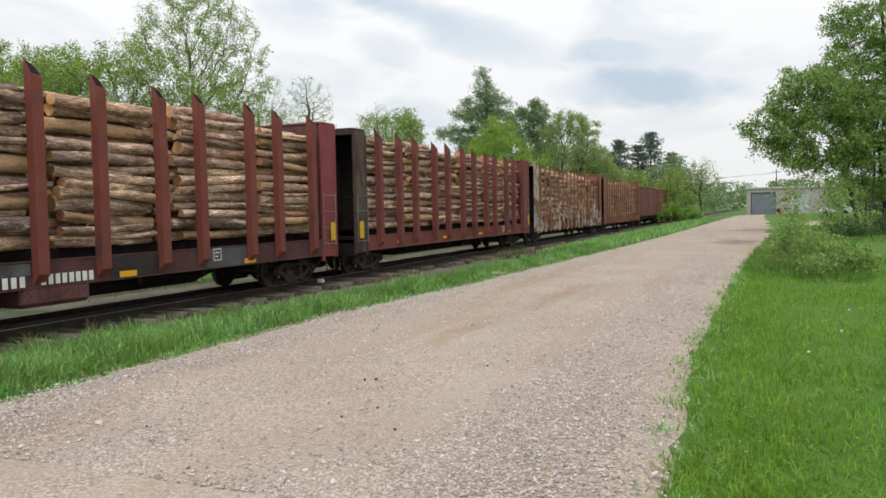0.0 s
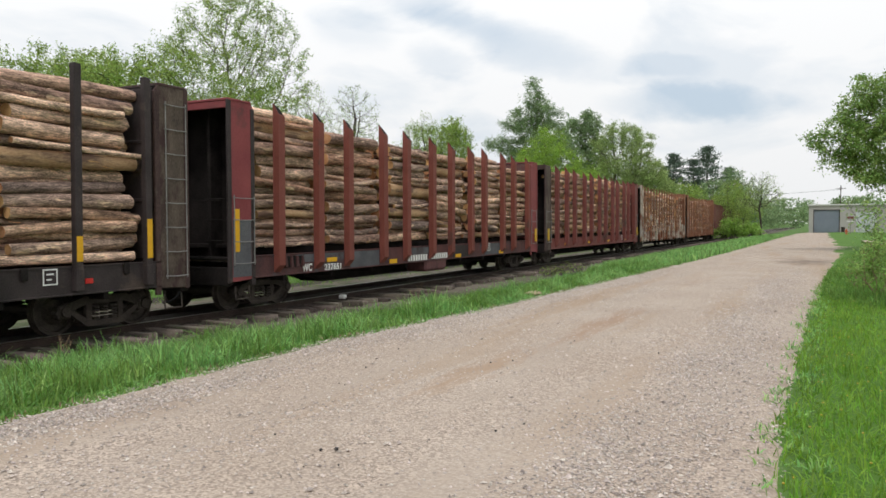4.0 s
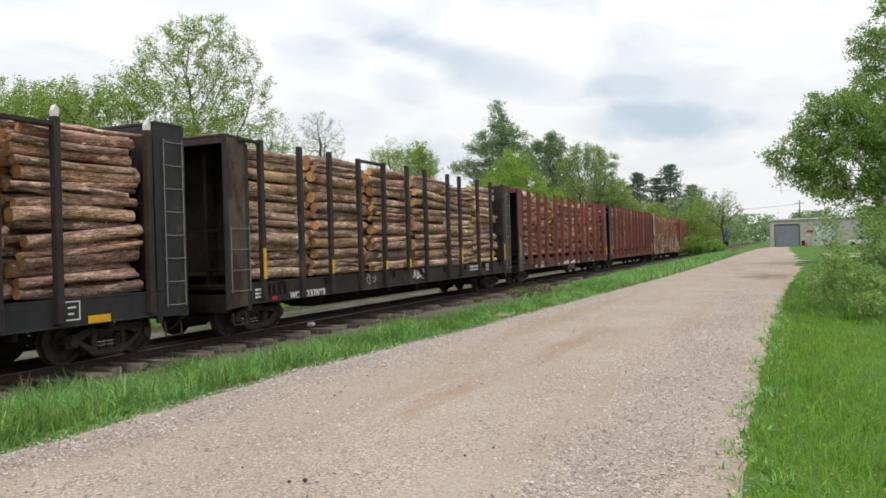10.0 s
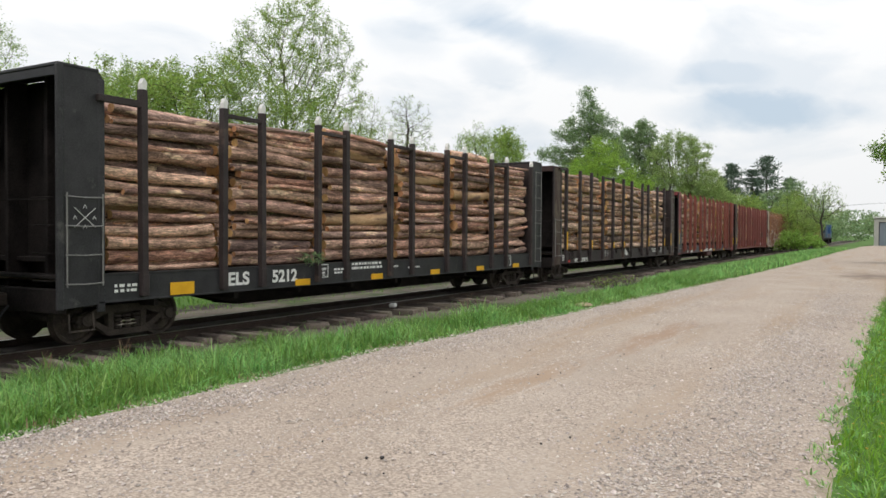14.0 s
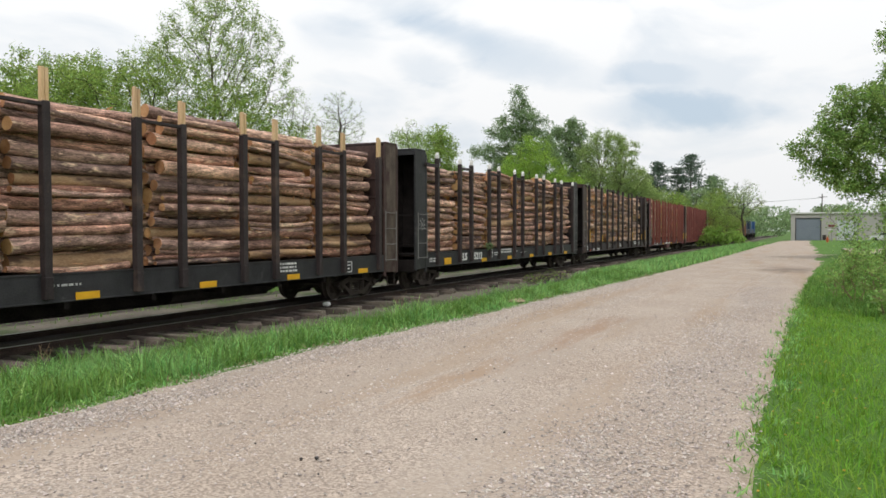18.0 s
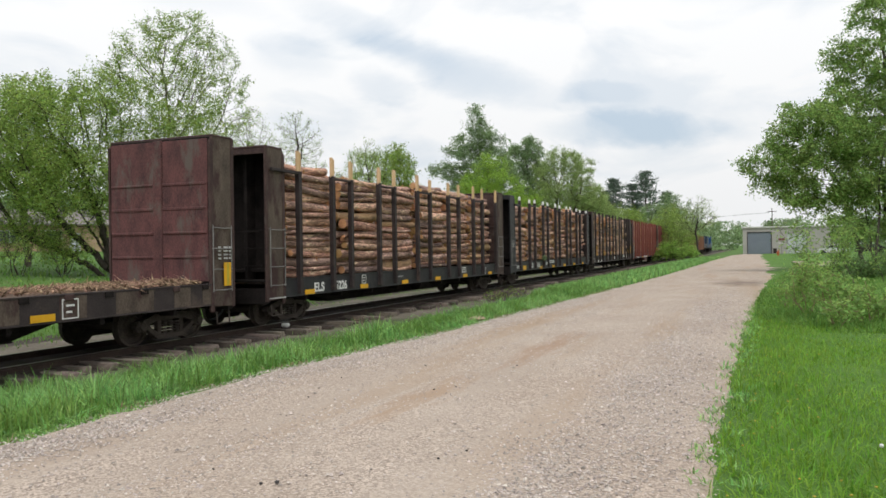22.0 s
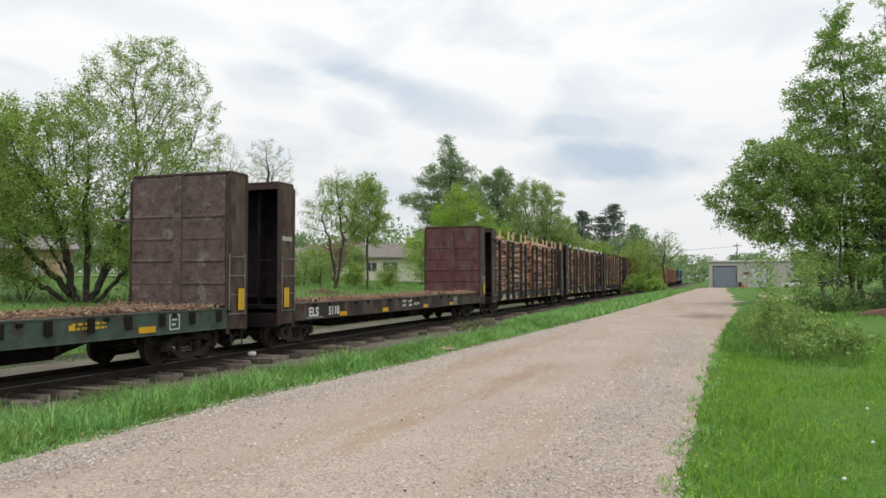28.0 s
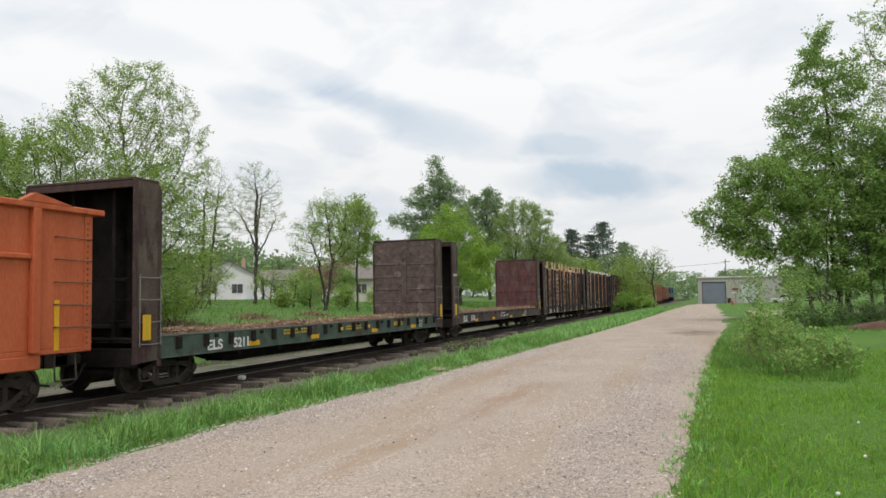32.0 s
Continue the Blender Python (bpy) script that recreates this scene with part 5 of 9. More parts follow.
def log_mesh(rng, r, bark, sides=10, rings=6):
    """A log with taper, crook, knots and uneven cut ends; it lies along y."""
    s = Shape()
    bx, bz = rng.uniform(-0.06, 0.06), rng.uniform(-0.06, 0.06)
    tw, el = rng.uniform(0.80, 0.95), rng.uniform(0.9, 1.08)
    half = LOG_L / 2 + rng.uniform(-0.13, 0.03)
    swell = rng.uniform(0, 0.12) if rng.random() < 0.35 else 0.0
    wob = [rng.uniform(-0.07, 0.07) for _ in range(sides)]
    v = []
    for k in range(rings):
        u = k / (rings - 1)
        rr = r * (1.0 + swell * max(0, 1 - u * 5) - (1 - tw) * u) * (1 + rng.uniform(-0.035, 0.035))
        cx, cz = bx * math.sin(math.pi * u), bz * math.sin(math.pi * u)
        for i in range(sides):
            a = 2 * math.pi * i / sides
            q = rr * (1 + wob[i] + rng.uniform(-0.03, 0.03))
            tilt = rng.uniform(-0.012, 0.012) if k in (0, rings - 1) else 0
            v.append((cx + q * math.cos(a), -half + 2 * half * u + tilt, cz + q * el * math.sin(a)))
    s.add(v, [(k * sides + i, k * sides + (i + 1) % sides, (k + 1) * sides + (i + 1) % sides, (k + 1) * sides + i) for k in range(rings - 1) for i in range(sides)])
    s.add(v[:sides], [tuple(range(sides))[::-1]], 1)
    s.add(v[-sides:], [tuple(range(sides))], 1)
    if rng.random() < 0.3:
        y, a = rng.uniform(-0.8, 0.8), rng.uniform(-0.6, 1.2)
        o = Vector((r * math.cos(a) * 0.85, y, r * math.sin(a) * 0.85))
        s.tube(o, o + Vector((math.cos(a) * 0.1, rng.uniform(-0.1, 0.1), math.sin(a) * 0.1 - 0.05)), 0.02, 0.012, 5, 1)
    for _ in range(rng.randint(1, 8)):
        y, a = rng.uniform(-1.0, 1.0), rng.uniform(0, 6.28)
        o = Vector((r * math.cos(a) * 0.97, y, r * math.sin(a) * 0.97))
        t = Vector((-math.sin(a), 0, math.cos(a)))
        e = Vector((math.cos(a) * rng.uniform(0.015, 0.06), rng.uniform(0.05, 0.26), math.sin(a) * 0.02))
        s.add([o - t * 0.012, o + t * 0.012, o + e + t * 0.006, o + e - t * 0.006], [(0, 1, 2, 3)], 1 if rng.random() < 0.5 else 0)
    me = s.mesh("log", [bark, CUT])
    me.polygons.foreach_set("use_smooth", [len(p.vertices) == 4 and p.material_index == 0 for p in me.polygons])
    return me


LOG_KINDS, LOG_KINDS_RED = [], []
lr = random.Random(77)
for k in range(44):
    radius = 0.050 + 0.112 * (k / 43) ** 1.25
    LOG_KINDS.append((radius, log_mesh(lr, radius, BARK_LOG)))
    LOG_KINDS_RED.append((radius, log_mesh(lr, radius, BARK_RED)))

for k in range(10):
    radius = 0.075 + 0.012 * k
    LOG_KINDS.append((radius, log_mesh(lr, radius, PEELED if k % 2 else BARK_LOG)))
    LOG_KINDS_RED.append((radius, log_mesh(lr, radius, PEELED if k % 2 else BARK_RED)))


def inner_pile(seed, z0, z1, x_max):
    """The hidden heart of a pile and its far side, joined; only its ends and top show."""
    rng = random.Random(seed)
    s = Shape()
    x = x_max
    while x > -1.36:
        c = rng.uniform(0.17, 0.25)
        z = z0
        top = z1 - 0.30 + rng.uniform(-0.05, 0.2)
        while z < top:
            r = rng.uniform(0.065, 0.13)
            cx = x - c / 2 + rng.uniform(-0.03, 0.03)
            h = LOG_L / 2 + rng.uniform(-0.14, 0.02)
            s.tube((cx, -h + rng.uniform(-0.08, 0.05), z + r), (cx + rng.uniform(-0.04, 0.04), h, z + r + rng.uniform(-0.03, 0.03)), r, r * 0.9, 8, 0, True, 1)
            z += 2 * r * 0.96
        x -= c
    return s.mesh("pile_core", [BARK_LOG, CUT], True)


INNER = [inner_pile(900 + k, 1.40, 4.42, 1.05) for k in range(4)]


def pack(rng, radii, x_in, x_out, floor, top):
    """Drops round logs one by one between two walls, each to the lowest place that it finds. Returns (x, z, kind)."""
    lying = []
    misses = 0
    while misses < 14:
        k = radii()
        r = LOG_KINDS[k][0]
        best = None
        for _ in range(9):
            x = rng.uniform(x_in, x_out - r - 0.02) if rng.random() < 0.5 else x_out - r - rng.uniform(0, 0.16)
            z = floor + r
            for qx, qz, qr in lying:
                d = abs(qx - x)
                if d < r + qr:
                    z = max(z, qz + math.sqrt((r + qr) ** 2 - d * d) + rng.uniform(0.0, 0.045))
            if best is None or z < best[1]:
                best = (x, z, r, k)
        if best[1] + r > top:
            misses += 1
            continue
        lying.append(best[:3])
        yield best[0], best[1], best[3]


def log_piles(y0, length, car_seed, z_low=1.27, z_top=4.42, count=6, tilt=4.0, first=0.86, x_face=1.43, red=False, deep=0.52):
    """A car's load: piles of pulpwood lying along the car, end to end between the bulkheads."""
    rng = random.Random(car_seed)
    LOGS = LOG_KINDS_RED if red else LOG_KINDS
    room = length - 2 * first
    for k in range(count):
        yc = first + room * (k + 0.5) / count
        pile = thing("log_pile", "pile of cut pulpwood logs stacked lengthwise on a flatcar", "log pile", "log piles on the train")
        ROLLING.append((pile, y0 + yc, 0, 0))
        top = z_top + rng.uniform(-0.16, 0.06)
        slim = rng.choice((0.8, 1.0, 1.3, 1.7))
        tagged(part("pile_core", INNER[rng.randrange(4)], None, pile, at=pose(-0.16, 0, z_low - 1.40)), "joined logs in the heart of the pile", kind="stuff")
        face = x_face - rng.choice((0.0, 0.0, 0.03, 0.08, 0.15, 0.20))
        lean, sway, phase = rng.uniform(-0.6, 0.6) * tilt, rng.uniform(0.3, 1.0) * tilt * 0.5, rng.uniform(0, 6.28)
        push = rng.uniform(-0.07, 0.07)
        high = z_low
        for x, z, kind in pack(rng, lambda: rng.randrange(44, 54) if rng.random() < 0.14 else min(43, int(44 * rng.random() ** slim)), face - deep, face, z_low, top):
            r, me = LOGS[kind]
            rest = min(1.0, (z - z_low) / 0.5)
            drift = (lean + sway * math.sin(phase + z * 1.7) + rng.gauss(0, 0.95) + (rng.uniform(-4, 4) if rng.random() < 0.15 else 0)) * rest
            slide = push + rng.gauss(0, 0.085)
            if rng.random() < 0.12:
                slide += rng.uniform(-0.24, 0.24)
            part("log", me, None, pile, at=pose(x, slide, z, drift, rng.uniform(0, 360), rng.gauss(0, 0.6) + (180 if rng.random() < 0.5 else 0)))
            high = max(high, z + r)
        x = face - deep - 0.02
        while x > -1.25:
            r, me = LOGS[rng.randrange(12, 44)]
            part("log", me, None, pile, at=pose(x, rng.uniform(-0.1, 0.1), high - r * 1.2 + 0.06 * math.cos(x * 1.1) + rng.uniform(-0.10, 0.02), rng.uniform(-1.5, 1.5), rng.uniform(0, 360), rng.uniform(-1.5, 1.5)))
            x -= 2 * r * 0.98
        if rng.random() < 0.5:
            r, me = LOGS[rng.randrange(20, 44)]
            part("log", me, None, pile, at=pose(face - 0.30, rng.uniform(-0.15, 0.15), high + r * 0.55, rng.uniform(-1.5, 1.5), 0, rng.uniform(-2, 2)))


def bunks(car, length):
    """Raised bearers under a load: two long timbers and cross beams."""
    for x in (-0.85, 0.15, 0.85):
        part("bearer", Shape().box(x - 0.1, x + 0.1, 1.0, length - 1.0, 1.211, 1.41, 0.015), UNDER, car)
    for k in range(13):
        y = 1.25 + k * (length - 2.5) / 12
        part("load_bunk", Shape().box(-1.40, 1.40, y - 0.07, y + 0.07, 1.412, 1.44, 0.01), UNDER, car)


def litter(y0, length, seed, label):
    """Bark and chips left on an empty deck."""
    rng = np.random.default_rng(seed)
    n = 7000
    x, y = rng.uniform(-1.38, 1.38, n), rng.uniform(1.0, length - 1.0, n)
    y = np.where(rng.uniform(0, 1, n) < 0.25, length - 1.0 - rng.exponential(1.5, n), y)
    y = np.clip(y, 0.95, length - 0.95)
    l, w = rng.uniform(0.03, 0.16, n), rng.uniform(0.01, 0.035, n)
    a, t = rng.uniform(0, 6.28, n), rng.normal(0, 0.35, n)
    d = np.stack([np.cos(a) * np.cos(t), np.sin(a) * np.cos(t), np.sin(t)], -1) * l[:, None]
    s = np.stack([-np.sin(a), np.cos(a), np.zeros(n)], -1) * w[:, None]
    z = 1.225 + rng.uniform(0, 0.06, n) + 0.05 * np.exp(-((x - 0.9) / 0.5) ** 2)
    z = z + np.array([0.16 * max(0.0, noise.noise((a * 0.9, b * 0.55, seed))) for a, b in zip(x, y)]) * rng.uniform(0.2, 1, n)
    l = l * np.where(rng.uniform(0, 1, n) < 0.06, 2.6, 1.0)
    d = np.stack([np.cos(a) * np.cos(t), np.sin(a) * np.cos(t), np.sin(t)], -1) * l[:, None]
    c = np.stack([x, y, z], -1)
    up = np.array([0, 0, 0.012])
    v = np.stack([c - d, c + s, c + d, c - s, c + up], 1).reshape(-1, 3)
    k = (np.arange(n) * 5)[:, None]
    f = np.concatenate([k + np.array([q]) for q in ((0, 1, 4), (1, 2, 4), (2, 3, 4), (3, 0, 4), (1, 0, 3), (3, 2, 1))])
    ob = new("bark_litter", sheet_mesh("bark_litter", v, f, [CHIPS]))
    tagged(ob, label, "bark litter", kind="stuff")
    ROLLING.append((ob, y0, 0, 0))


def end(mat, face=None, **more):
    return dict(mat=mat, face_mat=face or mat, **more)


# green empty car behind the empty black one
F0, E0, D0, C0, B0, A0, R0, W0, V0 = -48.05, -26.95, -6.05, 14.78, 35.65, 56.42, 77.35, 98.1, 118.9
LEN = 19.65
car = flatcar("empty weathered green bulkhead log flatcar", F0, LEN, GREEN, (end(RUSTBROWN, PLUM, seed=1), end(RUSTBROWN, PLUM, seed=2)))
letters("ELS", 0.33, WHITE, car, Matrix.Translation((HALF + 0.006, 2.50, 0.83)) @ SIDE, 1.3)
letters("5211", 0.33, WHITE, car, Matrix.Translation((HALF + 0.006, 3.58, 0.83)) @ SIDE, 1.1)
for i in range(18):
    y = 1.35 + i * 1.0
    part("stake_pocket", Shape().box(HALF + 0.01, HALF + 0.075, y, y + 0.17, 0.93, 1.22, 0.02), UNDER, car, at=pose(0, 0, 0))
    if i % 2:
        part("hook", Shape().box(HALF + 0.01, HALF + 0.05, y + 0.42, y + 0.56, 1.12, 1.20, 0.015), UNDER, car)
for y in (4.25, 7.55, 11.95, 15.75):
    plaque(car, y, 0.82, 0.50, 0.13)
for y in (9.4, 11.5, 13.85):
    plaque(car, y, 1.0, 0.14, 0.10, x=HALF + 0.08)
data_box(car, 16.7, 0.84, 0.33)
small_print(car, 6.0, 1.12, 1.3, 2, 0.05, YELLOWP, 3)
small_print(car, 9.9, 1.08, 1.2, 2, 0.05, YELLOWP, 4)
small_print(car, 14.0, 1.08, 0.9, 2, 0.05, YELLOWP, 5)
litter(F0, LEN, 31, "brown bark and chips on the empty green car's deck")

car = flatcar("empty black bulkhead log flatcar with brown ends", E0, LEN, BLACK, (end(RUSTBROWN, RUSTBROWN, seed=3), end(RUSTBROWN, MAROON, seed=4)))
for y, w in ((0.95, 0.6), (3.95, 0.7), (5.2, 0.9), (6.7, 0.5), (7.9, 1.0), (10.9, 0.9), (13.2, 0.7), (14.7, 0.6), (16.0, 1.0), (17.6, 0.5), (18.5, 0.7)):
    part("paint_patch", Shape().box(HALF + 0.0005, HALF + 0.003, y, y + w, 0.79, 1.205, 0.001), KHAKI, car, "worn brown-grey patch on the black sill")
letters("ELS", 0.36, WHITE, car, Matrix.Translation((HALF + 0.006, 1.66, 0.86)) @ SIDE, 1.15)
letters("5110", 0.36, WHITE, car, Matrix.Translation((HALF + 0.006, 2.88, 0.86)) @ SIDE, 0.98)
letters("LD LMT", 0.13, WHITE, car, Matrix.Translation((HALF + 0.006, 8.72, 1.07)) @ SIDE, 0.9)
letters("162500", 0.13, WHITE, car, Matrix.Translation((HALF + 0.006, 9.30, 1.07)) @ SIDE, 0.9)
letters("LT WT", 0.13, WHITE, car, Matrix.Translation((HALF + 0.006, 8.72, 0.90)) @ SIDE, 0.9)
letters("57500", 0.13, WHITE, car, Matrix.Translation((HALF + 0.006, 9.38, 0.90)) @ SIDE, 0.9)
letters("ELS 10-95", 0.14, WHITE, car, Matrix.Translation((HALF + 0.006, 9.92, 0.93)) @ SIDE, 0.95)
small_print(car, 1.55, 0.80, 1.0, 1, 0.03, DULLWHITE, 6)
for y in (3.6, 6.9, 10.9, 14.1):
    plaque(car, y, 0.79, 0.50, 0.13)
data_box(car, 14.75, 0.80, 0.36)
for i in range(20):
    y = 1.0 + i * 0.92
    part("stake_pocket", Shape().box(HALF + 0.004, HALF + 0.03, y, y + 0.20, 1.13, 1.235, 0.01), RUSTBROWN if i % 3 == 0 else UNDER, car)
part("weld_patch", Shape().box(HALF + 0.005, HALF + 0.02, 1.0, 1.25, 0.84, 0.98, 0.003), MAROON, car, "red patch on the sill")
for k in range(4):
    for i, w in enumerate((0.10, 0.16, 0.12)):
        plaque(car, LEN - 0.62 + i * 0.19, 2.05 - k * 0.085, w * 0.9, 0.04, DULLWHITE, "stencil_mark", "faded stencil mark", x=HALF + 0.015)
part("primer_patch", Shape().box(HALF + 0.001, HALF + 0.007, 0.2, 0.7, 3.02, 3.14, 0.002), DULLWHITE, car, "pale patch on the end plate")
part("primer_patch", Shape().box(HALF + 0.001, HALF + 0.006, 0.22, 0.55, 2.2, 2.26, 0.002), OXIDE, car, "red patch on the end plate")
litter(E0, LEN, 33, "brown bark and chips on the empty black car's deck")

# two log cars with wooden and pale stake ends
car = flatcar("loaded black log flatcar with wooden stake extensions", D0, LEN, SLATE, (end(RUSTBROWN, BLACK, stripe=False, seed=5), end(RUSTBROWN, stripe=False, seed=6)))
places = [p - D0 for p in (-4.55, -2.78, -1.69, 0.2, 1.36, 3.29, 4.45, 6.33, 7.47, 9.28, 10.45, 12.37)]
stakes(car, places, BLACK, 4.13, 0.15, 0.14, 0.86, tip=("wood", 0.52), seed=1, lean=0.3)
for side in (1, -1):
    for a, b in zip(places[1::2], places[2::2]):
        part("stake_header", Shape().box(side * (HALF + 0.08), side * (HALF - 0.02), a, b, 4.02, 4.08, 0.008), BLACK, car)
    part("stake_header", Shape().box(side * (HALF + 0.09), side * (HALF + 0.0), 0.2, places[0], 4.02, 4.10, 0.008), BLACK, car)
letters("ELS", 0.34, WHITE, car, Matrix.Translation((HALF + 0.006, 2.25, 0.83)) @ SIDE, 1.12)
letters("5226", 0.34, WHITE, car, Matrix.Translation((HALF + 0.006, 3.43, 0.83)) @ SIDE, 1.0)
for y in (1.77, 4.95, 7.98, 11.0, 14.0, 17.3):
    plaque(car, y, 0.77, 0.50, 0.13)
data_box(car, 5.06, 0.92, 0.27)
data_box(car, 16.66, 0.82, 0.3)
small_print(car, 13.7, 1.14, 0.7, 3, 0.05, WHITE, 8)
small_print(car, 7.4, 1.02, 0.7, 1, 0.04, DULLWHITE, 9)
for i in range(7):
    plaque(car, 0.12 + i * 0.105, 0.745, 0.08, 0.035, DULLWHITE, "stencil_mark", "faded stencil mark", x=HALF + 0.016)
log_piles(D0, LEN, 101, z_top=4.24, red=True)

car = flatcar("loaded black log flatcar with pale-tipped stakes", C0, LEN, SLATE, (end(SLATE, BLACK, stripe=False, seed=7), end(SLATE, BLACK, stripe=False, tall_ladder=True, seed=8)))
places = [p - C0 for p in (16.4, 18.28, 19.37, 21.19, 22.26, 24.16, 25.23, 27.18, 28.29, 30.14, 31.27, 33.37)]
stakes(car, places, BLACK, 4.42, 0.135, 0.14, 0.86, tip=("tip", 0.2), seed=2, lean=0.3)
for side in (1, -1):
    for a, b in zip(places[1::2], places[2::2]):
        part("stake_header", Shape().box(side * (HALF + 0.08), side * (HALF - 0.02), a, b, 4.22, 4.30, 0.008), BLACK, car)
    part("stake_header", Shape().box(side * (HALF + 0.09), side * (HALF + 0.0), 0.7, places[0], 4.12, 4.24, 0.008), BLACK, car)
letters("ELS", 0.36, WHITE, car, Matrix.Translation((HALF + 0.006, 3.64, 0.89)) @ SIDE, 1.16)
letters("5212", 0.36, WHITE, car, Matrix.Translation((HALF + 0.006, 4.92, 0.89)) @ SIDE, 1.12)
plaque(car, 2.22, 0.79, 0.56, 0.23)
for y in (5.66, 8.56, 11.5, 14.36, 17.1):
    plaque(car, y, 0.77, 0.50, 0.14)
data_box(car, 6.51, 0.91, 0.31)
data_box(car, 16.6, 0.86, 0.34)
letters("PLATE", 0.062, WHITE, car, Matrix.Translation((HALF + 0.008, 6.555, 1.075)) @ SIDE, 1.0)
letters("C", 0.13, WHITE, car, Matrix.Translation((HALF + 0.008, 6.61, 0.955)) @ SIDE, 1.0)
small_print(car, 7.05, 1.06, 0.4, 2, 0.045, WHITE, 10)
small_print(car, 7.75, 1.16, 1.3, 2, 0.06, WHITE, 11)
small_print(car, 9.4, 1.05, 0.4, 1, 0.045, WHITE, 12)
small_print(car, 10.3, 1.0, 0.6, 1, 0.04, WHITE, 13)
small_print(car, 1.05, 1.0, 0.5, 2, 0.05, WHITE, 14)
twig = Shape()
tr = random.Random(4)
for k in range(70):
    o = Vector((HALF + 0.12 + tr.uniform(0, 0.06), 6.0 + tr.uniform(-0.28, 0.45), 1.30 + tr.uniform(-0.02, 0.22)))
    d = Vector((tr.uniform(-0.1, 0.1), tr.uniform(-0.16, 0.16), tr.uniform(-0.14, 0.05)))
    twig.tube(o, o + d, 0.012, 0.004, 4, caps=False)
part("evergreen_sprig", twig, LEAF_DARK, car, "green evergreen sprig caught on the sill")
s = Shape()
s.line([(HALF + 0.02, 0.30, 2.02), (HALF + 0.02, 0.68, 2.34)], 0.008, 4).line([(HALF + 0.02, 0.30, 2.34), (HALF + 0.02, 0.68, 2.02)], 0.008, 4)
for y, z in ((0.49, 2.36), (0.49, 2.03), (0.31, 2.18), (0.66, 2.18)):
    s.line([(HALF + 0.02, y - 0.03, z - 0.03), (HALF + 0.02, y, z + 0.03), (HALF + 0.02, y + 0.03, z - 0.03)], 0.007, 4)
part("paint_scrawl", s, DULLWHITE, car, "white crossed chalk mark on the end plate")
log_piles(C0, LEN, 102, z_top=4.38, tilt=4.2, red=True)

# black car with plain stakes
car = flatcar("loaded black log flatcar with plain steel stakes", B0, LEN, BLACK, (end(RUSTBROWN, BLACK, stripe=False, seed=9, edge_mat=BLACK, cap_text="WC 237693"), end(RUSTBROWN, BLACK, stripe=False, tall_ladder=True, seed=10)))
places = [p - B0 for p in (36.94, 38.57, 39.97, 41.59, 43.1, 44.76, 46.17, 48.12, 49.28, 51.18, 52.68, 54.2)]
stakes(car, places, BLACK, 4.66, 0.15, 0.12, 0.86, seed=3, yellow={0: 2.05, 2: 1.7, 4: 1.6, 5: 1.6, 8: 1.9, 10: 1.75, 11: 2.05}, lean=0.4)
for side in (1, -1):
    for a, b in ((0.5, places[0]), (places[3], places[4])):
        part("stake_header", Shape().box(side * (HALF + 0.09), side * (HALF - 0.03), a, b, 4.54, 4.61, 0.008), BLACK, car)
letters("WC", 0.25, WHITE, car, Matrix.Translation((HALF + 0.006, 2.40, 0.76)) @ SIDE, 0.9)
letters("237693", 0.25, WHITE, car, Matrix.Translation((HALF + 0.006, 3.12, 0.76)) @ SIDE, 1.2)
part("placard", Shape().box(HALF + 0.006, HALF + 0.016, 1.64, 1.84, 0.79, 0.88, 0.003), REDLENS, car, "small red placard")
part("placard", Shape().box(HALF + 0.006, HALF + 0.016, 17.2, 17.36, 0.93, 1.02, 0.003), REDLENS, car, "small red placard")
small_print(car, 1.0, 1.05, 0.4, 3, 0.05, WHITE, 15)
small_print(car, 14.6, 1.12, 0.9, 2, 0.07, WHITE, 16)
data_box(car, 16.4, 0.95, 0.27)
gr = random.Random(8)
for y, w, strokes in ((6.3, 0.6, 12), (9.45, 0.75, 30)):
    s = Shape()
    for k in range(strokes):
        a = (HALF + 0.012, y + gr.uniform(0, w), 0.92 + gr.uniform(0, 0.26))
        s.line([a, (HALF + 0.012, a[1] + gr.uniform(-0.16, 0.16), min(1.24, max(0.9, a[2] + gr.uniform(-0.14, 0.14))))], 0.011, 4)
    part("paint_scrawl", s, WHITE if strokes > 20 else DULLWHITE, car, "white sprayed scrawl on the sill")
for y in range(2, 19, 2):
    part("stake_pocket", Shape().box(HALF + 0.01, HALF + 0.06, y, y + 0.12, 1.05, 1.26, 0.015), UNDER, car)
gussets(car, 1.50, BLACK)
log_piles(B0, LEN, 103, z_top=4.46)

# red cars
car = flatcar("loaded oxide red log flatcar with broad stakes", A0, 19.85, SOOTRED, (end(SIGNALRED, BLACK, seed=11, edge_mat=BLACK, stripe="tall", low_patch=GREYPRIMER, cap_text="WC 237651"), end(SIGNALRED, MAROON, seed=12)))
RED_STAKES = (1.63, 3.20, 4.56, 6.38, 7.75, 9.46, 10.86, 12.51, 13.74, 15.56, 16.76, 18.42)
stakes(car, RED_STAKES, STAKERED, 4.72, 0.23, 0.17, 0.98, angled=True, seed=4, lean=0.4, xo=0.06)
letters("WC", 0.25, WHITE, car, Matrix.Translation((HALF + 0.006, 2.60, 0.80)) @ SIDE, 0.9)
letters("237651", 0.23, WHITE, car, Matrix.Translation((HALF + 0.006, 3.52, 0.77)) @ SIDE, 1.16)
for k in range(8):
    plaque(car, 7.92 + k * 0.165, 0.80, 0.10, 0.19, WHITE, "name_bar", "white bar of a painted company name")
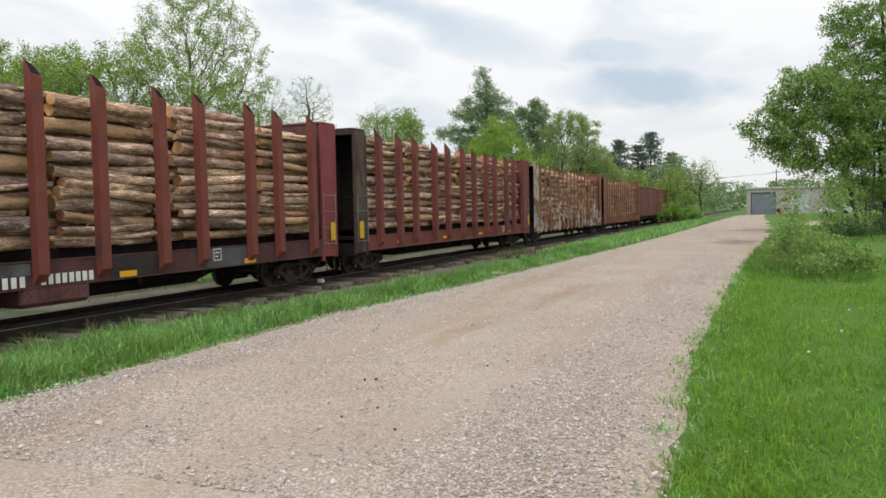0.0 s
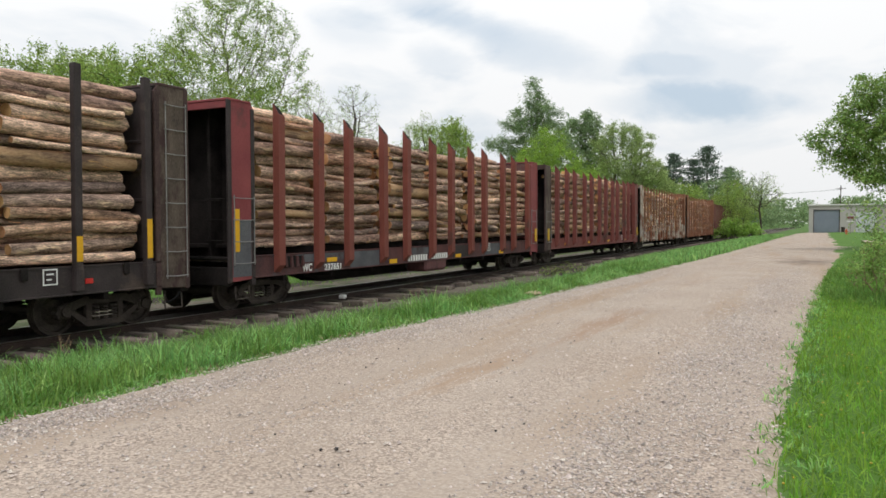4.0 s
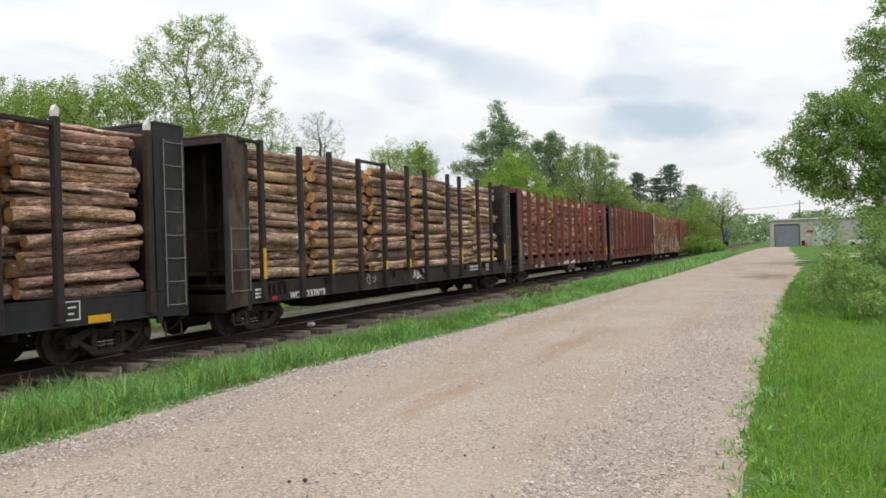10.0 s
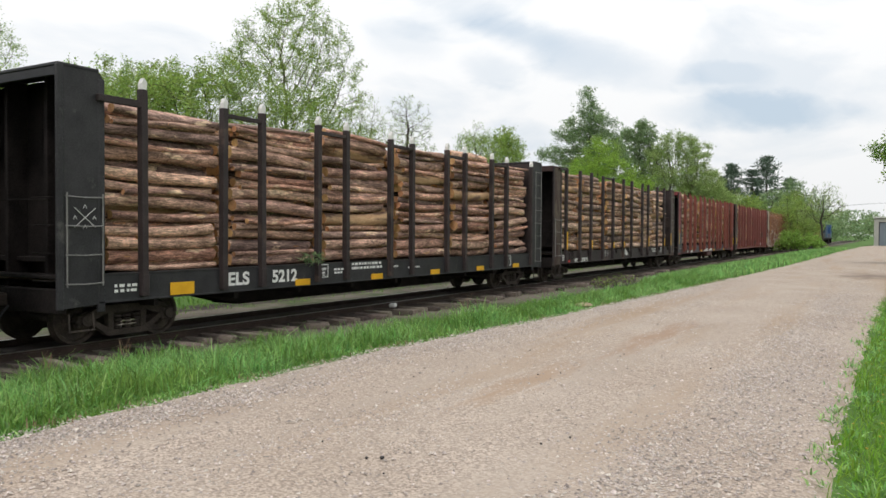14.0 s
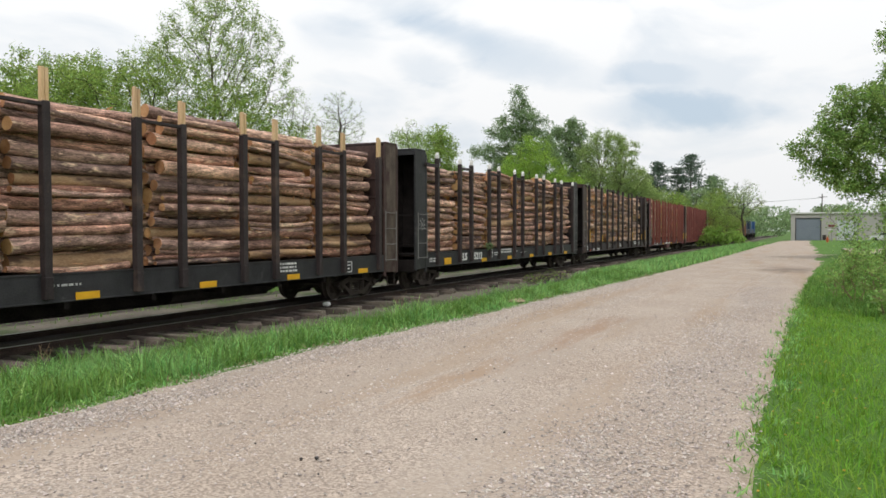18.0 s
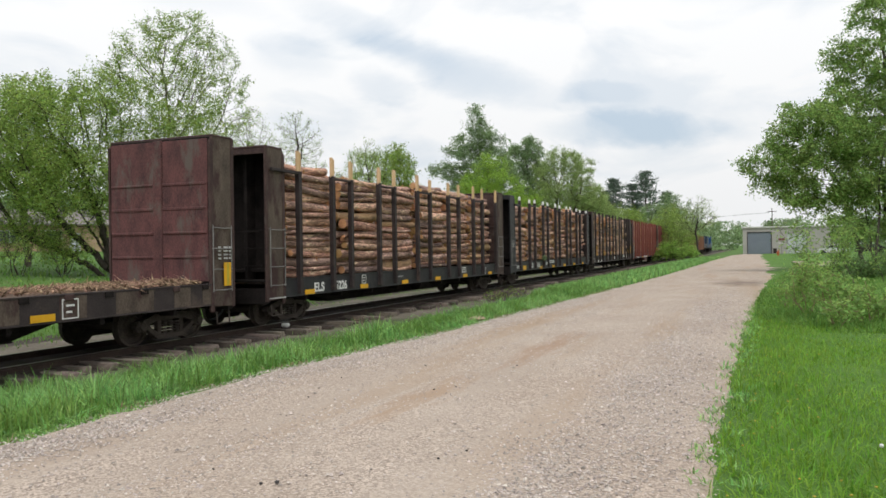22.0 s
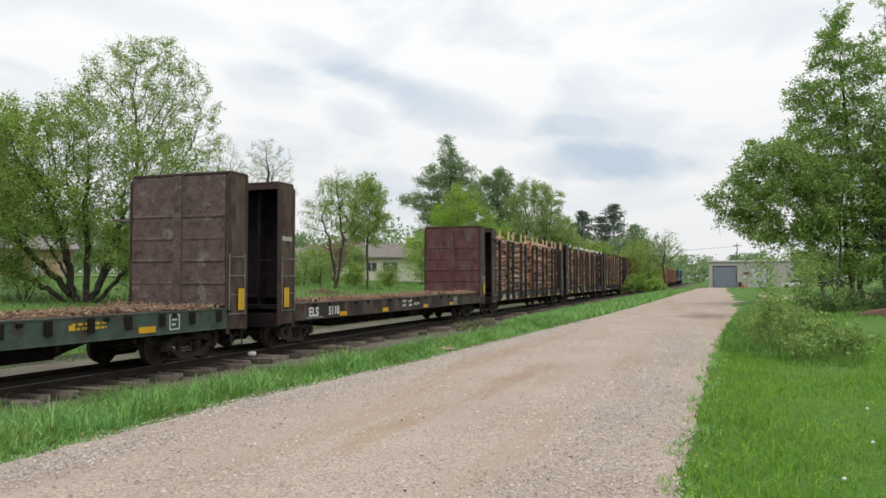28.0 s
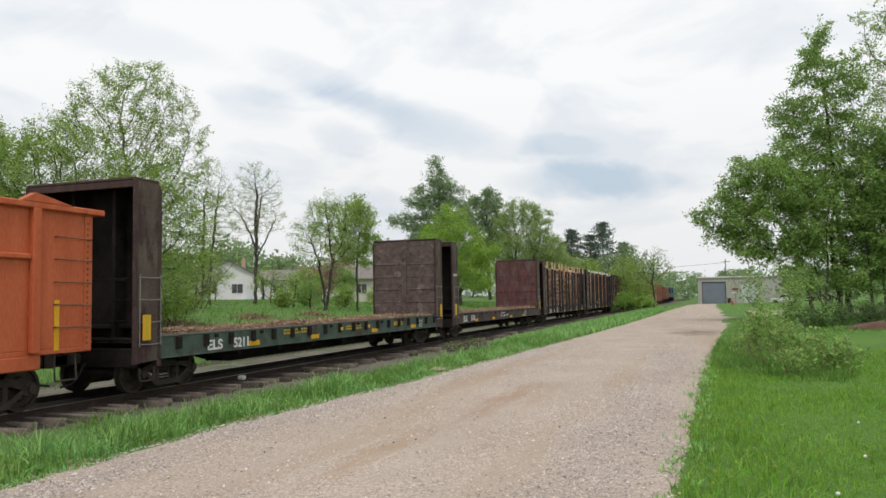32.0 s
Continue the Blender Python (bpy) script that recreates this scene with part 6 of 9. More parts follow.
for k in range(8):
    plaque(car, 9.5 + k * 0.15, 0.81, 0.10, 0.18, WHITE, "name_bar", "white bar of a painted company name")
plaque(car, 3.62, 0.98, 0.45, 0.11)
for y in (6.78, 11.3, 15.3):
    plaque(car, y, 0.79, 0.45, 0.12)
for y, w, z in ((2.35, 0.72, 1.02), (3.35, 1.05, 1.02), (4.72, 1.5, 0.785), (7.9, 1.4, 1.0), (13.9, 1.5, 0.785)):
    part("primer_patch", Shape().box(HALF + 0.0005, HALF + 0.004, y, y + w, z, 1.21, 0.001), GREYPRIMER, car, "blue-grey primed patch on the sill")
data_box(car, 14.15, 0.93, 0.28)
part("primer_patch", Shape().box(HALF + 0.004, HALF + 0.012, 11.1, 12.6, 0.79, 1.2, 0.003), BLACK, car, "black patched paint on the sill")
small_print(car, 11.85, 1.15, 0.35, 2, 0.05, WHITE, 18)
part("equipment_box", Shape().box(0.75, HALF + 0.02, 9.1, 10.6, 0.42, 0.80, 0.08), MAROON, car, "red rounded box under the sill")
bunks(car, 19.85)
gussets(car, 1.86, SOOTRED)
log_piles(A0, 19.85, 104, z_low=1.42, z_top=4.40)

car = flatcar("loaded oxide red log flatcar with dark ends", R0, LEN, OXIDE, (end(RUSTBROWN, BLACK, seed=13), end(OXIDE, seed=14)))
stakes(car, [0.99 * y for y in RED_STAKES], OXIDE, 4.70, 0.22, 0.19, 0.98, angled=True, seed=5, lean=0.4, xo=0.07)
for y in (3.0, 7.2, 11.4, 15.6):
    plaque(car, y, 0.90, 0.48, 0.10)
data_box(car, 14.9, 0.93, 0.28)
bunks(car, LEN)
log_piles(R0, LEN, 105, z_low=1.42, z_top=4.40, deep=0.34)

car = flatcar("loaded log flatcar in white paint gone rusty", W0, 19.6, WHITERUST, (end(WHITERUST, RUST, stripe=False, seed=15), end(RUST, stripe=False, seed=16)))
stakes(car, [1.1 + i * 1.09 for i in range(17)], RUST, 4.55, 0.12, 0.08, 0.70, seed=6)
for i in range(17):
    part("stake_sleeve", Shape().box(HALF + 0.025, HALF + 0.125, 1.015 + i * 1.09, 1.185 + i * 1.09, 0.66, 1.9 + 0.35 * (i % 3), 0.01), WHITERUST, car, "white painted foot of the stake")
log_piles(W0, 19.6, 106, z_top=4.30, deep=0.30)

car = flatcar("loaded rust brown log flatcar", V0, 19.6, RUST, (end(RUST, stripe=False, seed=17), end(RUST, stripe=False, seed=18)))
stakes(car, [1.1 + i * 1.09 for i in range(17)], RUST, 4.50, 0.13, 0.09, 0.70, seed=7, lean=0.5)
log_piles(V0, 19.6, 107, z_top=4.26, deep=0.30)


def orange_gondola(y0, length):
    """A high-sided orange woodchip car: ribbed sides, a heavy top rim that juts over its end, grab irons."""
    car = thing("gondola", "orange high-sided woodchip gondola with a jutting rim", "rail car")
    ROLLING.append((car, y0, 0, 0))
    body = part("floor", Shape().box(-1.46, 1.46, 0.0, length, 1.06, 1.16, 0.01), ORANGE, car, "dusty orange steel floor")
    for side in (-1, 1):
        part("side_wall", Shape().box(side * 1.42, side * 1.46, 0.0, length, 1.161, 3.72, 0.008), ORANGE, car, "dusty orange steel side")
    for y in (0.0, length - 0.05):
        part("end_wall", Shape().box(-1.419, 1.419, y, y + 0.05, 1.161, 3.72, 0.008), ORANGE, car, "dusty orange steel end")
    for side in (-1, 1):
        r = Shape()
        r.box(side * 1.40, side * 1.56, -0.2, length + 0.22, 3.70, 3.82, 0.02)
        r.prism([(length - 1.75, 3.82), (length - 1.45, 3.98), (length - 1.2, 3.94), (length - 0.6, 3.82)], side * 1.42, side * 1.56)
        part("rim", r, ORANGE, body)
        for i in range(8):
            y = 0.15 + i * (length - 1.55) / 7
            part("rib", Shape().box(side * 1.455, side * 1.57, y - 0.09, y + 0.09, 1.10, 3.71, 0.02), ORANGE, body)
            if i < 7:
                part("belt_rail", Shape().box(side * 1.455, side * 1.53, y + 0.09, y + (length - 1.55) / 7 - 0.09, 2.78, 2.88, 0.02), ORANGE, body)
    part("rim", Shape().box(-1.5, 1.5, length + 0.02, length + 0.22, 3.70, 3.82, 0.02), ORANGE, body)
    bolt = Shape().tube((1.474, 0, 0), (1.496, 0, 0), 0.022, 0.018, 6).mesh("rivet", [RUST])
    for k in range(22):
        part("rivet", bolt, RUST, body, at=pose(0, length - 0.14, 1.22 + k * 0.11))
    part("end_post", Shape().box(1.455, 1.475, length - 0.22, length - 0.02, 1.08, 3.70, 0.006), ORANGE, body)
    for k in range(5):
        z = 1.55 + k * 0.42
        s = Shape().line([(1.46, length - 0.92, z), (1.53, length - 0.92, z), (1.53, length - 0.10, z - 0.01), (1.46, length - 0.10, z - 0.01)], 0.016, 6)
        part("grab_iron", s, RUST, body, "rusty grab iron")
    part("reflector", Shape().box(1.462, 1.472, length - 0.92, length - 0.80, 1.12, 2.05, 0.003), YELLOW, body, "yellow reflective strip")
    part("sill", Shape().box(-1.47, 1.47, 0.0, length - 1.2, 0.80, 1.06, 0.02), ORANGE, car)
    part("centre_sill", Shape().box(-0.3, 0.3, 0.1, length - 0.1, 0.72, 1.06, 0.02), UNDER, car)
    part("sill_step", Shape().line([(1.4, length - 0.85, 1.06), (1.44, length - 0.85, 0.55), (1.44, length - 0.35, 0.55), (1.4, length - 0.35, 1.06)], 0.018, 5), TRUCK, car)
    trucks(car, (1.9, length - 1.9))
    couplings(car, length)


orange_gondola(-49.15 - 15.5, 15.5)


def boxcar(y0, length, mat, label):
    car = thing("boxcar", label, "rail car")
    ROLLING.append((car, y0, 0, 0))
    body = part("body", Shape().box(-1.45, 1.45, 0, length, 1.05, 4.15, 0.04), mat, car)
    part("roof", Shape().prism([(0, 4.15), (length, 4.15), (length, 4.35), (0, 4.35)], -0.9, 0.9).box(-1.5, 1.5, 0, length, 4.13, 4.2, 0.01), mat, car)
    for side in (-1, 1):
        for i in range(13):
            y = 0.4 + i * (length - 0.8) / 12
            part("rib", Shape().box(side * 1.45, side * 1.5, y - 0.05, y + 0.05, 1.1, 4.1, 0.01), mat, body)
        part("door", Shape().box(side * 1.46, side * 1.54, length * 0.42, length * 0.6, 1.12, 4.0, 0.02), mat, body)
    part("underframe", Shape().box(-1.3, 1.3, 0.2, length - 0.2, 0.7, 1.05, 0.03), UNDER, car)
    trucks(car, (1.9, length - 1.9))
    couplings(car, length)


boxcar(139.6, 16.4, BOXRED, "rusty orange-brown boxcar behind the locomotives")
boxcar(157.0, 16.4, RUST, "brown rusted boxcar coupled to a locomotive")


def locomotive(y0, BLUE):
    loco = thing("locomotive", "blue diesel locomotive at the head of the train", "locomotive", "locomotives")
    ROLLING.append((loco, y0, 0, 0))
    L = 17.8
    part("frame", Shape().box(-1.5, 1.5, 0, L, 1.15, 1.45, 0.03), UNDER, loco)
    part("hood", Shape().box(-0.9, 0.9, 0.9, 12.2, 1.45, 4.2, 0.08), BLUE, loco)
    part("nose", Shape().box(-0.9, 0.9, 15.3, 17.0, 1.45, 2.75, 0.1), BLUE, loco)
    cab = part("cab", Shape().box(-1.48, 1.48, 12.2, 15.3, 1.45, 4.45, 0.08), BLUE, loco)
    for side in (-1, 1):
        part("window", Shape().box(side * 1.48, side * 1.5, 12.8, 14.6, 3.0, 3.8, 0.01), GLASS, cab)
        s = Shape()
        for i in range(12):
            s.line([(side * 1.45, 0.3 + i * 1.05, 1.45), (side * 1.45, 0.3 + i * 1.05, 2.4)], 0.025, 5)
        s.line([(side * 1.45, 0.3, 2.4), (side * 1.45, 11.9, 2.4)], 0.025, 5)
        part("handrail", s, STEEL, loco)
    part("windscreen", Shape().box(-1.3, 1.3, 15.3, 15.32, 3.0, 3.8, 0.01), GLASS, cab)
    part("fuel_tank", Shape().box(-1.3, 1.3, 6.4, 10.4, 0.35, 1.15, 0.1), UNDER, loco)
    part("exhaust_stack", Shape().tube((0, 6, 4.2), (0, 6, 4.55), 0.25, 0.22, 10), UNDER, loco)
    part("pilot", Shape().prism([(17.8, 0.25), (18.1, 0.25), (17.85, 1.15), (17.6, 1.15)], -1.3, 1.3), UNDER, loco)
    trucks(loco, (3.2, 14.2))
    couplings(loco, L)


locomotive(174.6, NAVY)
locomotive(193.6, BLUE)

# ---- trees and shrubs ----


def limbs(rng, height, trunk_r, spread, first, levels, counts, rise=0.5, wobble=0.16, stems=1, droop=0.0, shape=0.0, splay=1.0):
    """Grows a skeleton. Returns its tube segments (a, b, ra, rb, sides) and the twigs that carry leaves (start, end)."""
    segs, twigs = [], []

    def grow(p, d, length, r, level):
        pts = max(3, 6 - level)
        step = length / pts
        track_pts = [p.copy()]
        for k in range(pts):
            d = (d + Vector((rng.gauss(0, wobble), rng.gauss(0, wobble), rng.gauss(0, wobble * 0.6) + (0.05 if level else 0.03) - droop * level * 0.12))).normalized()
            q = p + d * step
            ra, rb = r * (1 - 0.75 * k / pts), r * (1 - 0.75 * (k + 1) / pts)
            segs.append((p.copy(), q.copy(), ra, rb, 7 if level == 0 else 5 if level == 1 else 3))
            if level >= levels - 1:
                twigs.append((p.copy(), q.copy()))
            p = q
            track_pts.append(p.copy())
        if level < levels:
            n = counts[min(level, len(counts) - 1)]
            for i in range(n):
                u = first + (1 - first) * (i + rng.random() * 0.8) / n if level == 0 else 0.25 + 0.75 * (i + rng.random()) / n
                u = min(0.999, u)
                j = u * pts
                a = track_pts[int(j)].lerp(track_pts[min(pts, int(j) + 1)], j - int(j))
                az = rng.uniform(0, 2 * math.pi)
                if level == 0:
                    fall = (1 - u) / (1 - first + 1e-6)
                    reach = spread * ((0.35 + 0.65 * math.sin(math.pi * min(1, 0.15 + 0.85 * fall))) if shape == 0 else (0.18 + 0.82 * fall ** shape))
                    b = Vector((math.cos(az), math.sin(az), rise + 0.5 * u + rng.gauss(0, 0.12))).normalized()
                    grow(a, b, reach * rng.uniform(0.75, 1.1) * 1.15, r * 0.42 * (1 - 0.5 * u), 1)
                else:
                    side = d.orthogonal().normalized()
                    b = (d * 0.75 + (Matrix.Rotation(az, 3, d) @ side) * rng.uniform(0.5, 0.95)).normalized()
                    grow(a, b, length * rng.uniform(0.38, 0.62), r * 0.45, level + 1)

    for s in range(stems):
        a = 2 * math.pi * s / max(1, stems) + rng.uniform(-0.4, 0.4)
        out = 0.0 if stems == 1 else rng.uniform(0.25, 0.75) * splay
        h = height * (1 if stems == 1 else rng.uniform(0.7, 1.0))
        grow(Vector((0.12 * out * math.cos(a), 0.12 * out * math.sin(a), -0.15)), Vector((out * math.cos(a), out * math.sin(a), 1)).normalized(), h, trunk_r * (1 if stems == 1 else 0.7), 0)
    return segs, twigs


def tree(name, label, category, at, height, spread, trunk_r, leaf_mat, leaves, size, first=0.3, levels=3, counts=(14, 5, 4), rise=0.5, stems=1, seed=1,
         droop=0.0, shape=0.0, scatter=0.25, bark=TRUNK, group="", narrow=0.5, wobble=0.16, trunk_name="trunk", per=7, lobes=None, share=0.65, splay=1.0):
    """A tree thing: trunk with its limbs, and a crown of single leaves or leaf clusters set along the twigs."""
    rng = random.Random(seed)
    segs, twigs = limbs(rng, height, trunk_r, spread, first, levels, counts, rise, wobble, stems, droop, shape, splay)
    top = thing(name, label, category, group, at=pose(*at))
    v, f = [], []
    for a, b, ra, rb, n in segs:
        d = (b - a).normalized()
        u = d.orthogonal().normalized()
        w = d.cross(u)
        k = len(v)
        ra, rb = max(ra, 0.006), max(rb, 0.004)
        for c, r in ((a, ra), (b, rb)):
            for i in range(n):
                q = c + (u * math.cos(2 * math.pi * i / n) + w * math.sin(2 * math.pi * i / n)) * r
                v.append((q.x, q.y, q.z))
        f += [(k + i, k + (i + 1) % n, k + n + (i + 1) % n, k + n + i) for i in range(n)]
    me = sheet_mesh(trunk_name, v, f, [bark], smooth=True)
    part(trunk_name, me, bark, top, "bark-covered trunk and limbs")
    g = np.random.default_rng(seed)
    A = np.array([t[0][:] for t in twigs])
    B = np.array([t[1][:] for t in twigs])
    groups = max(8, leaves // per)
    full = int(groups * share) if lobes else 0
    pick = g.integers(0, len(A), groups - full)
    u = g.uniform(0, 1, groups - full)[:, None]
    hub = A[pick] * (1 - u) + B[pick] * u + g.normal(0, scatter, (groups - full, 3)) * np.array([1, 1, 0.8])
    if lobes:
        low, high, wide, cone = lobes
        n = 120 if cone else 64
        v = (np.arange(n) + g.uniform(0, 1, n)) / n
        reach = wide * ((1.02 - v) ** cone if cone else np.sin(np.pi * (0.12 + 0.80 * v)) ** 0.8)
        ang = g.uniform(0, 2 * np.pi, n)
        out = reach * (0.92 * np.sqrt(g.uniform(0, 1, n)) if cone else g.uniform(0.35, 0.72, n))
        mid = np.stack([out * np.cos(ang), out * np.sin(ang), low + (high - low) * v], -1)
        size_of = reach * (g.uniform(0.13, 0.26, n) if cone else g.uniform(0.22, 0.42, n)) + 0.28
        weight = size_of ** 2 * (reach ** 1.3 if cone else 1.0)
        k = g.choice(n, full, p=weight / weight.sum())
        w = g.normal(0, 1, (full, 3))
        w /= np.linalg.norm(w, axis=1)[:, None]
        hub = np.concatenate([hub, mid[k] + w * (size_of[k] * g.uniform(0, 1, full) ** 0.4)[:, None] * np.array([1, 1, 0.7])])
    c = hub[g.integers(0, groups, leaves)] + g.normal(0, size * 0.85, (leaves, 3))
    c = c[c[:, 2] > 0.15]
    n = len(c)
    d = g.normal(0, 1, (n, 3))
    d[:, 2] = d[:, 2] * 0.6 - 0.25
    d /= np.linalg.norm(d, axis=1)[:, None]
    e = np.cross(d, g.normal(0, 1, (n, 3)))
    e /= np.linalg.norm(e, axis=1)[:, None] + 1e-9
    l = (size * g.uniform(0.6, 1.3, n))[:, None]
    fold = np.cross(d, e) * l * 0.12
    V = np.stack([c, c + d * l * 0.5 + e * l * narrow * 0.5 + fold, c + d * l, c + d * l * 0.5 - e * l * narrow * 0.5 + fold], 1).reshape(-1, 3)
    Q = np.arange(n * 4).reshape(n, 4)
    part("crown", sheet_mesh("crown", V, Q, [leaf_mat]), leaf_mat, top, "crown of separate leaves")
    return top


def colonise(g, lobes, stems, count, step, kill, jitter=0.22):
    """Grows branches towards points strewn through the crown's lobes. Returns places, parents and the tips that each node bears."""
    L = np.array(lobes, float)
    share = L[:, 5] * L[:, 3] ** 2 * L[:, 4]
    k = g.choice(len(L), count, p=share / share.sum())
    w = g.normal(0, 1, (count, 3))
    w *= (g.uniform(0, 1, count) ** 0.42 / np.linalg.norm(w, axis=1))[:, None]
    goal = L[k, :3] + w * np.stack([L[k, 3], L[k, 3], L[k, 4]], -1)
    flat = L[:, :2] - L[:, :2].mean(0)
    axis = np.linalg.svd(flat)[2][1]
    goal[:, :2] += axis * (g.uniform(-1, 1, count) * 0.55 * (flat.std() + 0.2))[:, None]
    goal = goal[goal[:, 2] > 0.3]
    pos, parent = [], []
    for line in stems:
        last = -1
        for a, b in zip(line, line[1:]):
            a, b = np.array(a, float), np.array(b, float)
            n = max(1, int(np.linalg.norm(b - a) / step))
            for i in range(n):
                pos.append(a + (b - a) * i / n + (g.normal(0, 0.04, 3) if pos else 0))
                parent.append(last)
                last = len(pos) - 1
    far, near = np.full(len(goal), 1e9), np.zeros(len(goal), int)
    fresh, kids = 0, {}
    for turn in range(140):
        P = np.array(pos[fresh:])
        d = np.linalg.norm(goal[:, None] - P[None], axis=2)
        i = d.argmin(1)
        v = d[np.arange(len(goal)), i]
        better = v < far
        far[better], near[better] = v[better], i[better] + fresh
        fresh = len(pos)
        live = far > kill
        goal, far, near = goal[live], far[live], near[live]
        if not len(goal):
            break
        P = np.array(pos)
        pull = goal - P[near]
        pull /= np.linalg.norm(pull, axis=1)[:, None]
        total = np.zeros_like(P)
        np.add.at(total, near, pull)
        for j in np.unique(near):
            if kids.get(j, 0) >= 3:
                goal_here = near == j
                far[goal_here] = 0.0
                continue
            t = total[j] / (np.linalg.norm(total[j]) + 1e-9) + g.normal(0, jitter, 3) + np.array([0, 0, 0.05])
            if parent[j] >= 0:
                t = t + 0.5 * (P[j] - P[parent[j]]) / step
            pos.append(P[j] + t / np.linalg.norm(t) * step)
            parent.append(int(j))
            kids[j] = kids.get(j, 0) + 1
        if len(pos) == fresh:
            break
    pos, parent = np.array(pos), np.array(parent)
    tips = np.zeros(len(pos))
    has = np.zeros(len(pos), bool)
    has[parent[parent >= 0]] = True
    tips[~has] = 1
    for j in range(len(pos) - 1, -1, -1):
        if parent[j] >= 0:
            tips[parent[j]] += tips[j]
    return pos, parent, tips


def grown_tree(name, label, category, at, lobes, leaf_mat, leaves, size, trunk_r=0.2, stems=None, count=700, step=0.35, kill=0.5, seed=1, scatter=0.22, per=9,
               narrow=0.5, bark=TRUNK, group="", bear=2, tip_r=0.007, hang=0.25):
    """A tree whose limbs reach into the lobes (x, y, z, radius, half height, density) of its crown; leaves sit in sprays on the outer twigs."""
    g = np.random.default_rng(seed)
    if stems is None:
        mid = np.array(lobes, float)
        c = (mid[:, :3] * mid[:, 5:]).sum(0) / mid[:, 5].sum()
        low = max(0.8, (mid[:, 2] - mid[:, 4]).min())
        stems = [[(0, 0, -0.2), (c[0] * 0.3, c[1] * 0.3, low)]]
    pos, parent, tips = colonise(g, lobes, stems, count, step, kill)
    top = thing(name, label, category, group, at=pose(*at))
    power = math.log(trunk_r / tip_r) / math.log(max(3.0, tips.max()))
    rad = tip_r * tips ** power
    a, b = np.nonzero(parent >= 0)[0], parent[parent >= 0]
    V, Q, base = [], [], 0
    for big in (True, False):
        pick = (rad[a] > 0.04) == big
        p0, p1, r0, r1 = pos[b[pick]], pos[a[pick]], np.minimum(rad[b[pick]], rad[a[pick]] * 1.5), rad[a[pick]]
        n = 7 if big else 3
        d = p1 - p0
        d /= np.linalg.norm(d, axis=1)[:, None] + 1e-9
        u = np.cross(d, np.array([0.31, 0.87, 0.38]))
        u /= np.linalg.norm(u, axis=1)[:, None] + 1e-9
        w = np.cross(d, u)
        ang = np.arange(n) * 2 * np.pi / n
        ring = u[:, None] * np.cos(ang)[None, :, None] + w[:, None] * np.sin(ang)[None, :, None]
        v = np.concatenate([p0[:, None] + ring * r0[:, None, None], (p1 + d * 0.03)[:, None] + ring * r1[:, None, None]], 1)
        m = len(p0)
        k = (np.arange(m) * 2 * n)[:, None, None]
        i = np.arange(n)
        q = k + np.stack([i, (i + 1) % n, n + (i + 1) % n, n + i], -1)[None]
        V.append(v.reshape(-1, 3))
        Q.append(q.reshape(-1, 4) + base)
        base += m * 2 * n
    part("trunk", sheet_mesh("trunk", np.concatenate(V), np.concatenate(Q), [bark], smooth=True), bark, top, "bark-covered trunk and limbs")
    ends = np.nonzero(tips <= bear)[0]
    groups = max(8, leaves // per)
    j = ends[g.integers(0, len(ends), groups)]
    back = parent[j]
    u = g.uniform(0, 1, groups)[:, None]
    hub = pos[j] * u + pos[np.where(back < 0, j, back)] * (1 - u) + g.normal(0, scatter, (groups, 3)) * np.array([1, 1, 0.75])
    way = pos[j] - pos[np.where(back < 0, j, back)] + g.normal(0, 0.3 * step, (groups, 3))
    way /= np.linalg.norm(way, axis=1)[:, None] + 1e-9
    k = g.integers(0, groups, leaves)
    c = hub[k] + way[k] * g.uniform(-1.2, 1.2, leaves)[:, None] * size * 1.7 + g.normal(0, size * 0.5, (leaves, 3))
    c = c[c[:, 2] > 0.15]
    n = len(c)
    d = g.normal(0, 1, (n, 3)) + way[k[:n]] * 0.7
    d[:, 2] = d[:, 2] * 0.7 - hang
    d /= np.linalg.norm(d, axis=1)[:, None]
    e = np.cross(d, g.normal(0, 1, (n, 3)) + np.array([0, 0, 0.3]))
    e /= np.linalg.norm(e, axis=1)[:, None] + 1e-9
    l = (size * g.uniform(0.6, 1.3, n))[:, None]
    fold = np.cross(d, e) * l * 0.12
    V = np.stack([c, c + d * l * 0.5 + e * l * narrow * 0.5 + fold, c + d * l, c + d * l * 0.5 - e * l * narrow * 0.5 + fold], 1).reshape(-1, 3)
    part("crown", sheet_mesh("crown", V, np.arange(n * 4).reshape(n, 4), [leaf_mat]), leaf_mat, top, "crown of separate leaves in sprays")
    return top


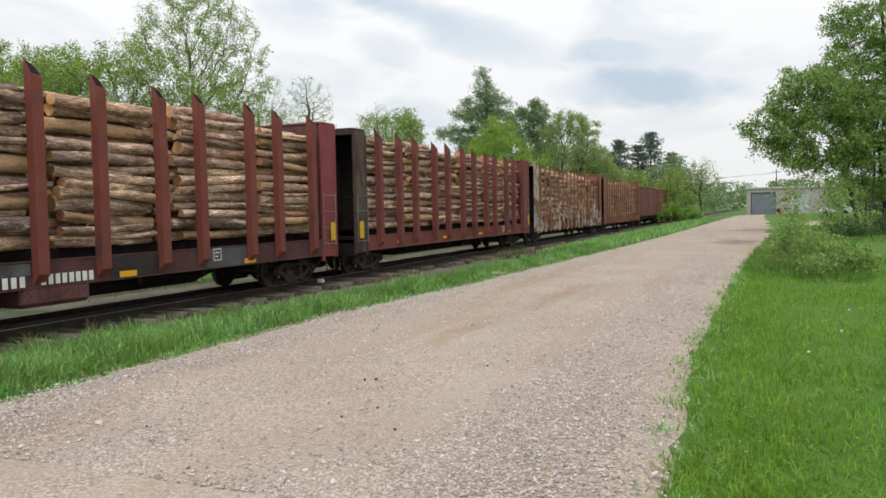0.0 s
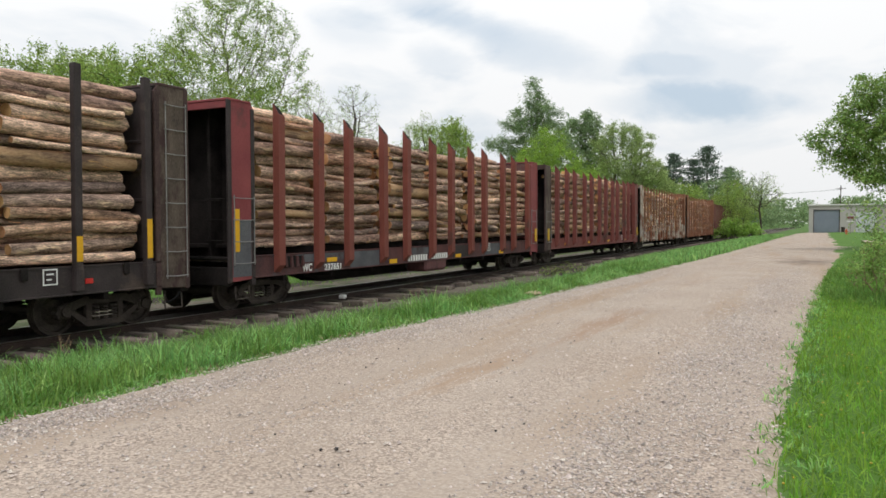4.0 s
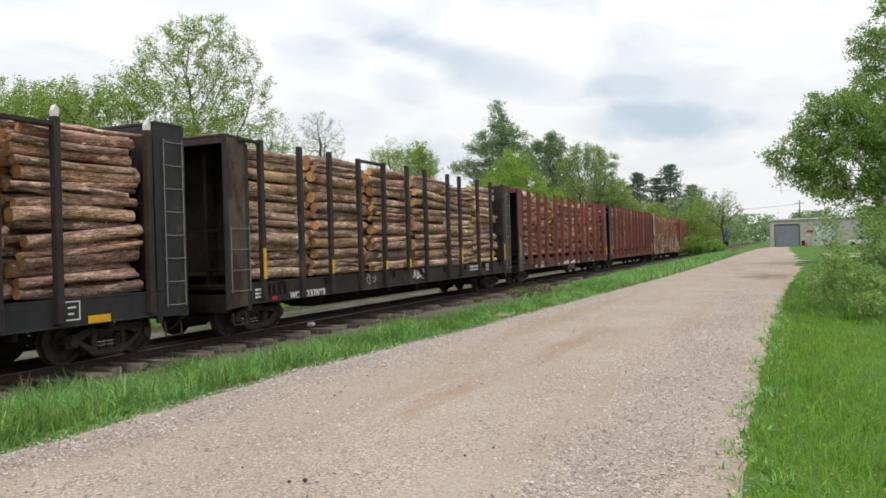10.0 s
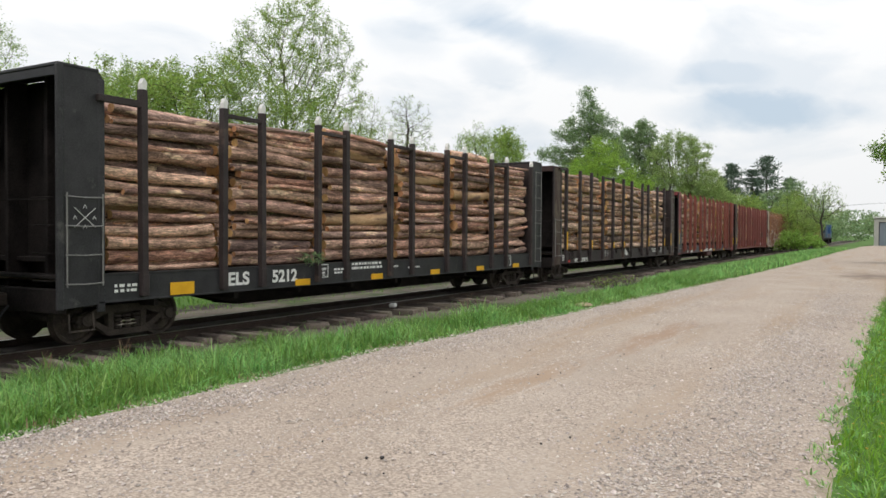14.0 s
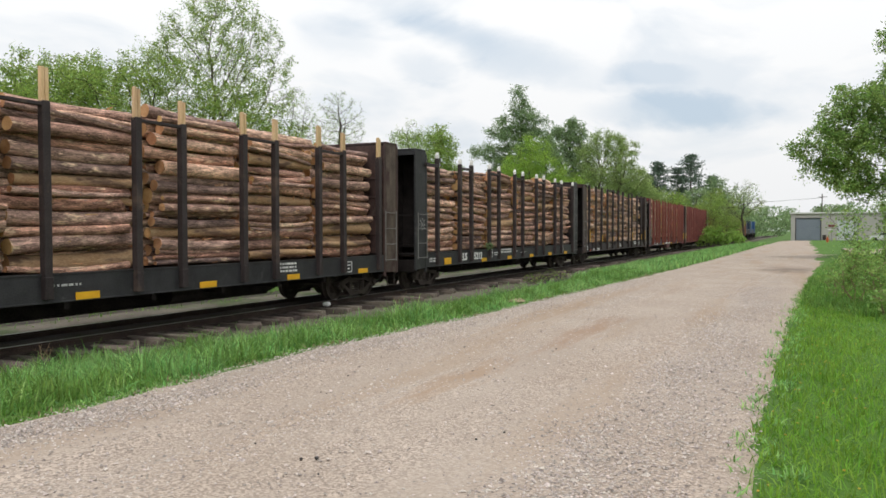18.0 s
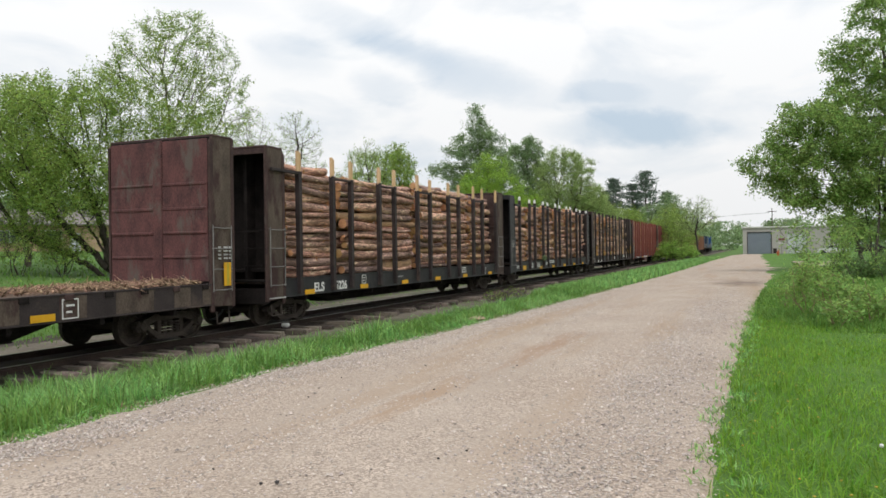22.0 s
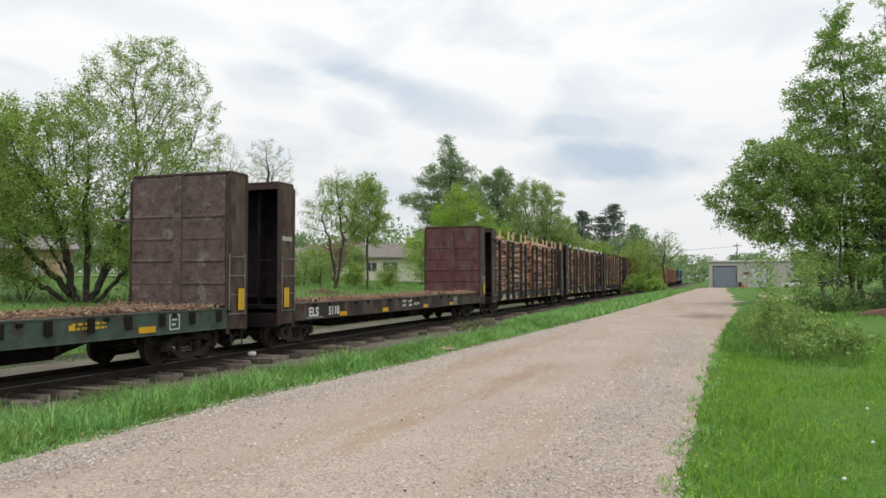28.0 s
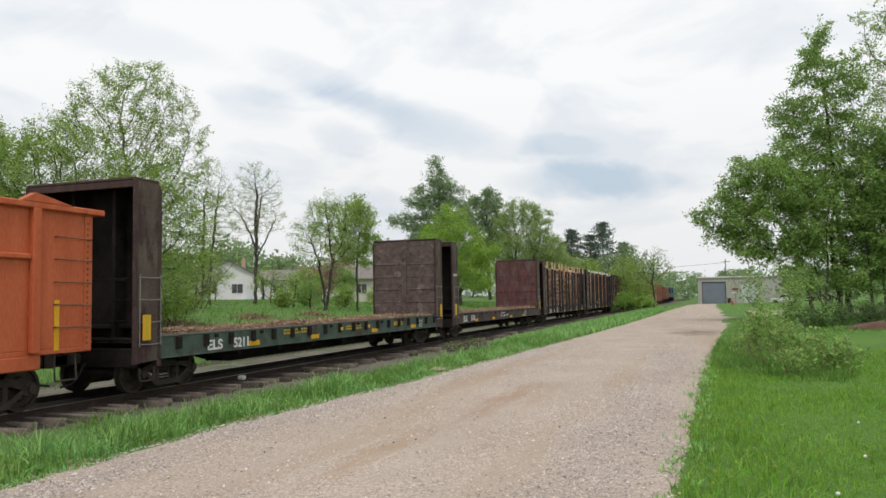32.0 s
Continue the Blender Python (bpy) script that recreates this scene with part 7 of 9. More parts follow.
def pine(at, height, spread, seed):
    """A ragged white pine: whorls of level limbs that carry tufts of needles."""
    rng = random.Random(seed)
    top = thing("pine_tree", "dark green ragged pine above the far treeline", "tree", "pines", at=pose(*at))
    s = Shape().tube((0, 0, -0.2), (0, 0, height * 0.98), 0.35, 0.05, 7)
    tips = []
    z = height * 0.10
    while z < height * 0.985:
        u = z / height
        reach = spread * (1.0 - u) ** 0.62 * rng.uniform(0.6, 1.1) + 0.15
        k = rng.randint(4, 6)
        a0 = rng.uniform(0, 6.28)
        for i in range(k):
            a = a0 + 6.28 * i / k + rng.uniform(-0.4, 0.4)
            r = reach * rng.uniform(0.45, 1.1)
            b = Vector((math.cos(a) * r, math.sin(a) * r, z + r * rng.uniform(0.10, 0.45)))
            s.tube((0, 0, z), b, 0.06, 0.02, 4, caps=False)
            for m in range(6):
                f = 0.35 + 0.65 * (m + rng.random()) / 6
                tips.append(Vector((0, 0, z)).lerp(b, f) + Vector((0, 0, 0.18 * f)))
        z += rng.uniform(0.75, 1.25)
    part("trunk", s, DARKBARK, top)
    g = np.random.default_rng(seed)
    P = np.array([t[:] for t in tips])
    n = 5200
    c = P[g.integers(0, len(P), n)]
    c = c + g.normal(0, 1, (n, 3)) * np.array([0.42, 0.42, 0.20])
    d = g.normal(0, 1, (n, 3))
    d[:, 2] = np.abs(d[:, 2]) * 0.8
    d /= np.linalg.norm(d, axis=1)[:, None]
    e = np.cross(d, g.normal(0, 1, (n, 3)))
    e /= np.linalg.norm(e, axis=1)[:, None]
    l = g.uniform(0.4, 0.9, n)[:, None]
    V = np.stack([c, c + d * l * 0.5 + e * 0.1, c + d * l, c + d * l * 0.5 - e * 0.1], 1).reshape(-1, 3)
    part("crown", sheet_mesh("crown", V, np.arange(n * 4).reshape(n, 4), [NEEDLE]), NEEDLE, top, "tufts of dark needles")


def gz(x, y):
    return float(ground_z(x, y)) - 0.05


grown_tree("spreading_tree", "low spreading willow with several leaning dark trunks", "tree", (-27.6, 27.6, gz(-27.6, 27.6)),
           ((-2.8, -3.1, 6.9, 2.5, 1.9, 1), (-1.4, -1.5, 6.5, 2.5, 2.2, 1), (-0.2, -0.2, 8.3, 1.6, 1.5, 1), (0.7, 0.6, 7.1, 1.8, 1.8, 1), (-2.3, -2.5, 4.5, 2.8, 2.1, 1.6),
            (-0.6, -0.6, 4.5, 2.7, 1.8, 1.7), (1.7, 1.6, 6.6, 1.9, 1.8, 1), (2.8, 2.6, 5.0, 1.6, 2.1, 0.9), (1.7, 1.6, 3.6, 2.2, 1.8, 1.2), (2.9, 2.6, 7.3, 1.2, 1.2, 0.8),
            (-1.9, -2.1, 3.0, 2.6, 1.3, 0.6), (2.4, 2.2, 2.3, 1.8, 1.4, 0.6), (3.6, 3.4, 4.2, 1.6, 1.8, 0.7), (-3.8, -4.4, 5.2, 2.1, 2.4, 0.9), (0.8, 0.8, 2.4, 1.8, 1.2, 0.6)), LEAF_SPRING, 108000, 0.118, 0.16,
           [[(0, 0, -0.2), (-0.9, -0.9, 1.3), (-2.1, -2.1, 3.2)], [(-0.2, -0.1, -0.2), (-0.5, -0.5, 2.0), (-0.9, -0.8, 4.2)], [(0.1, 0, -0.2), (0.1, 0.2, 2.2), (-0.1, 0.1, 4.5)],
            [(0.2, 0.2, -0.2), (0.8, 0.6, 1.9), (1.3, 1.2, 4.2)], [(0.3, 0.3, -0.2), (1.3, 1.2, 1.4), (2.3, 2.2, 2.8)], [(0.1, -0.3, -0.2), (-0.3, -0.9, 1.6), (-0.9, -1.4, 3.0)], [(0.0, 0.4, -0.2), (0.5, 1.2, 1.8), (0.8, 1.6, 3.4)], [(-0.3, -0.2, -0.2), (-1.3, -1.4, 1.0), (-3.0, -3.2, 2.2)]], 3000, 0.26, 0.27, 12, 0.22, 10, bark=DARKBARK, bear=3, narrow=0.42)
grown_tree("tall_tree", "tall airy tree with thin young foliage", "tree", (-27.7, 32.6, gz(-28, 32)),
           ((-1.0, -0.9, 12.2, 1.6, 1.5, 1), (0.2, 0.1, 12.2, 1.3, 1.8, 1), (-0.5, -0.4, 10.3, 2.1, 1.6, 1), (0.9, 0.8, 10.4, 1.1, 1.3, 0.8), (0.1, 0.1, 8.4, 1.9, 1.6, 0.8),
            (1.4, 1.1, 7.7, 1.3, 1.6, 0.8), (-1.6, -1.4, 10.8, 1.3, 1.1, 0.9), (-2.6, -2.3, 10.2, 1.2, 1.0, 1), (-2.4, -2.1, 11.6, 0.8, 0.8, 1.2), (1.9, 1.5, 10.0, 1.1, 1.2, 1), (1.2, 1.0, 11.8, 0.9, 1.0, 1.2), (1.2, 1.0, 5.9, 1.3, 1.6, 0.6), (2.4, 1.9, 8.3, 0.9, 0.7, 0.5), (2.6, 2.1, 6.6, 0.9, 0.9, 0.5)), LEAF_SPRING, 25000, 0.105, 0.10,
           [[(0, 0, -0.2), (-0.2, -0.2, 3.0), (0.2, 0.1, 5.6)], [(-0.1, 0.1, -0.2), (-0.5, -0.4, 3.4), (-0.9, -0.8, 6.6)]], 1300, 0.28, 0.28, 5, 0.15, 6, bear=2)
grown_tree("tall_tree", "tall airy tree with thin young foliage", "tree", (-44.0, 23.8, gz(-44, 23.8)),
           ((0.7, 1.2, 10.6, 1.5, 2.1, 1), (0.8, 1.4, 8.7, 1.9, 1.9, 1), (-0.1, -0.2, 9.1, 1.9, 2.7, 1), (0.3, 0.5, 11.4, 1.5, 1.9, 1)), LEAF_PALE, 6000, 0.12, 0.2, None, 500, 0.4, 0.45, 8, 0.2, 6)
grown_tree("leafy_tree", "rounded green tree behind the track", "tree", (-35.4, 29.2, gz(-35.4, 29.2)),
           ((0.2, -0.1, 8.6, 2.4, 1.6, 1), (1.5, 1.3, 8.9, 1.4, 1.6, 1), (-1.0, -1.7, 8.3, 2.1, 1.7, 1), (-2.1, -3.2, 7.3, 2.4, 2.4, 1), (0.2, 0.2, 5.8, 2.4, 1.6, 0.8), (-1.6, -2.0, 5.0, 2.6, 1.6, 0.8)),
           LEAF_SPRING, 32000, 0.14, 0.15, None, 800, 0.4, 0.45, 9, 0.2, 8)
grown_tree("leafy_tree", "green tree at the edge of the lawn", "tree", (-40.0, 22.0, gz(-40, 22)),
           ((0, 0, 7.0, 3.0, 2.2, 1), (-2.0, -2.0, 6.0, 2.6, 2.4, 1), (1.8, 1.6, 5.6, 2.4, 2.0, 1), (-4.0, -4.0, 6.5, 3.0, 2.4, 1)), LEAF_SPRING, 20000, 0.17, 0.16, None, 600, 0.45, 0.5, 10, 0.25, 8)
grown_tree("bare_tree", "almost bare tree with dark rounded branches", "tree", (-45.0, 69.7, gz(-45, 69.7)),
           ((0.1, 0, 11.0, 3.0, 4.4, 1), (0.0, 0, 9.4, 3.5, 2.6, 0.7)), LEAF_PALE, 6500, 0.115, 0.18, [[(0, 0, -0.2), (0.0, 0, 3.4), (0.1, 0.1, 6.0), (-0.1, 0.2, 9.0), (0.2, 0.1, 12.5)], [(0.05, 0.05, 4.8), (1.0, 0.4, 6.8), (1.9, 0.8, 9.0)], [(0.05, 0.05, 5.4), (-0.9, 0.4, 7.6), (-1.7, -0.5, 9.6)], [(0.0, 0.1, 6.8), (0.7, -0.5, 9.0), (1.2, -0.8, 11.0)]], 1500, 0.32, 0.40, 21, 0.12, 3,
           bark=DARKBARK, group="bare trees", tip_r=0.009)
grown_tree("bare_tree", "slim half-bare tree with a few young leaves", "tree", (-45.2, 61.1, gz(-45, 61)),
           ((0.2, 0.2, 10.4, 1.7, 3.2, 1), (-0.2, -0.1, 7.0, 1.9, 2.4, 0.8)), LEAF_PALE, 2600, 0.12, 0.13, [[(0, 0, -0.2), (0.1, 0, 4.4), (0.0, 0.1, 10.5)]], 620, 0.36, 0.42, 22, 0.2, 4, bark=DARKBARK, group="bare trees", tip_r=0.009)
grown_tree("bare_tree", "slim half-bare tree with a few young leaves", "tree", (-44.9, 61.7, gz(-44.9, 61.7)),
           ((0.6, 0.6, 10.2, 1.7, 3.2, 1), (0.8, 0.8, 7.0, 1.9, 2.2, 0.8)), LEAF_PALE, 2600, 0.12, 0.13, [[(0, 0, -0.2), (0.1, 0.1, 4.6), (0.6, 0.5, 10.4)]], 620, 0.36, 0.42, 23, 0.2, 4, bark=DARKBARK, group="bare trees", tip_r=0.009)
grown_tree("young_tree", "young tree with forked dark trunk and thin leaves", "tree", (-29.9, 56.6, gz(-29.9, 56.6)),
           ((-1.0, -0.5, 6.1, 2.0, 1.9, 1), (0.1, 0.1, 8.4, 1.7, 1.7, 1), (1.2, 0.6, 5.8, 1.7, 1.9, 1), (-0.3, -0.2, 4.4, 1.9, 1.2, 0.4)), LEAF_PALE, 8500, 0.115, 0.12,
           [[(0, 0, -0.2), (-0.1, 0, 1.6), (-0.5, -0.2, 4.2)], [(0.05, 0, -0.2), (0.25, 0.1, 1.6), (0.6, 0.3, 4.6)]], 620, 0.32, 0.4, 24, 0.2, 7, bark=DARKBARK, group="young trees", tip_r=0.011)
grown_tree("young_tree", "slender young tree with fresh leaves", "tree", (-28.0, 58.7, gz(-28, 58.7)),
           ((-0.0, -0.0, 7.6, 1.5, 1.9, 1), (0.5, 0.2, 5.7, 1.4, 2.0, 1), (-0.8, -0.4, 5.4, 1.1, 1.7, 0.8), (0.1, 0, 9.0, 1.1, 1.2, 1)), LEAF_SPRING, 12000, 0.13, 0.09, None, 420, 0.32, 0.4, 25, 0.2, 7, bark=DARKBARK, group="young trees", tip_r=0.011)
tree("leafy_shrub", "thin olive willow shrub behind the bank", "shrub", (-35.5, 46.8, gz(-35.5, 46.8)), 4.6, 1.6, 0.07, LEAF_SPRING, 3000, 0.13, 0.1, 3, (9, 5, 3), 0.7, 5, 26, scatter=0.3)
tree("leafy_shrub", "thin olive willow shrub behind the bank", "shrub", (-38.5, 52.0, gz(-38.5, 52)), 5.0, 1.7, 0.07, LEAF_SPRING, 3000, 0.14, 0.1, 3, (9, 5, 3), 0.7, 5, 27, scatter=0.3)
tree("garden_tree", "small green garden tree before the houses", "tree", (-44.0, 78.0, gz(-44, 78)), 3.4, 1.6, 0.1, LEAF_SPRING, 3500, 0.2, 0.2, 2, (12, 7), 0.6, 2, 28, scatter=0.34)
tree("flowering_shrub", "small tree in dull pink blossom", "tree", (-46.0, 87.0, gz(-46, 87)), 5.4, 2.6, 0.14, LEAF_PINK, 5200, 0.2, 0.2, 2, (12, 7), 0.6, 3, 29, scatter=0.34)
for k, (x, y, h) in enumerate(((-26.0, 29.4, 2.4), (-25.0, 31.2, 2.0), (-28.9, 25.6, 2.4), (-26.6, 34.0, 2.2), (-30.0, 24.2, 2.8))):
    fan = [[(0.1 * math.cos(a), 0.1 * math.sin(a), -0.1), (h * 0.2 * math.cos(a), h * 0.2 * math.sin(a), h * 0.4)] for a in (0.2 + k, 1.4 + k, 2.7 + k, 4.0 + k, 5.2 + k)]
    grown_tree("leafy_shrub", "thin twiggy willow shrub on the bank", "shrub", (x, y, gz(x, y)), ((0, 0, h * 0.72, h * 0.40, h * 0.28, 1), (-h * 0.3, 0.2, h * 0.5, h * 0.3, h * 0.3, 1), (h * 0.3, -0.2, h * 0.48, h * 0.3, h * 0.3, 1)),
               LEAF_SPRING, 3600, 0.10, 0.03, fan, 420, 0.2, 0.24, 180 + k, 0.18, 6, 0.42, DARKBARK, "willow shrubs", 2, 0.006)
for k, (x, y, h) in enumerate(((-38.0, 68.0, 2.2), (-33.0, 66.0, 2.2), (-36.0, 60.0, 1.4), (-31.0, 70.0, 2.4))):
    tree("garden_shrub", "green shrub on the lawn before the houses", "shrub", (x, y, gz(x, y)), h * 0.8, 1.0, 0.05, LEAF_SPRING, 2600, 0.16, 0.1, 2, (9, 6), 0.7, 4, 160 + k, scatter=0.25, group="garden shrubs", lobes=(0.3, h, 1.5, 0), share=0.5)
for k, (x, y, h, m) in enumerate(((-42.1, 68.0, 4.2, LEAF_SPRING), (-36.1, 62.3, 3.4, LEAF_PALE), (-41.3, 74.3, 4.6, LEAF_SPRING), (-48.8, 63.4, 4.4, LEAF_PALE), (-53.0, 74.0, 5.0, LEAF_SPRING), (-33.5, 60.5, 2.6, LEAF_DENSE))):
    grown_tree("garden_tree", "small light green garden tree before the houses", "tree", (x, y, gz(x, y)), ((0, 0, h * 0.68, h * 0.34, h * 0.28, 1), (-h * 0.28, 0, h * 0.5, h * 0.24, h * 0.24, 1), (h * 0.28, 0, h * 0.52, h * 0.24, h * 0.22, 1)),
               m, 2200, 0.13, 0.08, None, 220, 0.3, 0.34, 170 + k, 0.2, 7, 0.5, DARKBARK, "garden trees", 2, 0.01)
tree("garden_tree", "green tree beside the cream house", "tree", (-42.0, 84.0, gz(-42, 84)), 4.0, 1.6, 0.1, LEAF_DENSE, 3600, 0.2, 0.2, 2, (12, 7), 0.6, 2, 30, scatter=0.34)

grown_tree("poplar", "tall green poplar beyond the track", "tree", (-36.5, 104.0, 1.8),
           ((-0.1, -0.0, 18.6, 1.6, 2.2, 2.4), (0.0, 0.0, 15.9, 2.9, 2.4, 1.5), (-2.1, -0.8, 13.8, 2.9, 2.0, 1.4), (1.5, 0.5, 13.8, 2.6, 2.3, 1.3), (-3.8, -1.4, 11.1, 3.6, 1.3, 1.5),
            (0.2, 0.1, 10.6, 4.2, 2.3, 1.3), (2.9, 1.0, 10.6, 2.7, 2.5, 1.2), (-0.2, -0.1, 6.6, 5.4, 3.3, 1), (-2.0, -0.7, 9.4, 3.2, 1.8, 1.2), (1.0, 0.3, 12.6, 2.6, 1.6, 1.3)), LEAF_DARK, 76000, 0.21, 0.3,
           [[(0, 0, -0.2), (0, 0, 6), (0, 0, 17)]], 1100, 0.55, 0.65, 41, 0.42, 12, bark=DARKBARK, tip_r=0.02)
grown_tree("leafy_tree", "dark green tree beyond the willows", "tree", (-35.0, 125.0, 1.6),
           ((-0.0, -0.0, 16.1, 2.4, 2.8, 1), (-2.3, -0.7, 14.0, 2.6, 3.3, 1), (0.8, 0.2, 12.0, 2.8, 3.3, 1), (-1.1, -0.3, 8.3, 3.7, 3.3, 1)), LEAF_DARK, 26000, 0.31, 0.3, None, 560, 0.6, 0.7, 44, 0.35, 12, tip_r=0.02)
grown_tree("willow", "lime green willow beyond the track", "tree", (-29.3, 91.0, 0.9),
           ((-0.7, -0.2, 10.8, 1.9, 2.0, 1), (-2.5, -0.9, 8.4, 2.5, 2.0, 1), (0.1, 0.0, 8.1, 2.5, 2.2, 1), (2.4, 0.7, 6.8, 2.5, 1.7, 1), (-2.3, -0.8, 4.9, 3.6, 2.5, 1), (1.3, 0.4, 3.7, 3.2, 2.5, 1)),
           LEAF_LIME, 50000, 0.20, 0.22, None, 700, 0.5, 0.6, 42, 0.36, 8, narrow=0.35, hang=0.6, tip_r=0.012)
grown_tree("leafy_tree", "rounded olive tree with thin foliage", "tree", (-28.6, 121.7, 1.2),
           ((0.1, 0.0, 14.5, 3.0, 2.3, 1), (-2.1, -0.5, 12.3, 2.8, 3.6, 0.8), (2.0, 0.5, 12.2, 3.4, 3.6, 1), (0.4, 0.1, 8.6, 4.7, 3.6, 0.9), (3.8, 0.8, 8.0, 3.4, 3.4, 0.9)), LEAF_PALE, 40000, 0.22, 0.32,
           [[(0, 0, -0.2), (-0.6, 0, 4.5)], [(0.2, 0, -0.2), (0.9, 0.2, 4.5)]], 1000, 0.55, 0.6, 45, 0.34, 8, tip_r=0.022)
grown_tree("leafy_tree", "rounded olive tree with thin foliage", "tree", (-26.8, 130.0, 1.0),
           ((1.4, 0.3, 8.2, 3.4, 2.4, 1), (-0.5, -0.1, 5.9, 4.0, 3.4, 1), (3.2, 0.6, 5.8, 3.4, 2.8, 1)), LEAF_PALE, 20000, 0.25, 0.25, None, 420, 0.6, 0.7, 46, 0.4, 8, tip_r=0.02)
grown_tree("leafy_tree", "green tree beyond the empty lots", "tree", (-56.2, 113.5, 2.2),
           ((-2.6, -1.2, 14.4, 2.9, 1.7, 1), (0.7, 0.4, 14.8, 3.4, 1.7, 1), (2.4, 1.2, 12.5, 2.9, 2.4, 1), (-1.4, -0.7, 11.6, 4.3, 2.4, 1), (0.5, 0.2, 8.0, 4.0, 2.6, 0.8)), LEAF_SPRING, 12000, 0.26, 0.3, None, 500, 0.6, 0.7, 47, 0.4, 9, tip_r=0.02)
tree("willow", "low lime green willow beyond the track", "tree", (-32.0, 84.0, 1.0), 5.2, 2.2, 0.2, LEAF_LIME, 8000, 0.22, 0.08, 3, (14, 5, 4), 0.7, 3, 43, droop=0.4, scatter=0.35, lobes=(0.4, 6.4, 4.0, 0), share=0.8)
for k, (x, y, h, r) in enumerate(((-33.2, 197.4, 18.4, 8.6), (-25.4, 198.3, 19.8, 9.6), (-29.2, 203.0, 17.6, 7.6), (-36.8, 206.0, 15.2, 6.4), (-21.0, 205.0, 14.5, 6.4))):
    pine((x, y, 0.6), h, r, 60 + k)
for k, (x, y, h, r, m) in enumerate(((-18.6, 189.0, 13.8, 4.6, LEAF_DARK), (-21.5, 176.0, 10.5, 5.0, LEAF_DARK), (-17.0, 215.0, 12.5, 6.0, LEAF_DARK), (-40.0, 190.0, 13.0, 6.0, LEAF_DARK), (-46, 175, 14, 6, LEAF_SPRING), (-24, 160, 9, 5, LEAF_SPRING), (-58, 190, 14, 7, LEAF_DARK))):
    tree("leafy_tree", "dense dark green tree in the far woods", "tree", (x, y, 0.5), h * 0.85, r * 0.6, 0.3, m, 6000, 0.42, 0.1, 3, (14, 5, 3), 0.6, 1, 70 + k, scatter=0.5, group="far woods", lobes=(0.8, h, r, 0), share=0.85)

# hedge of brush where the road meets the track, ahead
grown_tree("brush", "thin green brush beside the track", "shrub", (-9.4, 104.6, -0.3), ((-0.4, -0.0, 6.2, 1.9, 1.4, 1), (-1.5, -0.1, 4.1, 2.4, 2.2, 1), (0.5, 0.0, 3.6, 2.4, 2.2, 1), (-0.6, 0, 1.8, 2.2, 1.4, 0.8)),
           LEAF_SPRING, 12000, 0.17, 0.12, [[(0.08 * k - 0.08, 0.05 * k, -0.2), (0.8 * k - 0.8, 0.1, 2.0)] for k in range(3)], 420, 0.4, 0.5, 81, 0.28, 8, narrow=0.4, tip_r=0.014)
grown_tree("brush", "thin green brush beside the track", "shrub", (-11.0, 112.0, -0.3), ((0, 0, 5.2, 2.4, 1.8, 1), (-1.4, 0.4, 3.4, 2.6, 2.2, 1), (1.4, 0, 3.2, 2.4, 2.0, 1)),
           LEAF_SPRING, 8000, 0.19, 0.12, [[(0.08 * k - 0.08, 0.05 * k, -0.2), (0.8 * k - 0.8, 0.1, 2.0)] for k in range(3)], 320, 0.45, 0.55, 82, 0.3, 8, narrow=0.4, tip_r=0.014)
grown_tree("sapling", "half-bare sapling with a leaning slim trunk", "tree", (-6.7, 99.8, -0.1), ((-0.0, -0.0, 6.6, 1.7, 1.4, 1), (0.9, 0.1, 5.0, 1.8, 1.7, 1), (-0.9, -0.1, 4.7, 1.8, 2.0, 1)),
           LEAF_PALE, 2800, 0.15, 0.12, [[(0, 0, -0.2), (0.2, 0, 2.4)]], 420, 0.36, 0.42, 83, 0.2, 4, bark=DARKBARK, tip_r=0.016)
for k, (x, y, h) in enumerate(((-9.0, 94.6, 2.6), (-7.6, 95.5, 2.2), (-10.2, 96.0, 2.4))):
    fan = [[(0.1 * math.cos(a), 0.1 * math.sin(a), -0.1), (h * 0.22 * math.cos(a), h * 0.22 * math.sin(a), h * 0.45)] for a in (0.5 + k, 2.0 + k, 3.4 + k, 4.9 + k)]
    grown_tree("bright_shrub", "bright yellow-green leafy shrub", "shrub", (x, y, -0.35), ((0, 0, h * 0.7, h * 0.34, h * 0.28, 1), (-h * 0.35, 0, h * 0.42, h * 0.28, h * 0.26, 1), (h * 0.35, 0, h * 0.45, h * 0.3, h * 0.26, 1), (0.2, 0, h * 0.95, h * 0.14, h * 0.14, 3)),
               LEAF_BRIGHT, 1500, 0.20, 0.03, fan, 200, 0.26, 0.3, 84 + k, 0.12, 6, 0.65, TRUNK, "bright shrubs", 2, 0.008)


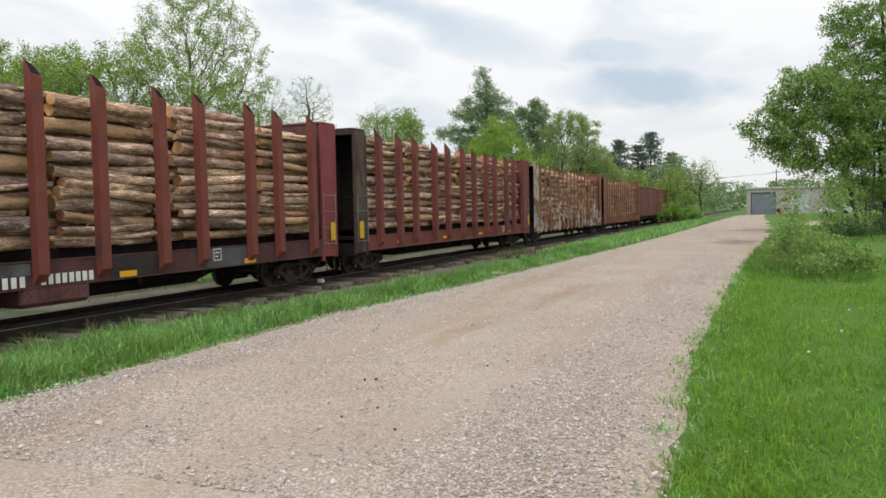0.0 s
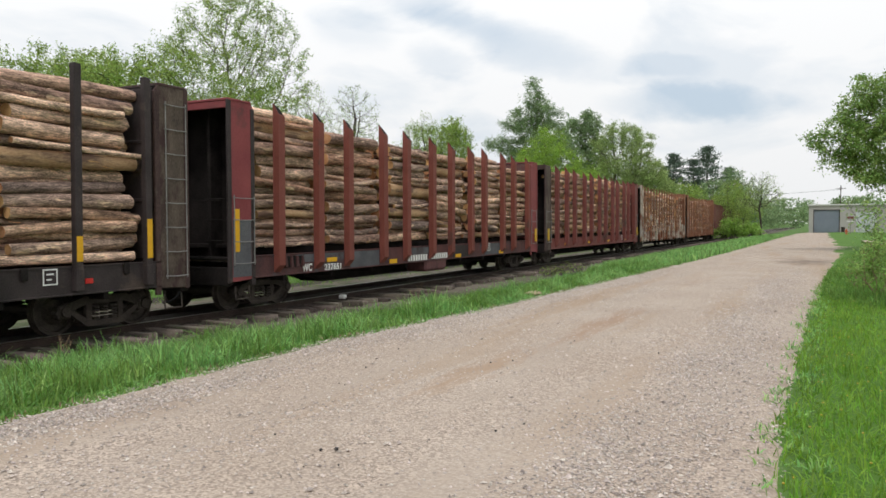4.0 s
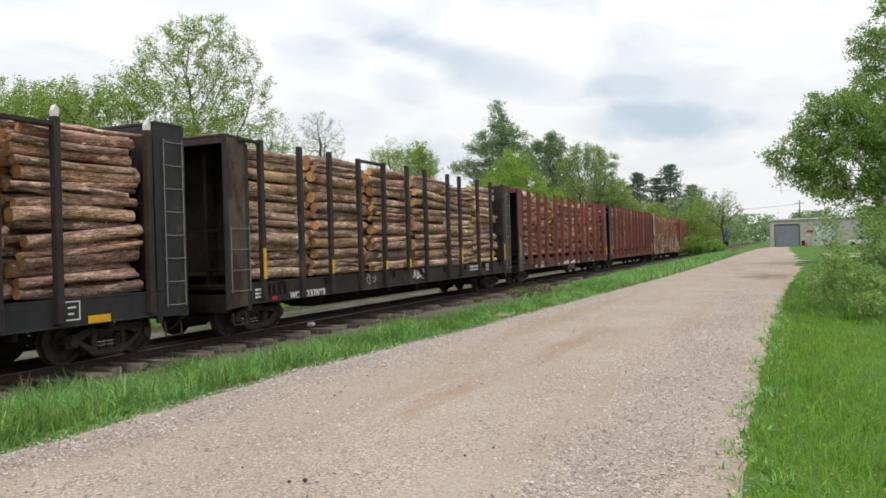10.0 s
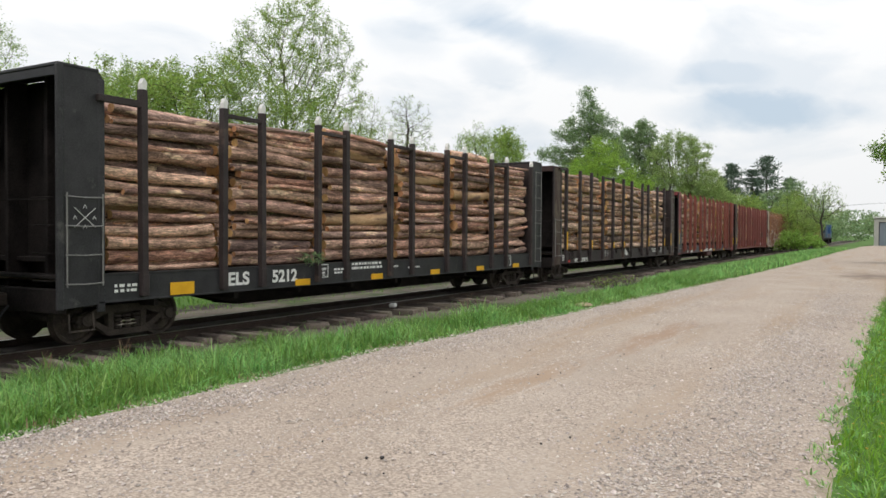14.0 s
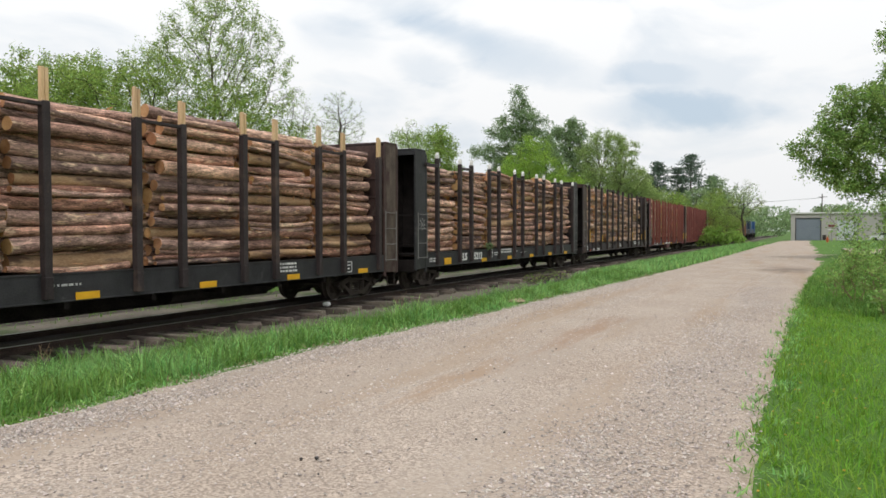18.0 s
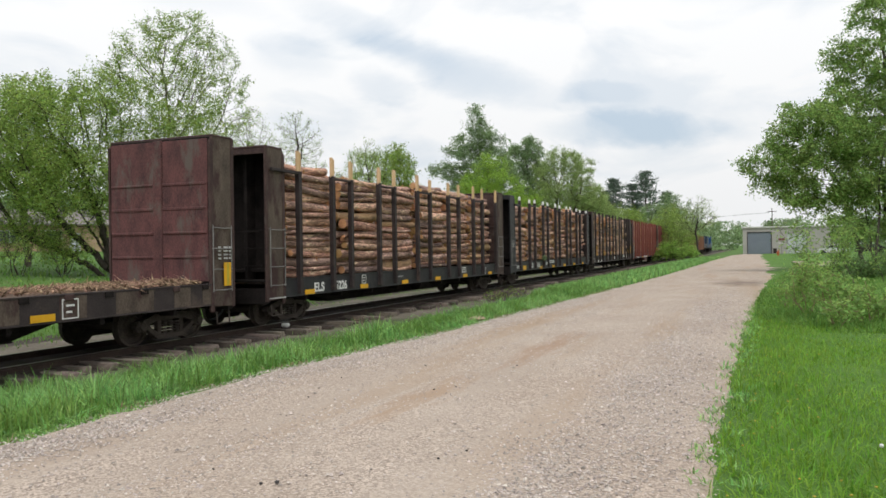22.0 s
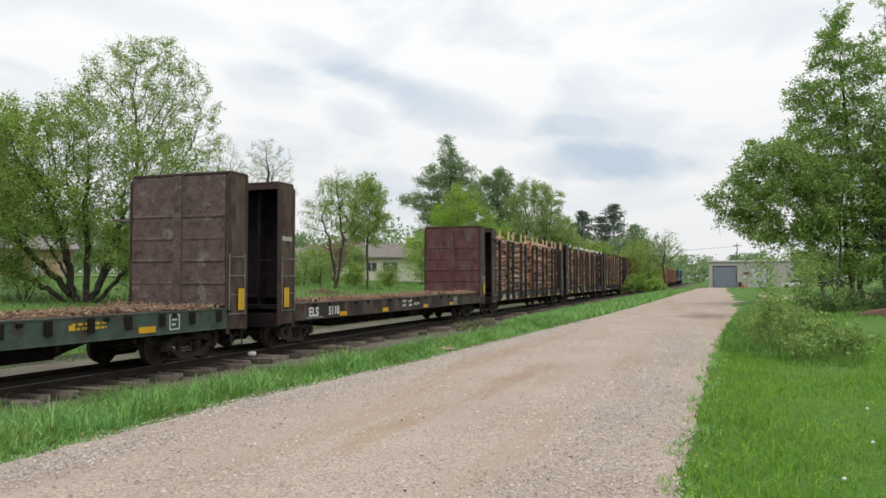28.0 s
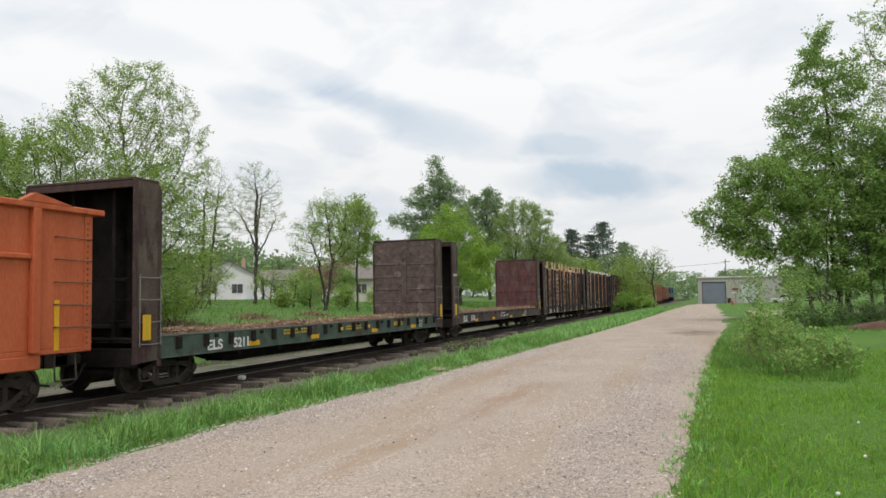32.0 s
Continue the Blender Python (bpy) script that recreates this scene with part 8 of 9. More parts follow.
def far_woods():
    """The distant wooded edge that closes the view, as rows of uneven crowns."""
    g = np.random.default_rng(91)
    rows = [(g.uniform(-60, -3), g.uniform(300, 420), g.uniform(7, 12)) for _ in range(46)]
    rows += [(g.uniform(-260, -60), g.uniform(150, 330), g.uniform(9, 15)) for _ in range(70)]
    rows += [(g.uniform(4, 40), g.uniform(215, 260), g.uniform(7.0, 9.0)) for _ in range(20)]
    rows += [(g.uniform(-4, 120), g.uniform(380, 460), g.uniform(8, 12)) for _ in range(40)]
    rows += [(g.uniform(-150, -78), g.uniform(85, 165), g.uniform(8, 12)) for _ in range(60)]
    rows += [(g.uniform(18, 48), g.uniform(78, 145), g.uniform(5, 8)) for _ in range(26)]
    rows += [(g.uniform(20, 130), g.uniform(-10, 120), g.uniform(8, 14)) for _ in range(40)]
    rows += [(g.uniform(-150, -70), g.uniform(-60, 80), g.uniform(8, 13)) for _ in range(40)]
    V = []
    for k, (x, y, h) in enumerate(rows):
        n = 560 if k < 236 else 180
        z = float(ground_z(x, y))
        lobes = g.normal(0, 1, (9, 3)) * np.array([h * 0.22, h * 0.22, h * 0.2]) + np.array([0, 0, h * 0.58])
        c = lobes[g.integers(0, 9, n)] + g.normal(0, 1, (n, 3)) * h * 0.11
        c[:, 2] = np.clip(c[:, 2], 0.1, h)
        c += np.array([x, y, z])
        d = g.normal(0, 1, (n, 3))
        d /= np.linalg.norm(d, axis=1)[:, None]
        e = np.cross(d, g.normal(0, 1, (n, 3)))
        e /= np.linalg.norm(e, axis=1)[:, None]
        l = g.uniform(0.45, 1.1, n)[:, None]
        V.append(np.stack([c, c + d * l * 0.5 + e * l * 0.3, c + d * l, c + d * l * 0.5 - e * l * 0.3], 1).reshape(-1, 3))
    V = np.concatenate(V)
    ob = new("far_woods", sheet_mesh("far_woods", V, np.arange(len(V)).reshape(-1, 4), [LEAF_DARK]))
    tagged(ob, "distant green woods around the open ground", "woods", kind="stuff")


far_woods()

# the trees and brush right of the road
grown_tree("broad_tree", "tall dense green tree with bushy low branches", "tree", (7.9, 51.4, 0.1),
           ((-0.9, 0.1, 17.2, 0.6, 1.0, 9), (-1.5, 0.2, 16.4, 0.7, 0.7, 5), (-1.3, 0.2, 15.0, 1.3, 1.3, 1.6), (0.3, -0.0, 14.1, 1.3, 1.4, 1.5), (-3.4, 0.4, 12.9, 0.7, 0.8, 4), (1.0, 0.0, 15.2, 0.6, 0.7, 4), (1.6, 0.0, 3.4, 2.0, 1.4, 0.9), (0.3, -0.4, 2.5, 2.2, 1.3, 0.9), (-2.6, -0.2, 2.6, 1.8, 1.1, 0.7), (-2.3, 0.3, 12.4, 1.6, 1.4, 1), (-0.7, 0.1, 11.8, 1.8, 1.6, 1),
            (0.9, -0.1, 10.9, 1.4, 1.8, 1), (-2.2, 0.3, 10.0, 2.4, 1.6, 1), (-0.3, 0.1, 9.0, 2.4, 2.0, 1), (-1.8, 0.2, 7.0, 2.4, 1.7, 0.8), (0.9, -0.2, 6.8, 1.7, 2.1, 0.8), (-0.9, 0.1, 4.7, 2.6, 1.6, 0.8)),
           LEAF_DENSE, 66000, 0.165, 0.15, [[(0, 0, -0.2), (-0.4, 0, 6), (-0.9, 0.1, 15.5)], [(-0.5, 0.3, -0.2), (-0.8, 0.5, 5), (0.2, 0.2, 11)]], 1700, 0.38, 0.40, 101, 0.20, 14, bark=DARKBARK, bear=3)
grown_tree("broad_tree", "green tree with low spreading branches over the grass", "tree", (5.2, 50.0, 0.1),
           ((-3.6, 0.2, 7.6, 1.5, 1.3, 1), (-4.9, 0.3, 6.4, 0.8, 1.1, 1), (-2.0, 0.2, 8.5, 1.8, 1.4, 1), (-2.7, 0.2, 6.4, 1.9, 1.4, 1), (-0.9, 0.1, 7.5, 1.9, 1.7, 1), (-3.7, 0.2, 5.1, 1.4, 0.9, 0.7),
            (-2.1, 0.2, 4.3, 1.7, 1.2, 0.8), (-0.5, 0.1, 4.8, 1.7, 1.6, 0.8), (-3.2, 0.2, 9.2, 0.7, 0.7, 3), (-5.6, 0.3, 6.2, 0.6, 0.5, 4)),
           LEAF_DENSE, 34000, 0.165, 0.11, [[(0.6, 0, -0.2), (0.2, 0, 2.0), (-0.8, 0.1, 5.5)], [(1.2, 0.3, -0.2), (0.9, 0.2, 2.6), (0.3, 0.2, 5)], [(-0.2, 0.4, -0.2), (-0.5, 0.3, 2.4)]], 1000, 0.36, 0.40, 102, 0.21, 12, bark=DARKBARK, bear=3)
grown_tree("broad_tree", "tall tree with pale thin leaves", "tree", (12.8, 58.0, 0.1),
           ((-1.7, 0.3, 19.6, 1.4, 2.0, 1), (-1.4, 0.3, 17.2, 1.6, 1.8, 1), (-1.0, 0.2, 14.4, 1.8, 2.3, 1), (-0.1, 0.0, 18.5, 2.0, 2.7, 1), (0.1, -0.0, 15.4, 2.3, 2.7, 1)), LEAF_PALE, 6500, 0.17, 0.24,
           [[(0, 0, -0.2), (0, 0, 9), (-0.6, 0.1, 17)]], 520, 0.45, 0.5, 103, 0.25, 8, bark=DARKBARK, tip_r=0.012)
grown_tree("broad_tree", "dense green tree at the lawn's edge", "tree", (12.4, 50.5, 0.1),
           ((-2.6, 0.6, 9.1, 1.4, 1.6, 1), (-1.5, 0.3, 10.0, 2.0, 2.0, 1), (-2.2, 0.5, 6.4, 2.4, 2.0, 1), (-0.5, 0.1, 7.3, 2.4, 2.8, 1), (-3.1, 0.7, 4.4, 1.7, 1.4, 0.8), (-1.1, 0.3, 4.4, 2.4, 1.6, 0.8), (1.5, 0, 8.0, 2.4, 2.8, 1)),
           LEAF_DENSE, 40000, 0.19, 0.18, [[(0, 0, -0.2), (-0.4, 0, 4)], [(-1.2, 0.2, -0.2), (-1.8, 0.3, 4)]], 800, 0.42, 0.48, 104, 0.25, 12, bark=DARKBARK, bear=3)
grown_tree("broad_tree", "dense green tree at the lawn's edge", "tree", (18.5, 52.0, 0.1),
           ((0, 0, 10.5, 3.0, 2.8, 1), (-2.0, 0.5, 7.5, 2.8, 2.6, 1), (2.0, 0, 7.5, 2.8, 2.6, 1), (0, 0, 5.0, 3.4, 1.8, 0.9)), LEAF_DENSE, 18000, 0.25, 0.24, None, 480, 0.55, 0.65, 105, 0.32, 12, bark=DARKBARK)
# Weeds below the crowns; their shade is put into the leaf colour.
for k, (x, y, h, r, m) in enumerate(((4.2, 41.5, 1.0, 1.2, LEAF_SHADED), (5.8, 42.0, 1.1, 1.4, LEAF_SHADED), (7.4, 42.6, 1.2, 1.5, LEAF_SHADED), (9.2, 43.0, 1.2, 1.5, LEAF_SHADED), (11.2, 43.4, 1.2, 1.5, LEAF_SHADED), (13.4, 43.9, 1.2, 1.6, LEAF_SHADED), (4.6, 39.5, 0.8, 0.9, LEAF_SHADED))):
    tree("weed_clump", "green clump of tall leafy weeds, coloured dark for the tree shade", "shrub", (x, y, 0.0), h * 0.6, r * 0.55, 0.025, m, 3200, 0.10, 0.05, 2, (9, 6), 0.8, 7, 110 + k, scatter=0.15, group="weed clumps", trunk_name="stem", lobes=(0.1, h * 0.85, r, 0), share=0.7)
for k, (x, y, h, r, n) in enumerate(((1.05, 19.0, 1.30, 0.58, 1150), (1.60, 18.2, 1.0, 0.58, 900), (2.0, 17.3, 0.76, 0.55, 700), (1.5, 16.6, 0.5, 0.42, 380), (2.45, 17.5, 0.66, 0.48, 480), (0.8, 21.0, 0.70, 0.36, 300), (1.35, 23.4, 1.25, 0.5, 700))):
    fan = [[(0.06 * math.cos(a), 0.06 * math.sin(a), -0.05), (0.5 * r * math.cos(a), 0.5 * r * math.sin(a), h * 0.5)] for a in (0.3 + k, 1.9 + k, 3.2 + k, 4.4 + k, 5.5 + k)]
    grown_tree("roadside_bush", "sprawling light green bush with small leaves and dry twigs", "shrub", (x, y, 0.0),
               ((0, 0, h * 0.72, r * 0.8, h * 0.30, 1), (-r * 0.6, 0.1, h * 0.5, r * 0.55, h * 0.28, 0.8), (r * 0.6, -0.1, h * 0.45, r * 0.6, h * 0.26, 0.8), (0.1, r * 0.4, h * 0.95, r * 0.3, h * 0.18, 1.6)), LEAF_BUSH, n, 0.086, 0.014, fan, 210, 0.13, 0.15, 120 + k,
               0.05, 4, 0.6, DRY, "roadside bushes", 2, 0.0035)
for k, (x, y, h) in enumerate(((1.9, 29.0, 2.7), (2.7, 33.0, 1.9), (3.6, 33.5, 2.9), (5.0, 36.5, 3.2))):
    tree("sapling", "thin sapling rising out of the bushes", "tree", (x, y, 0.0), h, 0.7, 0.02, LEAF_DENSE, 700, 0.11, 0.3, 2, (9, 4), 0.8, 1, 130 + k, scatter=0.14, group="roadside saplings")
for k, (x, y, h) in enumerate(((6.3, 49.5, 7.0), (7.2, 50.6, 8.0), (8.9, 50.2, 8.5), (9.7, 51.2, 7.5))):
    tree("slim_trunk_tree", "slim pale-barked tree under the dense crowns", "tree", (x, y, 0.0), h, 1.4, 0.09, LEAF_DENSE, 1500, 0.19, 0.45, 2, (9, 5), 0.7, 1, 150 + k, scatter=0.3, wobble=0.06, bark=POLEM if k % 2 else DARKBARK, group="slim trees")
mound = Shape().lathe(((-1, 0.05), (-0.8, 0.5), (-0.3, 0.85), (0.3, 0.9), (0.75, 0.55), (1, 0.05)), 14)
mound.v = [(x * 1.7 + 0.5 * noise.noise((x * 2, y * 2, z)), y * 1.2 + 0.5 * noise.noise((y * 2, z, x * 2)), z * 0.38 + 0.12 * noise.noise((x * 4, y * 4, z))) for x, y, z in mound.v]
ob = new("earth_mound", mound.mesh("earth_mound", [MULCH], True))
ob.location = (7.2, 37.5, 0.05)
tagged(ob, "low mound of bare reddish earth in the grass", "earth mound")


def dandelions():
    g = random.Random(15)
    head = Shape().lathe(((-0.015, 0.005), (-0.010, 0.012), (0, 0.016), (0.010, 0.012), (0.015, 0.005)), 10).mesh("seed_head", [FLUFF], True)
    stem = Shape().tube((0, 0, 0), (0, 0, 0.2), 0.003, 0.002, 5).mesh("stem", [BLADE])
    spots = [(0.85, 6.3), (1.25, 7.65), (1.55, 4.9), (1.75, 4.75), (2.0, 6.2), (2.1, 7.0), (2.6, 9.0), (1.5, 9.5), (3.1, 8.3)]
    for x, y in spots:
        d = thing("dandelion", "dandelion gone to a white seed head in the lawn", "dandelion", "dandelions", at=pose(x, y, float(ground_z(x, y)) - 0.01, g.uniform(-8, 8), g.uniform(-8, 8), 0))
        part("stem", stem, BLADE, d)
        part("seed_head", head, FLUFF, d, at=pose(0, 0, 0.21))
    petals = Shape()
    for _ in range(90):
        y = 3 + 16 * g.random() ** 1.4
        x = float(road_edge(1, y)) + abs(g.gauss(0.25, 0.5))
        z = float(ground_z(x, y)) + g.uniform(0.06, 0.13)
        petals.tube((x, y, z), (x, y, z + 0.006), 0.008, 0.010, 6)
    ob = new("yellow_flowers", petals.mesh("yellow_flowers", [YELLOWP]))
    tagged(ob, "tiny yellow flowers along the lawn's edge", "flowers", kind="stuff")


dandelions()


def trackside():
    block = thing("block", "pale grey block lying beside the near rail", "block", at=pose(-11.85, 17.7, -0.52, 0, 0, 14))
    part("body", Shape().box(-0.10, 0.10, -0.13, 0.13, 0, 0.12, 0.02), TRUCK, block)
    part("cap", Shape().box(-0.09, 0.09, -0.11, 0.11, 0.12, 0.23, 0.03), WHITE, block, "white-painted top")
    s = Shape().lathe(((-1, 0.05), (-0.7, 0.6), (0, 0.9), (0.7, 0.6), (1, 0.05)), 14)
    s.v = [(x * 0.22 + 0.06 * noise.noise((x * 2, y * 2, z)), y * 0.40 + 0.08 * noise.noise((y * 2, z, x)), z * 0.065 + 0.02 * noise.noise((x * 5, y * 5, z))) for x, y, z in s.v]
    ob = new("dirt_mound", s.mesh("dirt_mound", [material("tan dirt", (0.26, 0.20, 0.13), (0.38, 0.30, 0.20), 5, 0.95, 0, 0.8, 30)], True))
    ob.location = (-6.15, 17.2, -0.005)
    tagged(ob, "small heap of tan dirt and dry grass at the road's edge", "dirt mound")
    g = random.Random(19)
    for x, y, h in ((-10.6, 19.6, 0.55), (-11.2, 7.2, 0.5), (-10.4, 32.0, 0.5), (-11.3, 8.6, 0.45)):
        w = thing("dry_weed", "dead straw-coloured weed stalks beside the track", "weed", "dry weeds", at=pose(x, y, float(ground_z(x, y)) - 0.03))
        for k in range(6):
            s = Shape()
            a = Vector((g.uniform(-0.1, 0.1), g.uniform(-0.1, 0.1), 0))
            b = a + Vector((g.uniform(-0.18, 0.18), g.uniform(-0.18, 0.18), h * g.uniform(0.6, 1.1)))
            s.tube(a, b, 0.006, 0.003, 4)
            for m in range(3):
                c = a.lerp(b, g.uniform(0.5, 1))
                s.tube(c, c + Vector((g.uniform(-0.1, 0.1), g.uniform(-0.1, 0.1), 0.08)), 0.003, 0.002, 3)
            part("stalk", s, DRY, w)
    for k, (x, y) in enumerate(((-9.6, 30.5), (-9.2, 31.2), (-9.9, 29.6))):
        tree("weed_clump", "leafy weed clump in the trackside grass", "shrub", (x, y, float(ground_z(x, y))), 0.5, 0.22, 0.010, LEAF_SPRING, 260, 0.08, 0.05, 2, (7, 5), 0.8, 5, 140 + k, scatter=0.12, group="weed clumps", trunk_name="stem")
    g2 = np.random.default_rng(44)
    for x, y, w in ((-24.6, 26.6, 1.0), (-26.5, 33.0, 1.2), (-27.5, 42.0, 1.2), (-27.0, 49.0, 1.0)):
        n = 1500
        p = np.stack([g2.normal(0, w * 0.5, n), g2.normal(0, w * 0.7, n), np.zeros(n)], -1)
        p[:, 2] = 0.26 * np.exp(-(p[:, 0] ** 2 + p[:, 1] ** 2) / (w * w * 0.4)) * g2.uniform(0.2, 1, n)
        p += np.array([x, y, float(ground_z(x, y))])
        d = g2.normal(0, 1, (n, 3)) * np.array([1, 1, 0.4])
        d /= np.linalg.norm(d, axis=1)[:, None]
        e = np.cross(d, g2.normal(0, 1, (n, 3)))
        e /= np.linalg.norm(e, axis=1)[:, None]
        l = g2.uniform(0.12, 0.4, n)[:, None]
        V = np.stack([p, p + d * l * 0.5 + e * 0.03, p + d * l, p + d * l * 0.5 - e * 0.03], 1).reshape(-1, 3)
        ob = new("brush_pile", sheet_mesh("brush_pile", V, np.arange(n * 4).reshape(-1, 4), [DRY]))
        tagged(ob, "low pile of dry brush and dead grass on the bank", "brush pile", kind="stuff")
    pole = thing("telegraph_pole", "grey weathered telegraph pole with one crossarm", "pole", at=pose(-21.8, 24.9, gz(-21.8, 24.9)))
    part("post", Shape().tube((0, 0, 0), (0, 0, 4.06), 0.10, 0.085, 10), POLEM, pole)
    arm = part("crossarm", Shape().box(-1.15, 1.15, -0.20, -0.10, 3.84, 3.96, 0.01), POLEM, pole, at=pose(0, 0, 0, 0, 0, 41))
    for k in range(6):
        u = -1.05 + k * 0.42
        part("insulator", Shape().tube((u, -0.15, 3.96), (u, -0.15, 4.04), 0.014, 0.014, 6).tube((u, -0.15, 4.02), (u, -0.15, 4.12), 0.04, 0.03, 8), DOORPALE, arm, "pale glass insulator")


trackside()


# ---- buildings ----
def workshop():
    """A low grey metal building with a blue-grey roller door at the end of the road."""
    b = thing("workshop", "low grey metal workshop with a blue-grey roller door", "building", at=pose(0, 150, 0))
    x0, x1, h = -2.05, 14.0, 4.75
    s = Shape()
    s.box(x0, -1.24, 0, 0.2, -0.3, h).box(-1.24, 2.72, 0, 0.2, 3.92, h).box(2.72, 5.3, 0, 0.2, -0.3, h).box(5.3, 8.4, 0, 0.2, 3.6, h).box(8.4, x1, 0, 0.2, -0.3, h)
    s.box(x0, x0 + 0.2, 0.2, 18, -0.3, h).box(x1 - 0.2, x1, 0.2, 18, -0.3, h).box(x0, x1, 17.8, 18, -0.3, h)
    part("wall", s, WALLGREY, b, "grey ribbed metal wall")
    rib = Shape().box(0, 0.05, -0.025, 0.0, 0, h - 0.02).mesh("wall_rib", [WALLGREY])
    for x in [8.6 + k * 0.9 for k in range(6)] + [2.95 + k * 0.8 for k in range(3)]:
        part("wall_rib", rib, WALLGREY, b, at=pose(x, 0, 0))
    part("roof", Shape().prism([(-0.25, h), (18.2, h), (18.2, h + 0.5), (-0.25, h + 0.22)], x0 - 0.2, x1 + 0.2), SIDING, b, "pale metal roof edge")
    d = part("roller_door", Shape().box(-1.23, 2.71, 0.13, 0.16, 0.0, 3.92), DOORGREY, b, "closed blue-grey roller door")
    for k in range(12):
        part("slat", Shape().box(-1.22, 2.70, 0.09, 0.128, 0.05 + k * 0.32, 0.05 + k * 0.32 + 0.30, 0.012), DOORGREY, d)
    d = part("roller_door", Shape().box(5.31, 8.39, 0.13, 0.16, 0.0, 3.6), DOORPALE, b, "closed pale roller door")
    for k in range(10):
        part("slat", Shape().box(5.32, 8.38, 0.09, 0.128, 0.05 + k * 0.355, 0.05 + k * 0.355 + 0.335, 0.012), DOORPALE, d)
    f = Shape().box(-1.34, -1.24, -0.04, 0.02, 0, 4.02).box(2.72, 2.82, -0.04, 0.02, 0, 4.02).box(-1.34, 2.82, -0.04, 0.02, 3.92, 4.02)
    part("door_frame", f, BLACK, b)
    drum = thing("barrel", "dark barrel standing beside the roller door", "barrel", at=pose(3.3, 149.2, 0.1))
    part("body", Shape().tube((0, 0, 0), (0, 0, 0.9), 0.3, 0.3, 14).tube((0, 0, 0.3), (0, 0, 0.34), 0.32, 0.32, 14).tube((0, 0, 0.6), (0, 0, 0.64), 0.32, 0.32, 14), TRUCK, drum)
    sign = thing("sign", "red and white sign on a post in the grass", "sign", at=pose(3.3, 112, 0.25))
    part("post", Shape().tube((0, 0, 0), (0, 0, 2.3), 0.04, 0.04, 8), STEEL, sign)
    part("board", Shape().box(-0.38, 0.38, -0.03, 0.0, 1.95, 2.25, 0.02), OXIDE, sign, "faded red board")
    part("stripe", Shape().box(-0.44, 0.44, -0.036, -0.032, 1.58, 1.68), WHITE, sign, "white stripe")
    hyd = thing("hydrant", "small orange-red hydrant in the grass", "hydrant", at=pose(2.95, 116, 0.15))
    part("body", Shape().tube((0, 0, 0), (0, 0, 0.55), 0.13, 0.12, 10).tube((0, 0, 0.55), (0, 0, 0.75), 0.14, 0.04, 10).tube((-0.22, 0, 0.4), (0.22, 0, 0.4), 0.06, 0.06, 8), ORANGE, hyd)


def vehicle(x, y, turn, mat, label):
    c = thing("car", label, "car", "parked cars", at=pose(x, y, 0.1, 0, 0, turn))
    s = Shape().prism([(-2.2, 0.32), (2.2, 0.32), (2.25, 0.62), (2.0, 0.82), (1.15, 0.92), (0.45, 1.38), (-1.0, 1.42), (-1.75, 0.98), (-2.2, 0.9)], -0.85, 0.85)
    body = part("body", s, mat, c)
    for side in (-1, 1):
        part("window", Shape().prism([(0.95, 0.95), (0.38, 1.30), (-0.95, 1.34), (-1.5, 0.98)], side * 0.845, side * 0.87), GLASS, body)
        for yy in (-1.35, 1.4):
            part("wheel", Shape().tube((side * 0.70, yy, 0.32), (side * 0.88, yy, 0.32), 0.32, 0.32, 14), RUBBER, c)
    part("windscreen", Shape().box(-0.7, 0.7, 0.62, 0.98, 1.0, 1.22, 0.03), GLASS, body)


